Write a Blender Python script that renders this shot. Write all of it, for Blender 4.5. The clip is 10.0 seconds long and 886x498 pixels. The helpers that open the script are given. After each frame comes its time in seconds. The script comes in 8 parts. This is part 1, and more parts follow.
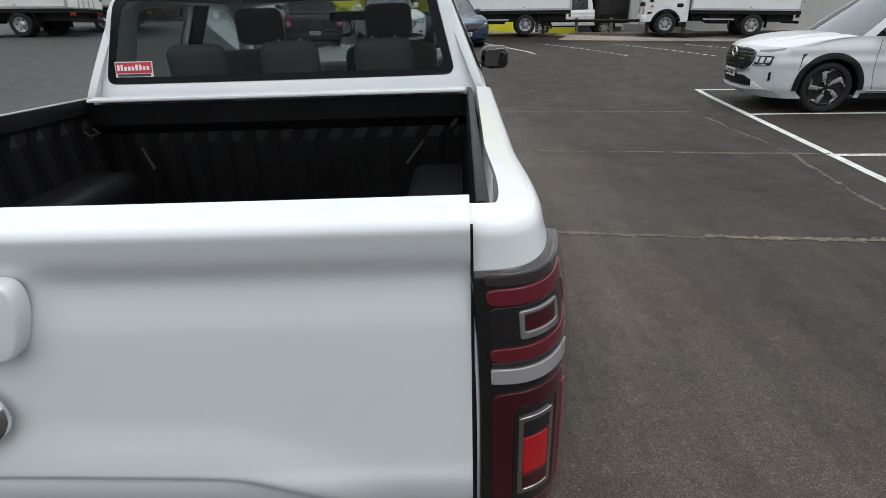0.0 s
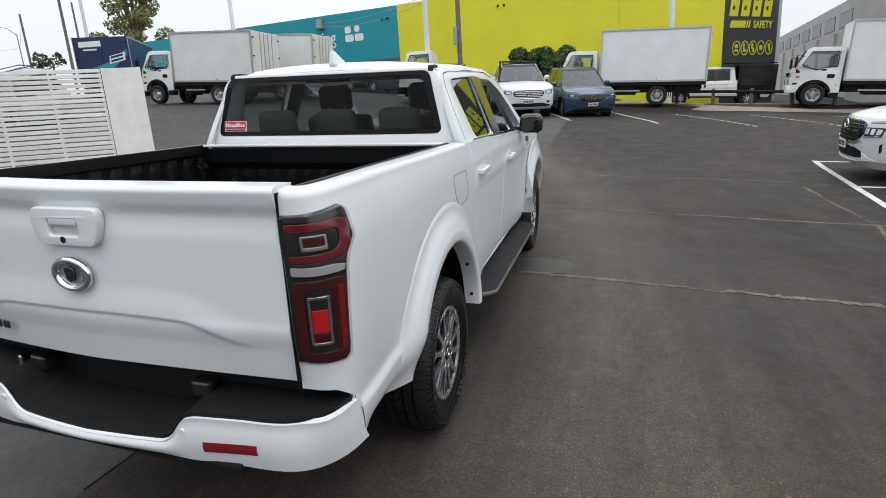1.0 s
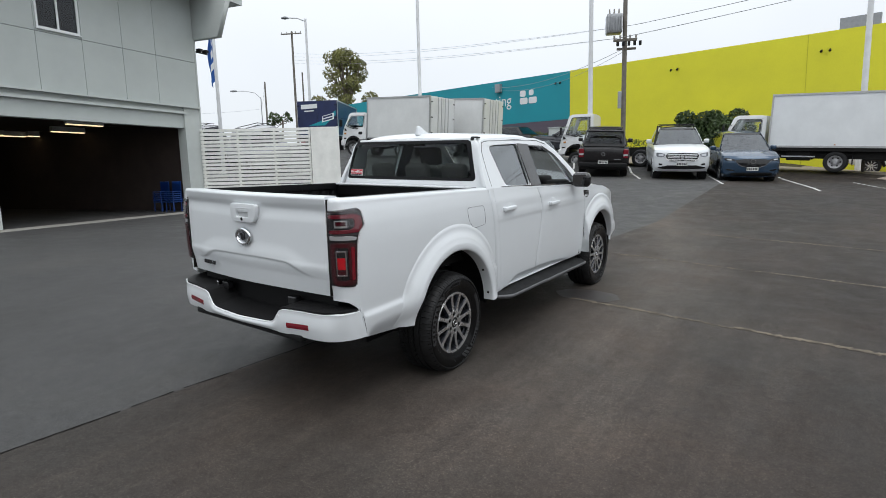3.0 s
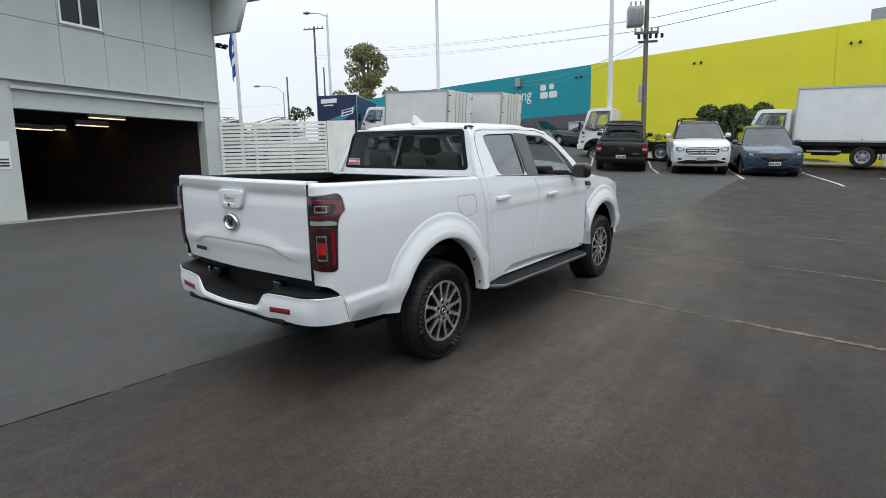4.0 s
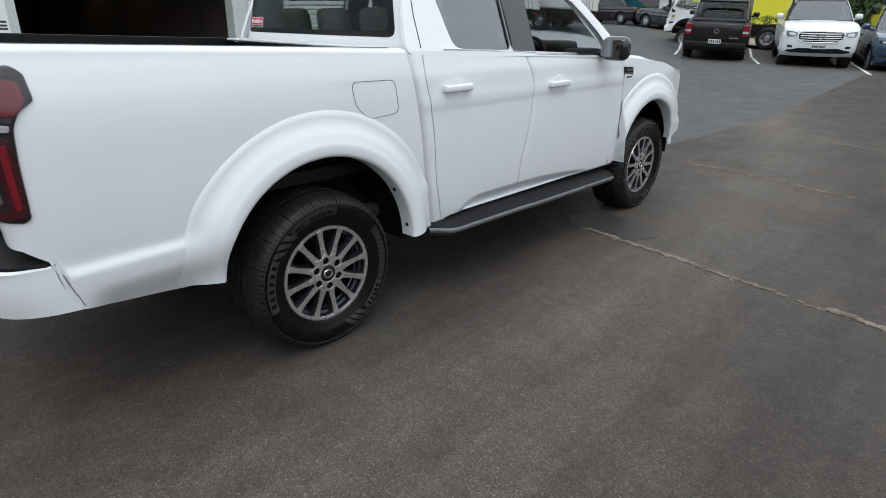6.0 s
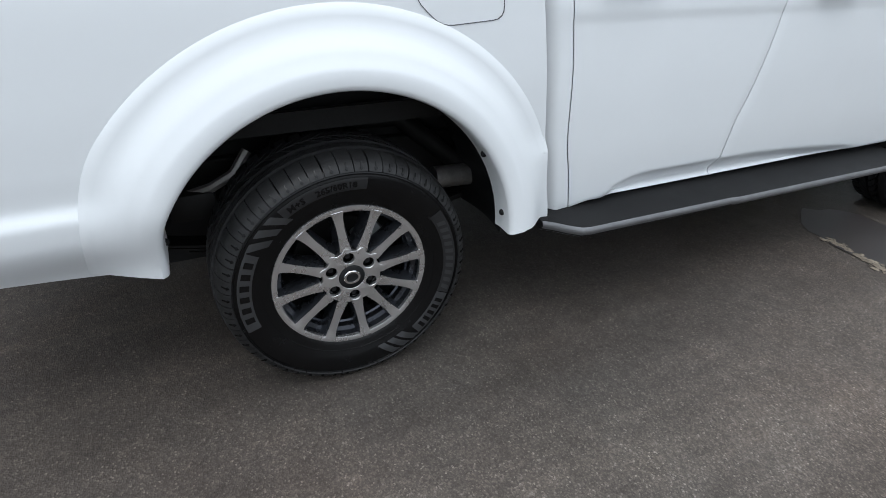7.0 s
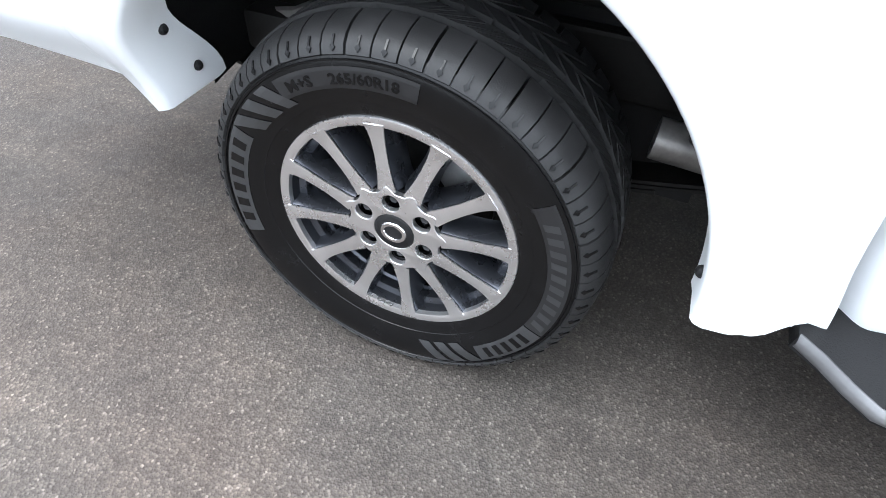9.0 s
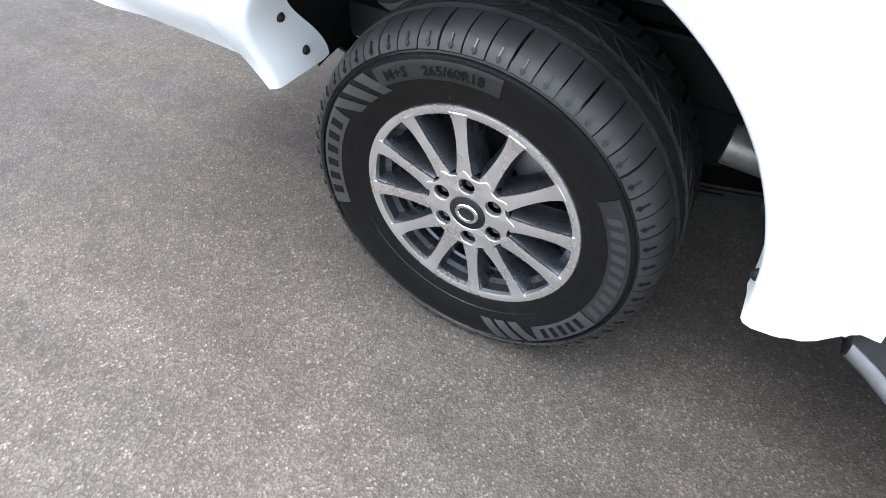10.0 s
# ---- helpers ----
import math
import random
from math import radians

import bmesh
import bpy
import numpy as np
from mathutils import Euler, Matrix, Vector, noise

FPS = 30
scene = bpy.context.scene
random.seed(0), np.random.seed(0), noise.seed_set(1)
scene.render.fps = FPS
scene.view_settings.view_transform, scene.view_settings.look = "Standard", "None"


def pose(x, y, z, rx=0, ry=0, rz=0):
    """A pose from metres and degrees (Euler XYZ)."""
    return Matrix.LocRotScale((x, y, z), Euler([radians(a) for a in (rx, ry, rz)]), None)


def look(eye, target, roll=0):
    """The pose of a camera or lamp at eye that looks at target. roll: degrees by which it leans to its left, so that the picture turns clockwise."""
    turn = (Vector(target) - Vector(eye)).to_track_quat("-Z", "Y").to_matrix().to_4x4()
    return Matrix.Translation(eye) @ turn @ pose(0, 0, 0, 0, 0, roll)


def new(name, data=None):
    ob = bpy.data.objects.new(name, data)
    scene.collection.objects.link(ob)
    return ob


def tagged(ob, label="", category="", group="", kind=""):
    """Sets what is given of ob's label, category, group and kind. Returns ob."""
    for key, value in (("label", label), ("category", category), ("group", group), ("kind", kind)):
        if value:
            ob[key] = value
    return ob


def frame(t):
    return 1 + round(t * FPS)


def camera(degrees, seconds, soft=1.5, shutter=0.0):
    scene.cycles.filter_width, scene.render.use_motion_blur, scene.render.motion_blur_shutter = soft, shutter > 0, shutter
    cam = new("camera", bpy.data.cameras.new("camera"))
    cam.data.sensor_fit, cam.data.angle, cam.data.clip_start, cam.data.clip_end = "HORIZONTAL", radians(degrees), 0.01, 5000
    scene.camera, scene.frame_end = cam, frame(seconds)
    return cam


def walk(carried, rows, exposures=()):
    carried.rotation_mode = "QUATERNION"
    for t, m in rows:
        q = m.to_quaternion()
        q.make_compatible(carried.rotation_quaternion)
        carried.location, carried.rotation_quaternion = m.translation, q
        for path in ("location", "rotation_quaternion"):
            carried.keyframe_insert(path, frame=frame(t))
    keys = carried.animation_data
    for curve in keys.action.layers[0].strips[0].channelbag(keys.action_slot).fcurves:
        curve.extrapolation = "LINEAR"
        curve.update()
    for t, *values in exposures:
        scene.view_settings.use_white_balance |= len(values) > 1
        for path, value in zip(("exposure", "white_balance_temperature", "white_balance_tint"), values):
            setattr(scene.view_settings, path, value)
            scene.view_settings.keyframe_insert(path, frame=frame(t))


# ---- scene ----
cam = camera(76.3, 10.0, soft=0.9)
PATH = [
    (0, (0.769, -1.865, 1.719), (0.685, -0.032, 0.923), -2.1),
    (0.5, (1.206, -2.161, 1.723), (0.859, -0.305, 1.064), -2.1),
    (1, (1.671, -2.532, 1.733), (1.109, -0.699, 1.163), -2.3),
    (1.5, (2.143, -2.859, 1.726), (1.402, -1.068, 1.232), -2.7),
    (2, (2.589, -3.183, 1.736), (1.676, -1.457, 1.301), -2.2),
    (2.5, (2.962, -3.413, 1.766), (1.929, -1.745, 1.38), -1.7),
    (3, (3.242, -3.541, 1.764), (2.125, -1.923, 1.399), -1.0),
    (4.5, (3.467, -3.121, 1.677), (2.274, -1.567, 1.274), -0.9),
    (5, (3.357, -2.622, 1.644), (2.159, -1.095, 1.159), -0.3),
    (5.5, (3.221, -2.003, 1.581), (1.987, -0.559, 0.952), 0.1),
    (5.7, (3.173, -1.753, 1.575), (1.92, -0.355, 0.885), 0.2),
    (6.8, (2.448, -0.55, 1.362), (0.953, 0.379, 0.412), 1.3),
    (7, (2.311, -0.374, 1.344), (0.758, 0.372, 0.328), 1.7),
    (7.5, (1.982, -0.061, 1.249), (0.388, 0.369, 0.118), 6.2),
    (8, (1.842, 0.194, 1.186), (0.273, 0.294, -0.05), 6.7),
    (8.5, (1.691, 0.292, 1.13), (0.225, 0.062, -0.211), 6.8),
    (9, (1.585, 0.335, 1.119), (0.254, -0.121, -0.302), 4.0),
    (9.5, (1.572, 0.381, 1.131), (0.353, -0.226, -0.334), 3.2),
    (10, (1.653, 0.362, 1.174), (0.455, -0.295, -0.286), 2.1),
]
# the lot falls a little to the right and climbs ahead; SITE turns the ute's own level frame to true up
SITE = Vector((-0.030, 0.030, 1.0)).rotation_difference(Vector((0, 0, 1))).to_matrix().to_4x4()
walk(cam, [(t, SITE @ look(eye, target, roll)) for t, eye, target, roll in PATH],
     exposures=[(0, -0.18, 6450, 9.5), (0.6, -0.03, 6450, 9.5), (1.4, -0.07, 6430, 9.5), (2.5, -0.12, 6400, 9.5), (5.0, -0.08, 6250, 9), (5.5, 0.0, 6250, 9), (7.0, 0.34, 6080, 8.5), (7.5, 0.64, 5980, 8.5), (8.2, 1.46, 5920, 9), (9.0, 1.98, 5980, 9.5), (10.0, 2.05, 5940, 9.5)])

# ---- light: a bright overcast sky, lighter towards the zenith, and a wide soft sun ----
world = bpy.data.worlds.new("overcast_sky")
scene.world = world
world.use_nodes = True
wn, wl = world.node_tree.nodes, world.node_tree.links
wn.clear()
w_out = wn.new("ShaderNodeOutputWorld")
w_bg = wn.new("ShaderNodeBackground")
w_sky = wn.new("ShaderNodeTexSky")
w_sky.sky_type, w_sky.sun_disc = "NISHITA", False
w_sky.sun_elevation, w_sky.sun_rotation = radians(58), radians(150)
w_co = wn.new("ShaderNodeTexCoord")
w_sep = wn.new("ShaderNodeSeparateXYZ")
w_ramp = wn.new("ShaderNodeMapRange")
w_ramp.inputs["From Min"].default_value, w_ramp.inputs["From Max"].default_value = 0.0, 1.0
w_ramp.inputs["To Min"].default_value, w_ramp.inputs["To Max"].default_value = 0.93, 1.90
w_noise = wn.new("ShaderNodeTexNoise")
w_noise.inputs["Scale"].default_value, w_noise.inputs["Detail"].default_value = 2.2, 4
w_nr = wn.new("ShaderNodeMapRange")
w_nr.inputs["To Min"].default_value, w_nr.inputs["To Max"].default_value = 0.90, 1.10
w_mul = wn.new("ShaderNodeMath")
w_mul.operation = "MULTIPLY"
w_cloud = wn.new("ShaderNodeVectorMath")
w_cloud.operation = "SCALE"
w_cloud.inputs[0].default_value = (0.95, 0.985, 1.02)
w_dim = wn.new("ShaderNodeVectorMath")
w_dim.operation = "SCALE"
w_dim.inputs["Scale"].default_value = 0.10
w_mix = wn.new("ShaderNodeMix")
w_mix.data_type = "RGBA"
w_mix.inputs["Factor"].default_value = 0.92
wl.new(w_co.outputs["Generated"], w_sep.inputs[0])
wl.new(w_co.outputs["Generated"], w_noise.inputs["Vector"])
wl.new(w_sep.outputs["Z"], w_ramp.inputs["Value"])
wl.new(w_noise.outputs["Fac"], w_nr.inputs["Value"])
wl.new(w_ramp.outputs[0], w_mul.inputs[0])
wl.new(w_nr.outputs[0], w_mul.inputs[1])
wl.new(w_mul.outputs[0], w_cloud.inputs["Scale"])
wl.new(w_sky.outputs[0], w_dim.inputs[0])
wl.new(w_dim.outputs[0], w_mix.inputs["A"])
wl.new(w_cloud.outputs[0], w_mix.inputs["B"])
wl.new(w_mix.outputs["Result"], w_bg.inputs["Color"])
wl.new(w_bg.outputs[0], w_out.inputs[0])
w_bg.inputs["Strength"].default_value = 1.0

sun = new("sun", bpy.data.lights.new("sun", "SUN"))
sun.data.energy, sun.data.angle, sun.data.color = 0.9, radians(35), (1.0, 0.97, 0.92)
sun.matrix_world = look((6, -5, 14), (0, 0, 0))

# ---- materials ----
def mat(name, color, rough=0.6, metal=0.0, coat=0.0, alpha=1.0):
    m = bpy.data.materials.new(name)
    m.use_nodes = True
    b = m.node_tree.nodes["Principled BSDF"]
    b.inputs["Base Color"].default_value = (*color, 1)
    b.inputs["Roughness"].default_value = rough
    b.inputs["Metallic"].default_value = metal
    b.inputs["Coat Weight"].default_value = coat
    b.inputs["Coat Roughness"].default_value = 0.04
    return m


def node(m, kind, **sets):
    n = m.node_tree.nodes.new(kind)
    for k, v in sets.items():
        n.inputs[k].default_value = v
    return n


def wire(m, a, b):
    m.node_tree.links.new(a, b)


def principled(m):
    return m.node_tree.nodes["Principled BSDF"]


def ramp(m, fac, stops):
    r = m.node_tree.nodes.new("ShaderNodeValToRGB")
    while len(r.color_ramp.elements) < len(stops):
        r.color_ramp.elements.new(0.5)
    for e, (p, c) in zip(r.color_ramp.elements, stops):
        e.position, e.color = p, (*c, 1)
    wire(m, fac, r.inputs[0])
    return r.outputs[0]


def coords(m):
    return m.node_tree.nodes.new("ShaderNodeTexCoord").outputs["Object"]


def noisy(m, scale, detail=4.0, rough=0.6, co=None):
    n = node(m, "ShaderNodeTexNoise", Scale=scale, Detail=detail, Roughness=rough)
    wire(m, co or coords(m), n.inputs["Vector"])
    return n.outputs["Fac"]


def mixed(m, fac, a, b):
    x = m.node_tree.nodes.new("ShaderNodeMix")
    x.data_type = "RGBA"
    for v, sock in ((fac, x.inputs["Factor"]), (a, x.inputs["A"]), (b, x.inputs["B"])):
        if isinstance(v, tuple):
            sock.default_value = (*v, 1)
        elif isinstance(v, float):
            sock.default_value = v
        else:
            wire(m, v, sock)
    return x.outputs["Result"]


def bump(m, height, strength, distance=0.01):
    b = node(m, "ShaderNodeBump", Strength=strength, Distance=distance)
    wire(m, height, b.inputs["Height"])
    wire(m, b.outputs[0], principled(m).inputs["Normal"])
    return b


def worn(name, color, rough=0.6, metal=0.0, coat=0.0, scale=6.0, vary=0.15, bumps=0.0, fine=120.0, rvary=0.12):
    """A surface with broad stains and a fine grain on its colour and gloss."""
    m = mat(name, color, rough, metal, coat)
    co = coords(m)
    broad, grain = noisy(m, scale, 5, 0.6, co), noisy(m, fine, 3, 0.6, co)
    lo, hi = tuple(c * (1 - vary) for c in color), tuple(min(1, c * (1 + vary)) for c in color)
    c1 = ramp(m, broad, [(0.3, lo), (0.7, hi)])
    c2 = ramp(m, grain, [(0.3, tuple(c * (1 - vary * 0.6) for c in (1, 1, 1))), (0.7, (1, 1, 1))])
    x = m.node_tree.nodes.new("ShaderNodeMix")
    x.data_type, x.blend_type = "RGBA", "MULTIPLY"
    x.inputs["Factor"].default_value = 1.0
    wire(m, c1, x.inputs["A"])
    wire(m, c2, x.inputs["B"])
    wire(m, x.outputs["Result"], principled(m).inputs["Base Color"])
    r = node(m, "ShaderNodeMapRange", **{"To Min": max(0.02, rough - rvary), "To Max": min(1.0, rough + rvary)})
    wire(m, broad, r.inputs["Value"])
    wire(m, r.outputs[0], principled(m).inputs["Roughness"])
    if bumps:
        bump(m, grain, bumps, 0.004)
    return m


def paint(name, color, rough=0.28, coat=0.6, metal=0.0, dust=0.05):
    """Car paint under a clear coat, faintly dusty."""
    m = mat(name, color, rough, metal, coat)
    f = noisy(m, 2.3, 6, 0.65)
    wire(m, mixed(m, f, tuple(c * (1 - dust) for c in color), tuple(min(1, c * (1 + dust * 0.5)) for c in color)), principled(m).inputs["Base Color"])
    r = node(m, "ShaderNodeMapRange", **{"To Min": rough - 0.06, "To Max": rough + 0.08})
    wire(m, f, r.inputs["Value"])
    wire(m, r.outputs[0], principled(m).inputs["Roughness"])
    return m


def glass(name, tint, rough=0.02, face=0.036, rim=0.8):
    """A thin tinted pane: part clear, part mirror."""
    m = bpy.data.materials.new(name)
    m.use_nodes = True
    t = m.node_tree
    t.nodes.clear()
    out = t.nodes.new("ShaderNodeOutputMaterial")
    tr = t.nodes.new("ShaderNodeBsdfTransparent")
    tr.inputs[0].default_value = (*tint, 1)
    gl = t.nodes.new("ShaderNodeBsdfGlossy")
    gl.inputs["Roughness"].default_value = rough
    gl.inputs["Color"].default_value = (0.95, 0.97, 1, 1)
    lw = t.nodes.new("ShaderNodeLayerWeight")
    lw.inputs[0].default_value = 0.5
    pw = t.nodes.new("ShaderNodeMath")
    pw.operation = "POWER"
    pw.inputs[1].default_value = 3.5
    fr = t.nodes.new("ShaderNodeMath")
    fr.operation = "MULTIPLY_ADD"
    fr.inputs[1].default_value, fr.inputs[2].default_value = rim, face
    t.links.new(lw.outputs["Facing"], pw.inputs[0])
    t.links.new(pw.outputs[0], fr.inputs[0])
    mx = t.nodes.new("ShaderNodeMixShader")
    t.links.new(fr.outputs[0], mx.inputs[0])
    t.links.new(tr.outputs[0], mx.inputs[1])
    t.links.new(gl.outputs[0], mx.inputs[2])
    t.links.new(mx.outputs[0], out.inputs[0])
    return m


def asphalt():
    m = mat("asphalt", (0.05, 0.05, 0.05), 0.85)
    co = coords(m)
    sep = m.node_tree.nodes.new("ShaderNodeSeparateXYZ")
    wire(m, co, sep.inputs[0])
    # the newer sheet lies left of a seam x = -0.5 + 0.07 y, which runs straight on past y = 9.5
    cap = node(m, "ShaderNodeMath")
    cap.operation = "MINIMUM"
    cap.inputs[1].default_value = 9.5
    wire(m, sep.outputs["Y"], cap.inputs[0])
    k = node(m, "ShaderNodeMath")
    k.operation = "MULTIPLY_ADD"
    k.inputs[1].default_value, k.inputs[2].default_value = -0.07, 0.5
    wire(m, cap.outputs[0], k.inputs[0])
    s = node(m, "ShaderNodeMath")
    s.operation = "ADD"
    wire(m, sep.outputs["X"], s.inputs[0])
    wire(m, k.outputs[0], s.inputs[1])
    wob = noisy(m, 3.0, 5, 0.7, co)
    w2 = node(m, "ShaderNodeMath")
    w2.operation = "MULTIPLY_ADD"
    w2.inputs[1].default_value, w2.inputs[2].default_value = 0.05, -0.025
    wire(m, wob, w2.inputs[0])
    s2 = node(m, "ShaderNodeMath")
    s2.operation = "ADD"
    wire(m, s.outputs[0], s2.inputs[0])
    wire(m, w2.outputs[0], s2.inputs[1])
    side = node(m, "ShaderNodeMapRange", **{"From Min": -0.012, "From Max": 0.012})
    wire(m, s2.outputs[0], side.inputs["Value"])
    # stones of the wearing course, in the older sheet showing warm and pale
    vor = node(m, "ShaderNodeTexVoronoi", Scale=195.0, Randomness=1.0)
    wire(m, co, vor.inputs["Vector"])
    stone = m.node_tree.nodes.new("ShaderNodeSeparateColor")
    wire(m, vor.outputs["Color"], stone.inputs[0])
    big = noisy(m, 0.35, 6, 0.62, co)
    mid = noisy(m, 2.6, 6, 0.7, co)
    grit = noisy(m, 60.0, 5, 0.75, co)
    old = ramp(m, stone.outputs[0], [(0.0, (0.0408, 0.0350, 0.0310)), (0.45, (0.0522, 0.0450, 0.0398)), (0.86, (0.0682, 0.0590, 0.0520)), (0.97, (0.087, 0.077, 0.0685)), (1.0, (0.125, 0.111, 0.098))])
    fresh = ramp(m, stone.outputs[0], [(0.0, (0.0350, 0.0350, 0.0353)), (0.6, (0.0470, 0.0467, 0.0463)), (1.0, (0.0750, 0.0740, 0.0725))])
    base = mixed(m, side.outputs[0], fresh, old)
    blot = ramp(m, big, [(0.28, (0.74, 0.72, 0.70)), (0.5, (1.0, 1.0, 1.0)), (0.72, (1.22, 1.18, 1.12))])
    blot2 = ramp(m, mid, [(0.25, (0.80, 0.79, 0.78)), (0.55, (1.0, 1.0, 1.0)), (0.8, (1.18, 1.17, 1.15))])
    out = base
    # worn, paler wheel track bending past the ute, light and dimness painted in
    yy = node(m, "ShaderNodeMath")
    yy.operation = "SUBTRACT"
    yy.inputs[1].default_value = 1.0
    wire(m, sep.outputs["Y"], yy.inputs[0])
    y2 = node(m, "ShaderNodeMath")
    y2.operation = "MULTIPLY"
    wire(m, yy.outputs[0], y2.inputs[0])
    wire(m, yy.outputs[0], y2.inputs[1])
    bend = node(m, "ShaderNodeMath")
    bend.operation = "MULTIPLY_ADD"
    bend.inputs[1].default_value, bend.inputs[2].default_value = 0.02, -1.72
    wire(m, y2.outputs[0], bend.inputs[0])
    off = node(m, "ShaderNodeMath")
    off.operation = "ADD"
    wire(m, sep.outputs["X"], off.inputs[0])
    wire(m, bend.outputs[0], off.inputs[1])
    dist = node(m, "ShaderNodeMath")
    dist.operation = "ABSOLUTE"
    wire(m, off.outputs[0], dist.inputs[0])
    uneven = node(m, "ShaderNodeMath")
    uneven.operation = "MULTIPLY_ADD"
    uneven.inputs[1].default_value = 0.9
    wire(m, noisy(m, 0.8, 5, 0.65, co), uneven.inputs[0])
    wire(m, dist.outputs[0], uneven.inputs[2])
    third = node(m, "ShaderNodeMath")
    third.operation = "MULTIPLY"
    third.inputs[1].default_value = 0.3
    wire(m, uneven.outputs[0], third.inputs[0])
    track_and_light = ramp(m, third.outputs[0], [(0.10, (1.80, 1.78, 1.75)), (0.22, (1.42, 1.40, 1.38)), (0.40, (0.92, 0.92, 0.92)), (0.75, (0.70, 0.695, 0.70))])
    # the track thins out behind the ute, and the ground is painted dimmer there
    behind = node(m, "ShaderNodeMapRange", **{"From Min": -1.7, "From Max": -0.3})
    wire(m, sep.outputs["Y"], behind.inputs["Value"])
    track_and_light = mixed(m, behind.outputs[0], (0.86, 0.855, 0.85), track_and_light)
    # long scuffs left by tyres along the lane
    drawn = node(m, "ShaderNodeMapping", Rotation=(0, 0, radians(-9)), Scale=(2.6, 0.22, 1.0))
    wire(m, co, drawn.inputs["Vector"])
    scuff = ramp(m, noisy(m, 1.6, 6, 0.7, drawn.outputs[0]), [(0.30, (0.84, 0.83, 0.82)), (0.50, (1.0, 1.0, 1.0)), (0.66, (1.20, 1.19, 1.17)), (0.75, (1.34, 1.32, 1.29))])
    patchy = noisy(m, 13.0, 5, 0.7, co)
    rust = ramp(m, noisy(m, 0.55, 5, 0.6, co), [(0.35, (0.96, 1.01, 1.03)), (0.5, (1.0, 1.0, 1.0)), (0.68, (1.05, 0.985, 0.95))])
    # track with its painted light, scuffs and rust belong to the old sheet alone
    for f in [mixed(m, side.outputs[0], (1.0, 1.0, 1.0), w) for w in (track_and_light, scuff, rust)] + [ramp(m, patchy, [(0.3, (0.84, 0.83, 0.82)), (0.5, (1.0, 1.0, 1.0)), (0.72, (1.17, 1.16, 1.15))]), blot, blot2, ramp(m, vor.outputs["Distance"], [(0.25, (1.06, 1.06, 1.06)), (0.78, (0.84, 0.83, 0.82))]), ramp(m, grit, [(0.3, (0.80, 0.80, 0.80)), (0.7, (1.18, 1.18, 1.18))])]:
        x = m.node_tree.nodes.new("ShaderNodeMix")
        x.data_type, x.blend_type = "RGBA", "MULTIPLY"
        x.inputs["Factor"].default_value = 1.0
        wire(m, out, x.inputs["A"])
        wire(m, f, x.inputs["B"])
        out = x.outputs["Result"]
    wire(m, out, principled(m).inputs["Base Color"])
    r = node(m, "ShaderNodeMapRange", **{"From Min": 0.3, "From Max": 0.7, "To Min": 0.55, "To Max": 0.85})
    wire(m, mid, r.inputs["Value"])
    wire(m, r.outputs[0], principled(m).inputs["Roughness"])
    h = node(m, "ShaderNodeMath")
    h.operation = "ADD"
    wire(m, vor.outputs["Distance"], h.inputs[0])
    wire(m, grit, h.inputs[1])
    bump(m, h.outputs[0], 0.38, 0.005)
    # the newer sheet is smoother and catches more sky
    sheen = node(m, "ShaderNodeMapRange", **{"To Min": 0.50, "To Max": 0.20})
    wire(m, side.outputs[0], sheen.inputs["Value"])
    wire(m, sheen.outputs[0], principled(m).inputs["Specular IOR Level"])
    return m


ASPHALT = asphalt()
WHITE = paint("white_paint", (0.710, 0.733, 0.750), 0.30, 0.45)
WHITE_PEARL = paint("pearl_white_paint", (0.60, 0.62, 0.64), 0.28, 0.6)
BRIGHT_TRIM = mat("bright_grille_trim", (0.78, 0.79, 0.80), 0.35, 0.5)
WHITE_OLD = paint("white_cab_paint", (0.74, 0.75, 0.75), 0.4, 0.25, dust=0.1)
BLUE_PAINT = paint("blue_metallic_paint", (0.026, 0.058, 0.105), 0.25, 0.8, 0.35)
BLACK_PAINT = paint("black_paint", (0.009, 0.0075, 0.008), 0.22, 0.3)
DARK_PAINT = paint("dark_car_paint", (0.03, 0.032, 0.04), 0.25, 0.7)
SILVER_PAINT = paint("silver_car_paint", (0.42, 0.43, 0.45), 0.3, 0.6, 0.4)
GLASS = glass("tinted_glass", (0.76, 0.79, 0.78), 0.02, 0.006, 0.16)
GLASS_DOOR = glass("tinted_door_glass", (0.34, 0.37, 0.37), 0.02, 0.17, 0.55)
GLASS_CLEAR = glass("clear_glass", (0.90, 0.92, 0.92))
GLASS_SIDE = glass("side_glass", (0.78, 0.81, 0.80), 0.02, 0.020)
GLASS_SCREEN = glass("sky_lit_windscreen", (0.42, 0.44, 0.45), 0.02, 0.10)
GLASS_DARK = glass("dark_glass", (0.35, 0.36, 0.37))
PLASTIC = worn("black_textured_plastic", (0.0085, 0.0085, 0.009), 0.55, bumps=0.25, fine=300, scale=9)
GLOSS_BLACK = mat("gloss_black_trim", (0.010, 0.010, 0.011), 0.12, 0, 0.4)
LINER = worn("bed_liner", (0.0065, 0.0065, 0.007), 0.40, bumps=0.3, fine=260, scale=5, vary=0.3)
CHROME = mat("chrome", (0.75, 0.76, 0.78), 0.08, 1.0)
RUBBER = worn("tyre_rubber", (0.0155, 0.0155, 0.016), 0.50, scale=14, vary=0.25, bumps=0.15, fine=400)
RUBBER_SHINE = worn("tyre_sidewall_rubber", (0.0032, 0.0032, 0.0035), 0.24, scale=20, vary=0.2, bumps=0.08, fine=350)
RUBBER_PALE = worn("pale_rubber_band", (0.0135, 0.0140, 0.0155), 0.5, scale=25, vary=0.2)
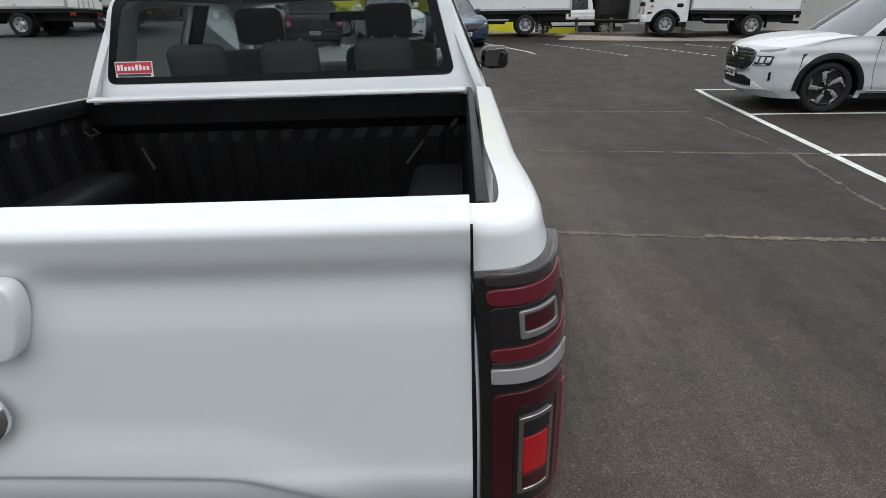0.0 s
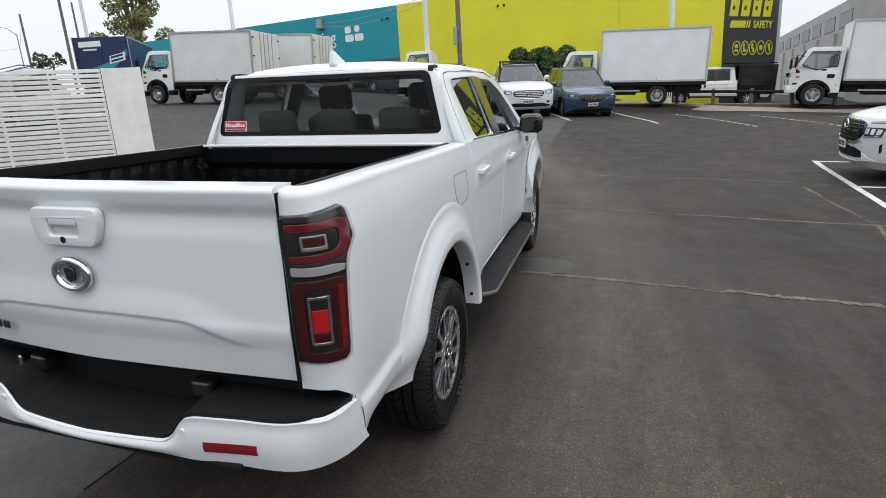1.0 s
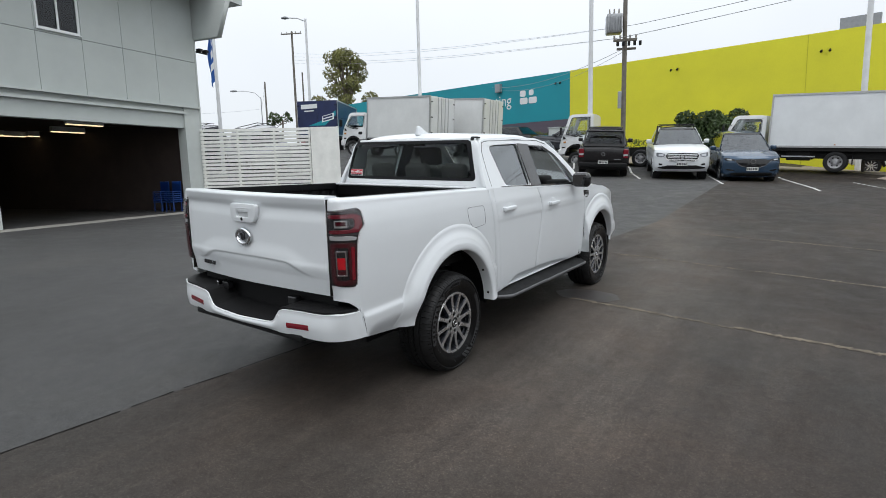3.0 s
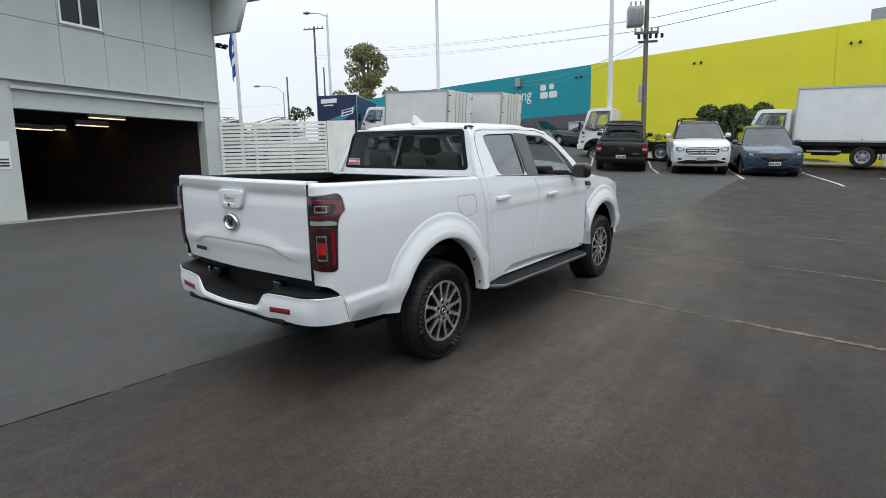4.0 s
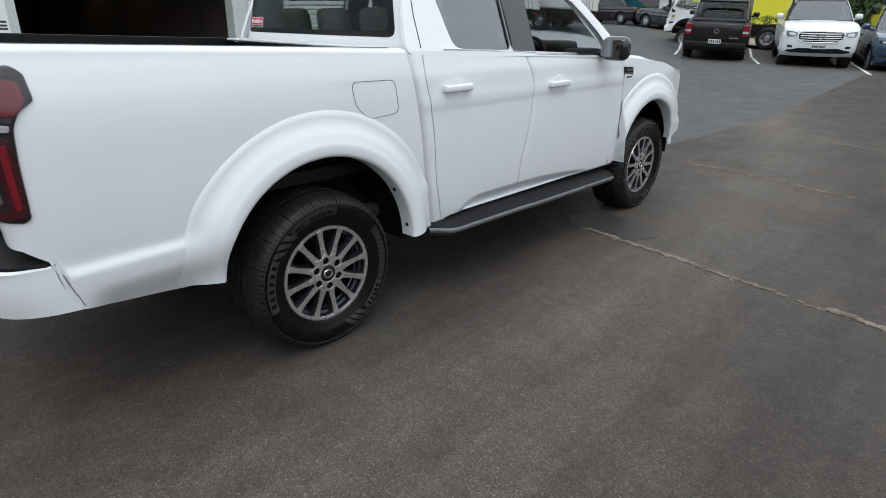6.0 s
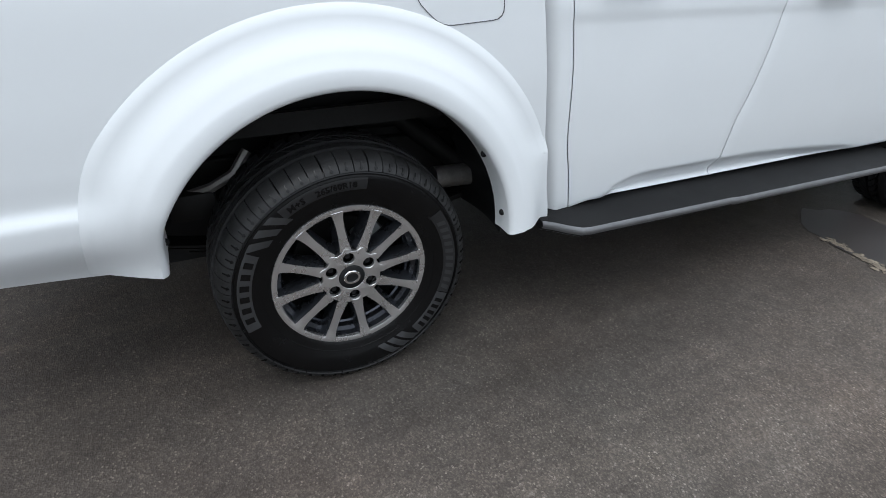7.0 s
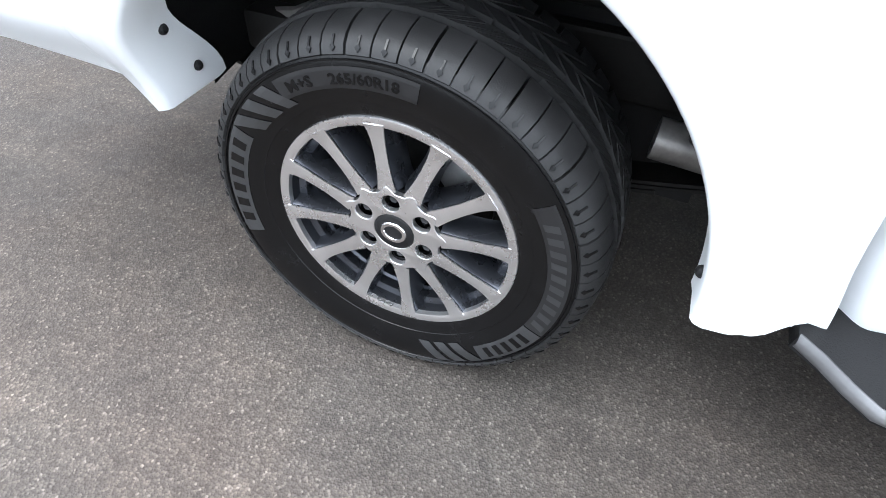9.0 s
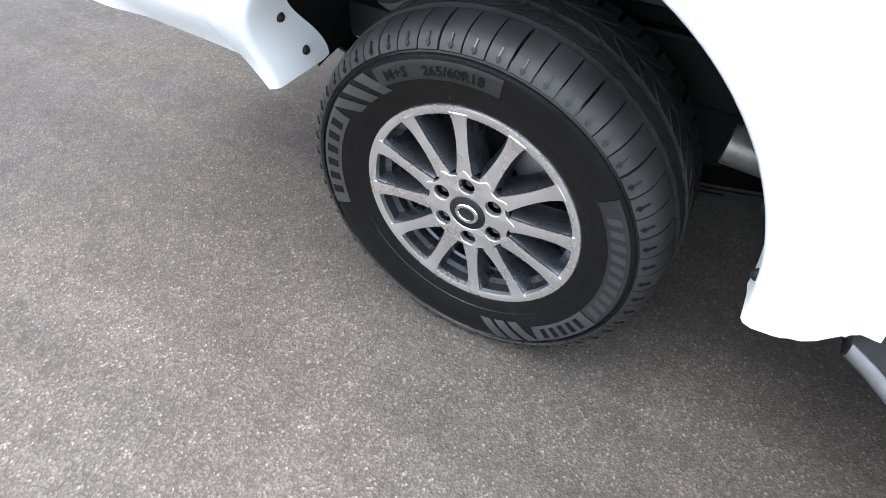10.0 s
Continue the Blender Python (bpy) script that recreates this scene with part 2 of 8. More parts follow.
ALLOY = worn("machined_alloy", (0.74, 0.74, 0.75), 0.28, 0.95, scale=12, vary=0.06, fine=500, rvary=0.05)
ALLOY_DARK = worn("dark_alloy_paint", (0.065, 0.069, 0.080), 0.28, 0.85, scale=14, vary=0.1)
STEEL = worn("steel_rim", (0.42, 0.42, 0.43), 0.4, 0.6, scale=10, vary=0.15)
DARK_METAL = worn("dark_underbody_metal", (0.010, 0.0095, 0.009), 0.6, 0.3, scale=11, vary=0.35, bumps=0.2)
PIPE = worn("exhaust_steel", (0.21, 0.20, 0.19), 0.38, 0.6, scale=16, vary=0.25)
LENS_GREY = mat("grey_headlamp_lens", (0.20, 0.21, 0.23), 0.12, 0.4, 0.5)
TRIM_DIM = mat("dim_chrome_trim", (0.20, 0.205, 0.21), 0.2, 0.9)
RED_LENS = mat("red_lens", (0.19, 0.005, 0.014), 0.10, 0, 0.6)
RED_BRIGHT = mat("bright_red_lens", (0.52, 0.010, 0.018), 0.15, 0, 0.5)
LENS_SHELL = glass("lamp_shell", (0.90, 0.87, 0.87), 0.03, 0.022, 0.5)
LENS_SMOKE = mat("smoked_lens", (0.018, 0.017, 0.019), 0.12, 0.1, 0.2)
LAMP_TRIM = mat("lamp_chrome_trim", (0.45, 0.46, 0.47), 0.25, 0.7)
LENS_MAUVE = mat("mauve_lens", (0.040, 0.034, 0.038), 0.14, 0.1, 0.4)
LENS_ROSE = mat("rose_lens", (0.135, 0.012, 0.022), 0.12, 0, 0.5)
RED_DEEP = mat("deep_red_lens", (0.050, 0.003, 0.007), 0.12, 0, 0.5)
FRIT_BLACK = mat("printed_black_border", (0.004, 0.004, 0.005), 0.22)
LENS_CLEAR = mat("clear_lens", (0.56, 0.58, 0.60), 0.10, 0.4, 0.6)
CABIN = worn("dark_trim_fabric", (0.018, 0.0175, 0.017), 0.8, scale=20)
SEAT_GREY = worn("grey_seat_fabric", (0.055, 0.055, 0.055), 0.85, scale=25)
RUBBER_TEXT = worn("dull_grey_rubber", (0.0125, 0.013, 0.0142), 0.5, scale=30)
CABIN_LIGHT = worn("light_headlining", (0.22, 0.215, 0.205), 0.85, scale=12)
PLATE = worn("number_plate", (0.62, 0.62, 0.60), 0.45, scale=20)
INK = mat("dark_ink", (0.03, 0.03, 0.035), 0.5)
LINE = worn("road_line_paint", (0.62, 0.62, 0.60), 0.7, scale=7, vary=0.25, fine=90, bumps=0.3)
BOXWHITE = worn("white_box_panel", (0.74, 0.76, 0.77), 0.35, 0, 0.2, scale=1.5, vary=0.05)
BOXGREY = worn("grey_box_panel", (0.70, 0.71, 0.70), 0.42, 0, 0.1, scale=1.2, vary=0.07)
ALUMIN = worn("aluminium_trim", (0.50, 0.50, 0.50), 0.4, 0.8, scale=8, vary=0.1)
CLAD = worn("pale_green_wall_panel", (0.47, 0.505, 0.49), 0.7, scale=0.9, vary=0.06, fine=70, bumps=0.1)
CLAD_TRIM = worn("pale_wall_trim", (0.50, 0.53, 0.515), 0.6, scale=1.5, vary=0.06)
FENCE_PAINT = worn("cream_fence_paint", (0.84, 0.84, 0.80), 0.6, scale=2.2, vary=0.1)
YELLOW_WALL = worn("lime_yellow_painted_concrete", (0.68, 0.65, 0.030), 0.75, scale=0.35, vary=0.07, fine=14)
TEAL_WALL = worn("teal_painted_concrete", (0.012, 0.27, 0.33), 0.75, scale=0.35, vary=0.07, fine=14)
PLUM_WALL = worn("plum_grey_painted_concrete", (0.10, 0.085, 0.11), 0.75, scale=0.4, vary=0.1, fine=14)
SIGN_DARK = worn("charcoal_sign_panel", (0.035, 0.036, 0.042), 0.6, scale=1, vary=0.1)
SIGN_YELLOW = worn("lime_yellow_sign_paint", (0.55, 0.56, 0.012), 0.6, scale=2, vary=0.05)
SIGN_WHITE = worn("white_sign_paint", (0.74, 0.76, 0.76), 0.6, scale=2, vary=0.05)
GREY_WALL = worn("grey_concrete_wall", (0.44, 0.435, 0.42), 0.85, scale=0.5, vary=0.12, fine=20)
CONCRETE = worn("concrete", (0.30, 0.285, 0.26), 0.85, scale=2.5, vary=0.2, bumps=0.3, fine=60)
GRAVEL = worn("verge_gravel", (0.27, 0.225, 0.185), 0.9, scale=3.0, vary=0.25, bumps=0.5, fine=30)
POLE_WHITE = worn("white_pole_paint", (0.66, 0.67, 0.68), 0.45, scale=3, vary=0.08)
TIMBER = worn("weathered_pole_timber", (0.16, 0.145, 0.125), 0.85, scale=5, vary=0.25, bumps=0.3, fine=40)
STEP_EDGE = worn("brushed_step_edge", (0.17, 0.172, 0.178), 0.45, 0.6, scale=14, vary=0.15)
STEEL_GREY = worn("galvanised_steel", (0.33, 0.34, 0.35), 0.5, 0.6, scale=6, vary=0.12)
# workshop interior: the room's shade is put into this colour
DARKROOM = worn("shade_dark_finish", (0.075, 0.058, 0.052), 0.85, scale=1.5, vary=0.15)
BLUE_SIGN = worn("navy_box_panel", (0.012, 0.022, 0.085), 0.4, 0, 0.2, scale=1.2, vary=0.3)
BLUE_FLAG = worn("blue_flag_cloth", (0.012, 0.09, 0.36), 0.7, scale=4)
BLUE_PLASTIC = worn("blue_plastic", (0.008, 0.045, 0.22), 0.4, scale=6)
LEAF = worn("leaf_green", (0.20, 0.20, 0.06), 0.6, scale=0.8, vary=0.4, fine=5)
LEAF_DARK = worn("shrub_green", (0.050, 0.085, 0.022), 0.6, scale=1.2, vary=0.4, fine=6)
LEAF_HEDGE = worn("hedge_green", (0.10, 0.14, 0.02), 0.6, scale=1.2, vary=0.35, fine=6)
# opaque blue-grey colour used for the far panes in place of glass
FAR_PANE = mat("dark_far_pane", (0.10, 0.12, 0.145), 0.35)
BARK = worn("bark", (0.16, 0.13, 0.10), 0.9, scale=8, vary=0.25)
STICKER = worn("red_sticker", (0.52, 0.025, 0.045), 0.4, scale=30, vary=0.06)
DARK_PATCH = worn("smooth_dark_patch", (0.034, 0.029, 0.028), 0.5, scale=5, vary=0.25, fine=120, bumps=0.2)
FLAP_LINE = mat("thin_panel_gap", (0.10, 0.10, 0.11), 0.6)
JOINT = worn("sandy_joint_filler", (0.168, 0.140, 0.106), 0.95, scale=9, vary=0.5, fine=70, bumps=0.5)
CRACK = worn("dark_joint", (0.012, 0.011, 0.010), 0.9, scale=6)
GOLD_DIAL = mat("amber_lens", (0.5, 0.2, 0.02), 0.2, 0, 0.5)
LAMP = bpy.data.materials.new("fluorescent_tube")
LAMP.use_nodes = True
principled(LAMP).inputs["Emission Color"].default_value = (1.0, 0.78, 0.42, 1)
principled(LAMP).inputs["Emission Strength"].default_value = 1.3

for m_, v_ in ((PLASTIC, 0.22), (LINER, 0.15), (RUBBER_PALE, 0.85), (RUBBER_TEXT, 0.8), (RUBBER, 0.28), (RUBBER_SHINE, 0.26), (DARK_METAL, 0.3), (CABIN, 0.2), (CRACK, 0.1), (DARKROOM, 0.2), (FRIT_BLACK, 0.15)):
    principled(m_).inputs["Specular IOR Level"].default_value = v_

# ---- building helpers ----
def empty(name, m=None, parent=None):
    ob = new(name)
    ob.empty_display_size = 0.2
    if m is not None:
        ob.matrix_basis = m
    if parent:
        ob.parent = parent
    return ob


def mesh_of(bm, name, material, smooth=False):
    me = bpy.data.meshes.new(name)
    bmesh.ops.recalc_face_normals(bm, faces=bm.faces)
    bm.to_mesh(me)
    bm.free()
    if material:
        me.materials.append(material)
    if smooth:
        for p in me.polygons:
            p.use_smooth = True
        me.set_sharp_from_angle(angle=radians(smooth if smooth is not True else 40))
    return me


def part(name, bm, material, parent=None, label="", smooth=False, m=None):
    ob = new(name, mesh_of(bm, name, material, smooth))
    if parent:
        ob.parent = parent
    if m is not None:
        ob.matrix_basis = m
    if label:
        ob["label"] = label
    return ob


def share(name, me, parent, m, label=""):
    ob = new(name, me)
    ob.parent = parent
    ob.matrix_basis = m
    if label:
        ob["label"] = label
    return ob


def box(bm, x0, x1, y0, y1, z0, z1, bevel=0.0, seg=2, m=None):
    """A box, its edges rounded by bevel."""
    r = bmesh.ops.create_cube(bm, size=1, matrix=Matrix.Translation(((x0 + x1) / 2, (y0 + y1) / 2, (z0 + z1) / 2)) @ Matrix.Diagonal((abs(x1 - x0), abs(y1 - y0), abs(z1 - z0), 1)))
    vs = r["verts"]
    if bevel:
        es = list({e for v in vs for e in v.link_edges})
        g = bmesh.ops.bevel(bm, geom=es, offset=bevel, segments=seg, profile=0.5, affect="EDGES")
        vs = list({v for f in g["faces"] for v in f.verts} | {v for v in vs if v.is_valid})
    if m is not None:
        bmesh.ops.transform(bm, matrix=m, verts=[v for v in vs if v.is_valid])
    return bm


def boxed(x0, x1, y0, y1, z0, z1, bevel=0.0, seg=2):
    return box(bmesh.new(), x0, x1, y0, y1, z0, z1, bevel, seg)


def tube(bm, a, b, r0, r1=None, n=12):
    """A straight round bar from a to b."""
    a, b = Vector(a), Vector(b)
    d = b - a
    q = d.to_track_quat("Z", "Y").to_matrix().to_4x4()
    bmesh.ops.create_cone(bm, cap_ends=True, segments=n, radius1=r0, radius2=r0 if r1 is None else r1, depth=d.length, matrix=Matrix.Translation((a + b) / 2) @ q)
    return bm


def path_tube(bm, pts, r, n=8):
    """A bent round bar through pts."""
    pts = [Vector(p) for p in pts]
    rings = []
    for i, p in enumerate(pts):
        d = (pts[min(i + 1, len(pts) - 1)] - pts[max(i - 1, 0)]).normalized()
        s = d.orthogonal().normalized() if i == 0 else (side_ - d * side_.dot(d)).normalized()
        side_ = s
        u = d.cross(s)
        rings.append([bm.verts.new(p + (s * math.cos(k * math.tau / n) + u * math.sin(k * math.tau / n)) * r) for k in range(n)])
    for r0, r1 in zip(rings, rings[1:]):
        for k in range(n):
            bm.faces.new((r0[k], r0[(k + 1) % n], r1[(k + 1) % n], r1[k]))
    bm.faces.new(rings[0])
    bm.faces.new(rings[-1][::-1])
    return bm


def grid(bm, nu, nv, f, keep=None):
    """A sheet of nu x nv cells through f(u, v); keep(u, v) says which cells stay."""
    vs = [[bm.verts.new(f(i / nu, j / nv)) for j in range(nv + 1)] for i in range(nu + 1)]
    for i in range(nu):
        for j in range(nv):
            if keep is None or keep((i + 0.5) / nu, (j + 0.5) / nv):
                bm.faces.new((vs[i][j], vs[i + 1][j], vs[i + 1][j + 1], vs[i][j + 1]))
    bmesh.ops.delete(bm, geom=[v for v in bm.verts if not v.link_faces], context="VERTS")
    return bm


def thick(bm, t):
    """Gives an open sheet the thickness t against its normals."""
    bmesh.ops.recalc_face_normals(bm, faces=bm.faces)
    bmesh.ops.solidify(bm, geom=bm.faces[:], thickness=t)
    return bm


def revolve(bm, profile, n, axis="x"):
    """Turns a profile of (r, a) pairs about an axis."""
    rings = []
    for r, a in profile:
        ring = []
        for k in range(n):
            t = k * math.tau / n
            c, s = r * math.cos(t), r * math.sin(t)
            ring.append(bm.verts.new((a, c, s) if axis == "x" else (c, s, a)))
        rings.append(ring)
    for r0, r1 in zip(rings, rings[1:]):
        for k in range(n):
            bm.faces.new((r0[k], r0[(k + 1) % n], r1[(k + 1) % n], r1[k]))
    return bm


def plate(outer, holes=(), depth=0.01, bevel=0.0, res=2):
    """A flat plate with holes in the xy plane, as a bmesh centred on z = 0."""
    cu = bpy.data.curves.new("outline", "CURVE")
    cu.dimensions, cu.fill_mode, cu.extrude, cu.bevel_depth, cu.bevel_resolution = "2D", "BOTH", depth / 2, bevel, res
    if bevel:
        cu.offset = -bevel
    for loop in (outer, *holes):
        sp = cu.splines.new("POLY")
        sp.points.add(len(loop) - 1)
        for p, (x, y) in zip(sp.points, loop):
            p.co = (x, y, 0, 1)
        sp.use_cyclic_u = True
    ob = bpy.data.objects.new("outline", cu)
    me = bpy.data.meshes.new_from_object(ob)
    bm = bmesh.new()
    bm.from_mesh(me)
    bmesh.ops.remove_doubles(bm, verts=bm.verts, dist=0.0002)
    bpy.data.objects.remove(ob)
    bpy.data.curves.remove(cu)
    bpy.data.meshes.remove(me)
    return bm


def mapped(bm, f):
    for v in bm.verts:
        v.co = Vector(f(*v.co))
    return bm


def moved(bm, m):
    bmesh.ops.transform(bm, matrix=m, verts=bm.verts)
    return bm


def rounded(x0, x1, y0, y1, r, n=5):
    """The outline of a rectangle with round corners."""
    out = []
    for cx, cy, a in ((x1 - r, y1 - r, 0), (x0 + r, y1 - r, 90), (x0 + r, y0 + r, 180), (x1 - r, y0 + r, 270)):
        for k in range(n + 1):
            t = radians(a + 90 * k / n)
            out.append((cx + r * math.cos(t), cy + r * math.sin(t)))
    return out


def softened(pts, r=0.04, n=4):
    """Rounds the corners of a polygon."""
    out = []
    for i, p in enumerate(pts):
        p, a, b = Vector(p), Vector(pts[i - 1]), Vector(pts[(i + 1) % len(pts)])
        ra, rb = min(r, (a - p).length * 0.45), min(r, (b - p).length * 0.45)
        s, e = p + (a - p).normalized() * ra, p + (b - p).normalized() * rb
        for k in range(n + 1):
            t = k / n
            out.append(tuple(s * (1 - t) ** 2 + p * 2 * t * (1 - t) + e * t * t))
    return out


def curve_at(keys, x):
    """Smooth value between (x, value) keys."""
    if x <= keys[0][0]:
        return keys[0][1]
    for (a, va), (b, vb) in zip(keys, keys[1:]):
        if x <= b:
            t = (x - a) / (b - a)
            return va + (vb - va) * t
    return keys[-1][1]


def eased(keys, x):
    """A smooth curve through (x, value) keys that never overshoots them."""
    if x <= keys[0][0]:
        return keys[0][1]
    if x >= keys[-1][0]:
        return keys[-1][1]
    n = len(keys)
    i = next(k for k in range(n - 1) if x <= keys[k + 1][0])

    def slope(k):
        return (keys[k + 1][1] - keys[k][1]) / (keys[k + 1][0] - keys[k][0])

    def tangent(k):
        if k == 0:
            return slope(0)
        if k == n - 1:
            return slope(n - 2)
        a, b = slope(k - 1), slope(k)
        return 0.0 if a * b <= 0 else 2 * a * b / (a + b)
    h = keys[i + 1][0] - keys[i][0]
    t = (x - keys[i][0]) / h
    v0, v1, m0, m1 = keys[i][1], keys[i + 1][1], tangent(i) * h, tangent(i + 1) * h
    return v0 * (1 + 2 * t) * (1 - t) ** 2 + m0 * t * (1 - t) ** 2 + v1 * t * t * (3 - 2 * t) - m1 * t * t * (1 - t)


def lettering(name, text, size, material, parent, m, depth=0.002, bold=0.0, wide=1.0):
    """Flat letters in the built-in font, as a mesh."""
    cu = bpy.data.curves.new(name, "FONT")
    cu.body, cu.size, cu.extrude, cu.align_x, cu.align_y, cu.offset = text, size, depth, "CENTER", "CENTER", bold
    cu.resolution_u = 3
    ob = bpy.data.objects.new(name, cu)
    me = bpy.data.meshes.new_from_object(ob)
    bpy.data.objects.remove(ob)
    bpy.data.curves.remove(cu)
    me.transform(Matrix.Diagonal((wide, 1, 1, 1)))
    me.materials.append(material)
    o = new(name, me)
    o.parent = parent
    o.matrix_basis = m
    return o


def smooth01(a, b, x):
    t = min(1, max(0, (x - a) / (b - a)))
    return t * t * (3 - 2 * t)


def ground_z(x, y):
    """The height of the lot and the land round it."""
    xc, yc = min(max(x, -40), 25), min(max(y, -30), 40)
    z = -0.030 * xc + 0.030 * yc + min(max((yc - 9) / 8, 0), 1) * (0.30 - 0.02 * xc)
    w = smooth01(-6, -12.5, xc) * (1 - smooth01(8, 16, yc))
    z = z * (1 - w) + 0.33 * w
    z += 0.20 * smooth01(21.2, 23, yc) - 0.30 * smooth01(24.4, 27.4, yc) * smooth01(1, 4, xc)
    return z + 0.010 * (1 - smooth01(4, 8, abs(x - 1))) + 0.6 * smooth01(9, 19, yc) * smooth01(-4, -14, xc)

# ---- the ground: one sheet from the lot to the horizon ----
def spread(lo, hi, step, far):
    near = list(np.arange(lo, hi + 1e-6, step))
    out, d = [], step
    x = hi
    while x < far:
        d *= 1.45
        x = min(far, x + d)
        out.append(x)
    out2, d, x = [], step, lo
    while x > -far:
        d *= 1.45
        x = max(-far, x - d)
        out2.append(x)
    return out2[::-1] + near + out


gx, gy = spread(-24, 18, 0.5, 1800), spread(-12, 30, 0.5, 1800)
bm = bmesh.new()
gv = [[bm.verts.new((x, y, ground_z(x, y))) for y in gy] for x in gx]
for i in range(len(gx) - 1):
    for j in range(len(gy) - 1):
        bm.faces.new((gv[i][j], gv[i + 1][j], gv[i + 1][j + 1], gv[i][j + 1]))
tagged(part("ground", bm, ASPHALT, smooth=True), "worn dark asphalt car yard with a newer grey sheet", "ground", kind="structure")


def strip(bm, a, b, w, up=0.004, step=0.25, ragged=0.0, gaps=0.0, rnd=random.Random(1)):
    """A thin band laid on the ground from a to b."""
    a, b = Vector((*a, 0)), Vector((*b, 0))
    n = max(1, int((b - a).length / step))
    s = (b - a).normalized().cross(Vector((0, 0, 1))) * w / 2
    row = None
    for k in range(n + 1):
        p = a.lerp(b, k / n)
        l, r = p + s * (1 + rnd.uniform(-ragged, ragged)), p - s * (1 + rnd.uniform(-ragged, ragged))
        l.z, r.z = ground_z(l.x, l.y) + up, ground_z(r.x, r.y) + up
        new_row = (bm.verts.new(l), bm.verts.new(r))
        if row and rnd.random() >= gaps:
            bm.faces.new((row[0], row[1], new_row[1], new_row[0]))
        row = new_row
    return bm


def paint_line(a, b, w=0.09, ragged=0.06, dashed=False, label="worn white parking bay line on asphalt"):
    bm, rnd = bmesh.new(), random.Random(int(a[0] * 100))
    if dashed:
        n = int(math.dist(a, b) / 0.34)
        for k in range(n):
            p, q = [(a[0] + (b[0] - a[0]) * t / n, a[1] + (b[1] - a[1]) * t / n) for t in (k, k + 0.62)]
            strip(bm, p, q, w, 0.005, 0.10, ragged, 0.0, rnd)
    else:
        strip(bm, a, b, w, 0.005, 0.12, ragged, 0.0, rnd)
    tagged(part("bay_line", bm, LINE), label, "road marking", "bay lines", "structure")


# bays in front of the road, and the row by the side fence
FAR_BAYS = [((7.94, 15.16), (6.2, 20.05)), ((5.55, 15.54), (3.8, 20.4)), ((2.99, 16.3), (1.55, 21.6)), ((0.28, 17.2), (-1.0, 21.8)), ((-2.7, 18.15), (-4.6, 23.1)), ((-5.8, 19.2), (-7.4, 23.6)), ((10.3, 14.75), (8.6, 19.6))]
for k, (a, b) in enumerate(FAR_BAYS):
    paint_line(a, b, 0.085, 0.10, k in (0, 1, 6), "broken white parking bay line on asphalt" if k in (0, 1, 6) else "worn white parking bay line on asphalt")
paint_line((5.32, 9.65), (4.62, 1.0), 0.095)
for y in (9.56, 7.03, 4.52, 2.0):
    x = 4.62 + 0.7 * (y - 1.0) / 8.65
    paint_line((x, y), (x + 5.4, y - 0.42), 0.09)

# joints, seam and cracks in the asphalt
def crumbled(pts, w, seed, dense=170, patchy=0.35):
    """Sandy crumbs and chips strewn along a joint, thick in places and nearly gone in others."""
    rnd = random.Random(seed)
    verts, faces = [], []
    for (ax, ay), (bx, by) in zip(pts, pts[1:]):
        a, b = Vector((ax, ay, 0)), Vector((bx, by, 0))
        s = (b - a).normalized().cross(Vector((0, 0, 1)))
        ph = [rnd.uniform(0, 6.3) for _ in range(5)]
        for k in range(int((b - a).length * dense)):
            t = rnd.random()
            d = (b - a).length * t
            full = 0.62 + 0.30 * math.sin(d * 2.1 + ph[0]) + 0.26 * math.sin(d * 5.3 + ph[1])
            if rnd.random() > full + 0.55 - patchy:
                continue
            p = a.lerp(b, t) + s * (0.012 * math.sin(d * 3.1 + ph[2]) + 0.007 * math.sin(d * 9.7 + ph[3]) + rnd.gauss(0, w * 0.34))
            r, spin, n = rnd.uniform(0.004, 0.0165), rnd.uniform(0, 6.3), rnd.choice((4, 5, 6))
            i, up = len(verts), rnd.uniform(0.002, 0.005)
            for q in range(n):
                ang, rr = spin + q * math.tau / n, r * rnd.uniform(0.65, 1.25)
                x, y = p.x + rr * math.cos(ang) * 1.3, p.y + rr * math.sin(ang)
                verts.append((x, y, ground_z(x, y) + up))
            verts.append((p.x, p.y, ground_z(p.x, p.y) + up + r * 0.35))
            faces.extend([(i + q, i + (q + 1) % n, i + n) for q in range(n)])
    me = bpy.data.meshes.new("crumbs")
    me.from_pydata(verts, [], faces)
    bm = bmesh.new()
    bm.from_mesh(me)
    bpy.data.meshes.remove(me)
    return bm


tagged(part("expansion_joint", crumbled([(0.9, 2.42), (2.6, 2.20), (4.5, 2.03), (6.6, 1.78)], 0.044, 3, 360, 0.36), JOINT), "sandy crumbling joint across the asphalt", "ground joint", kind="structure")
tagged(part("expansion_joint", crumbled([(0.55, 5.25), (3.2, 4.83), (6.3, 4.35)], 0.046, 4, 200, 0.45), JOINT), "faint sandy joint across the asphalt", "ground joint", kind="structure")
tagged(part("expansion_joint", crumbled([(1.2, 7.9), (4.4, 7.4)], 0.050, 5, 200, 0.5), JOINT), "faint sandy joint across the asphalt", "ground joint", kind="structure")
tagged(part("asphalt_crack", crumbled([(4.42, 6.9), (4.46, 5.6), (4.52, 4.65), (4.36, 3.5), (4.25, 2.5), (4.6, 1.5)], 0.040, 7, 190, 0.48), JOINT), "crumbling crack filled with sand", "ground joint", kind="structure")
bm = bmesh.new()
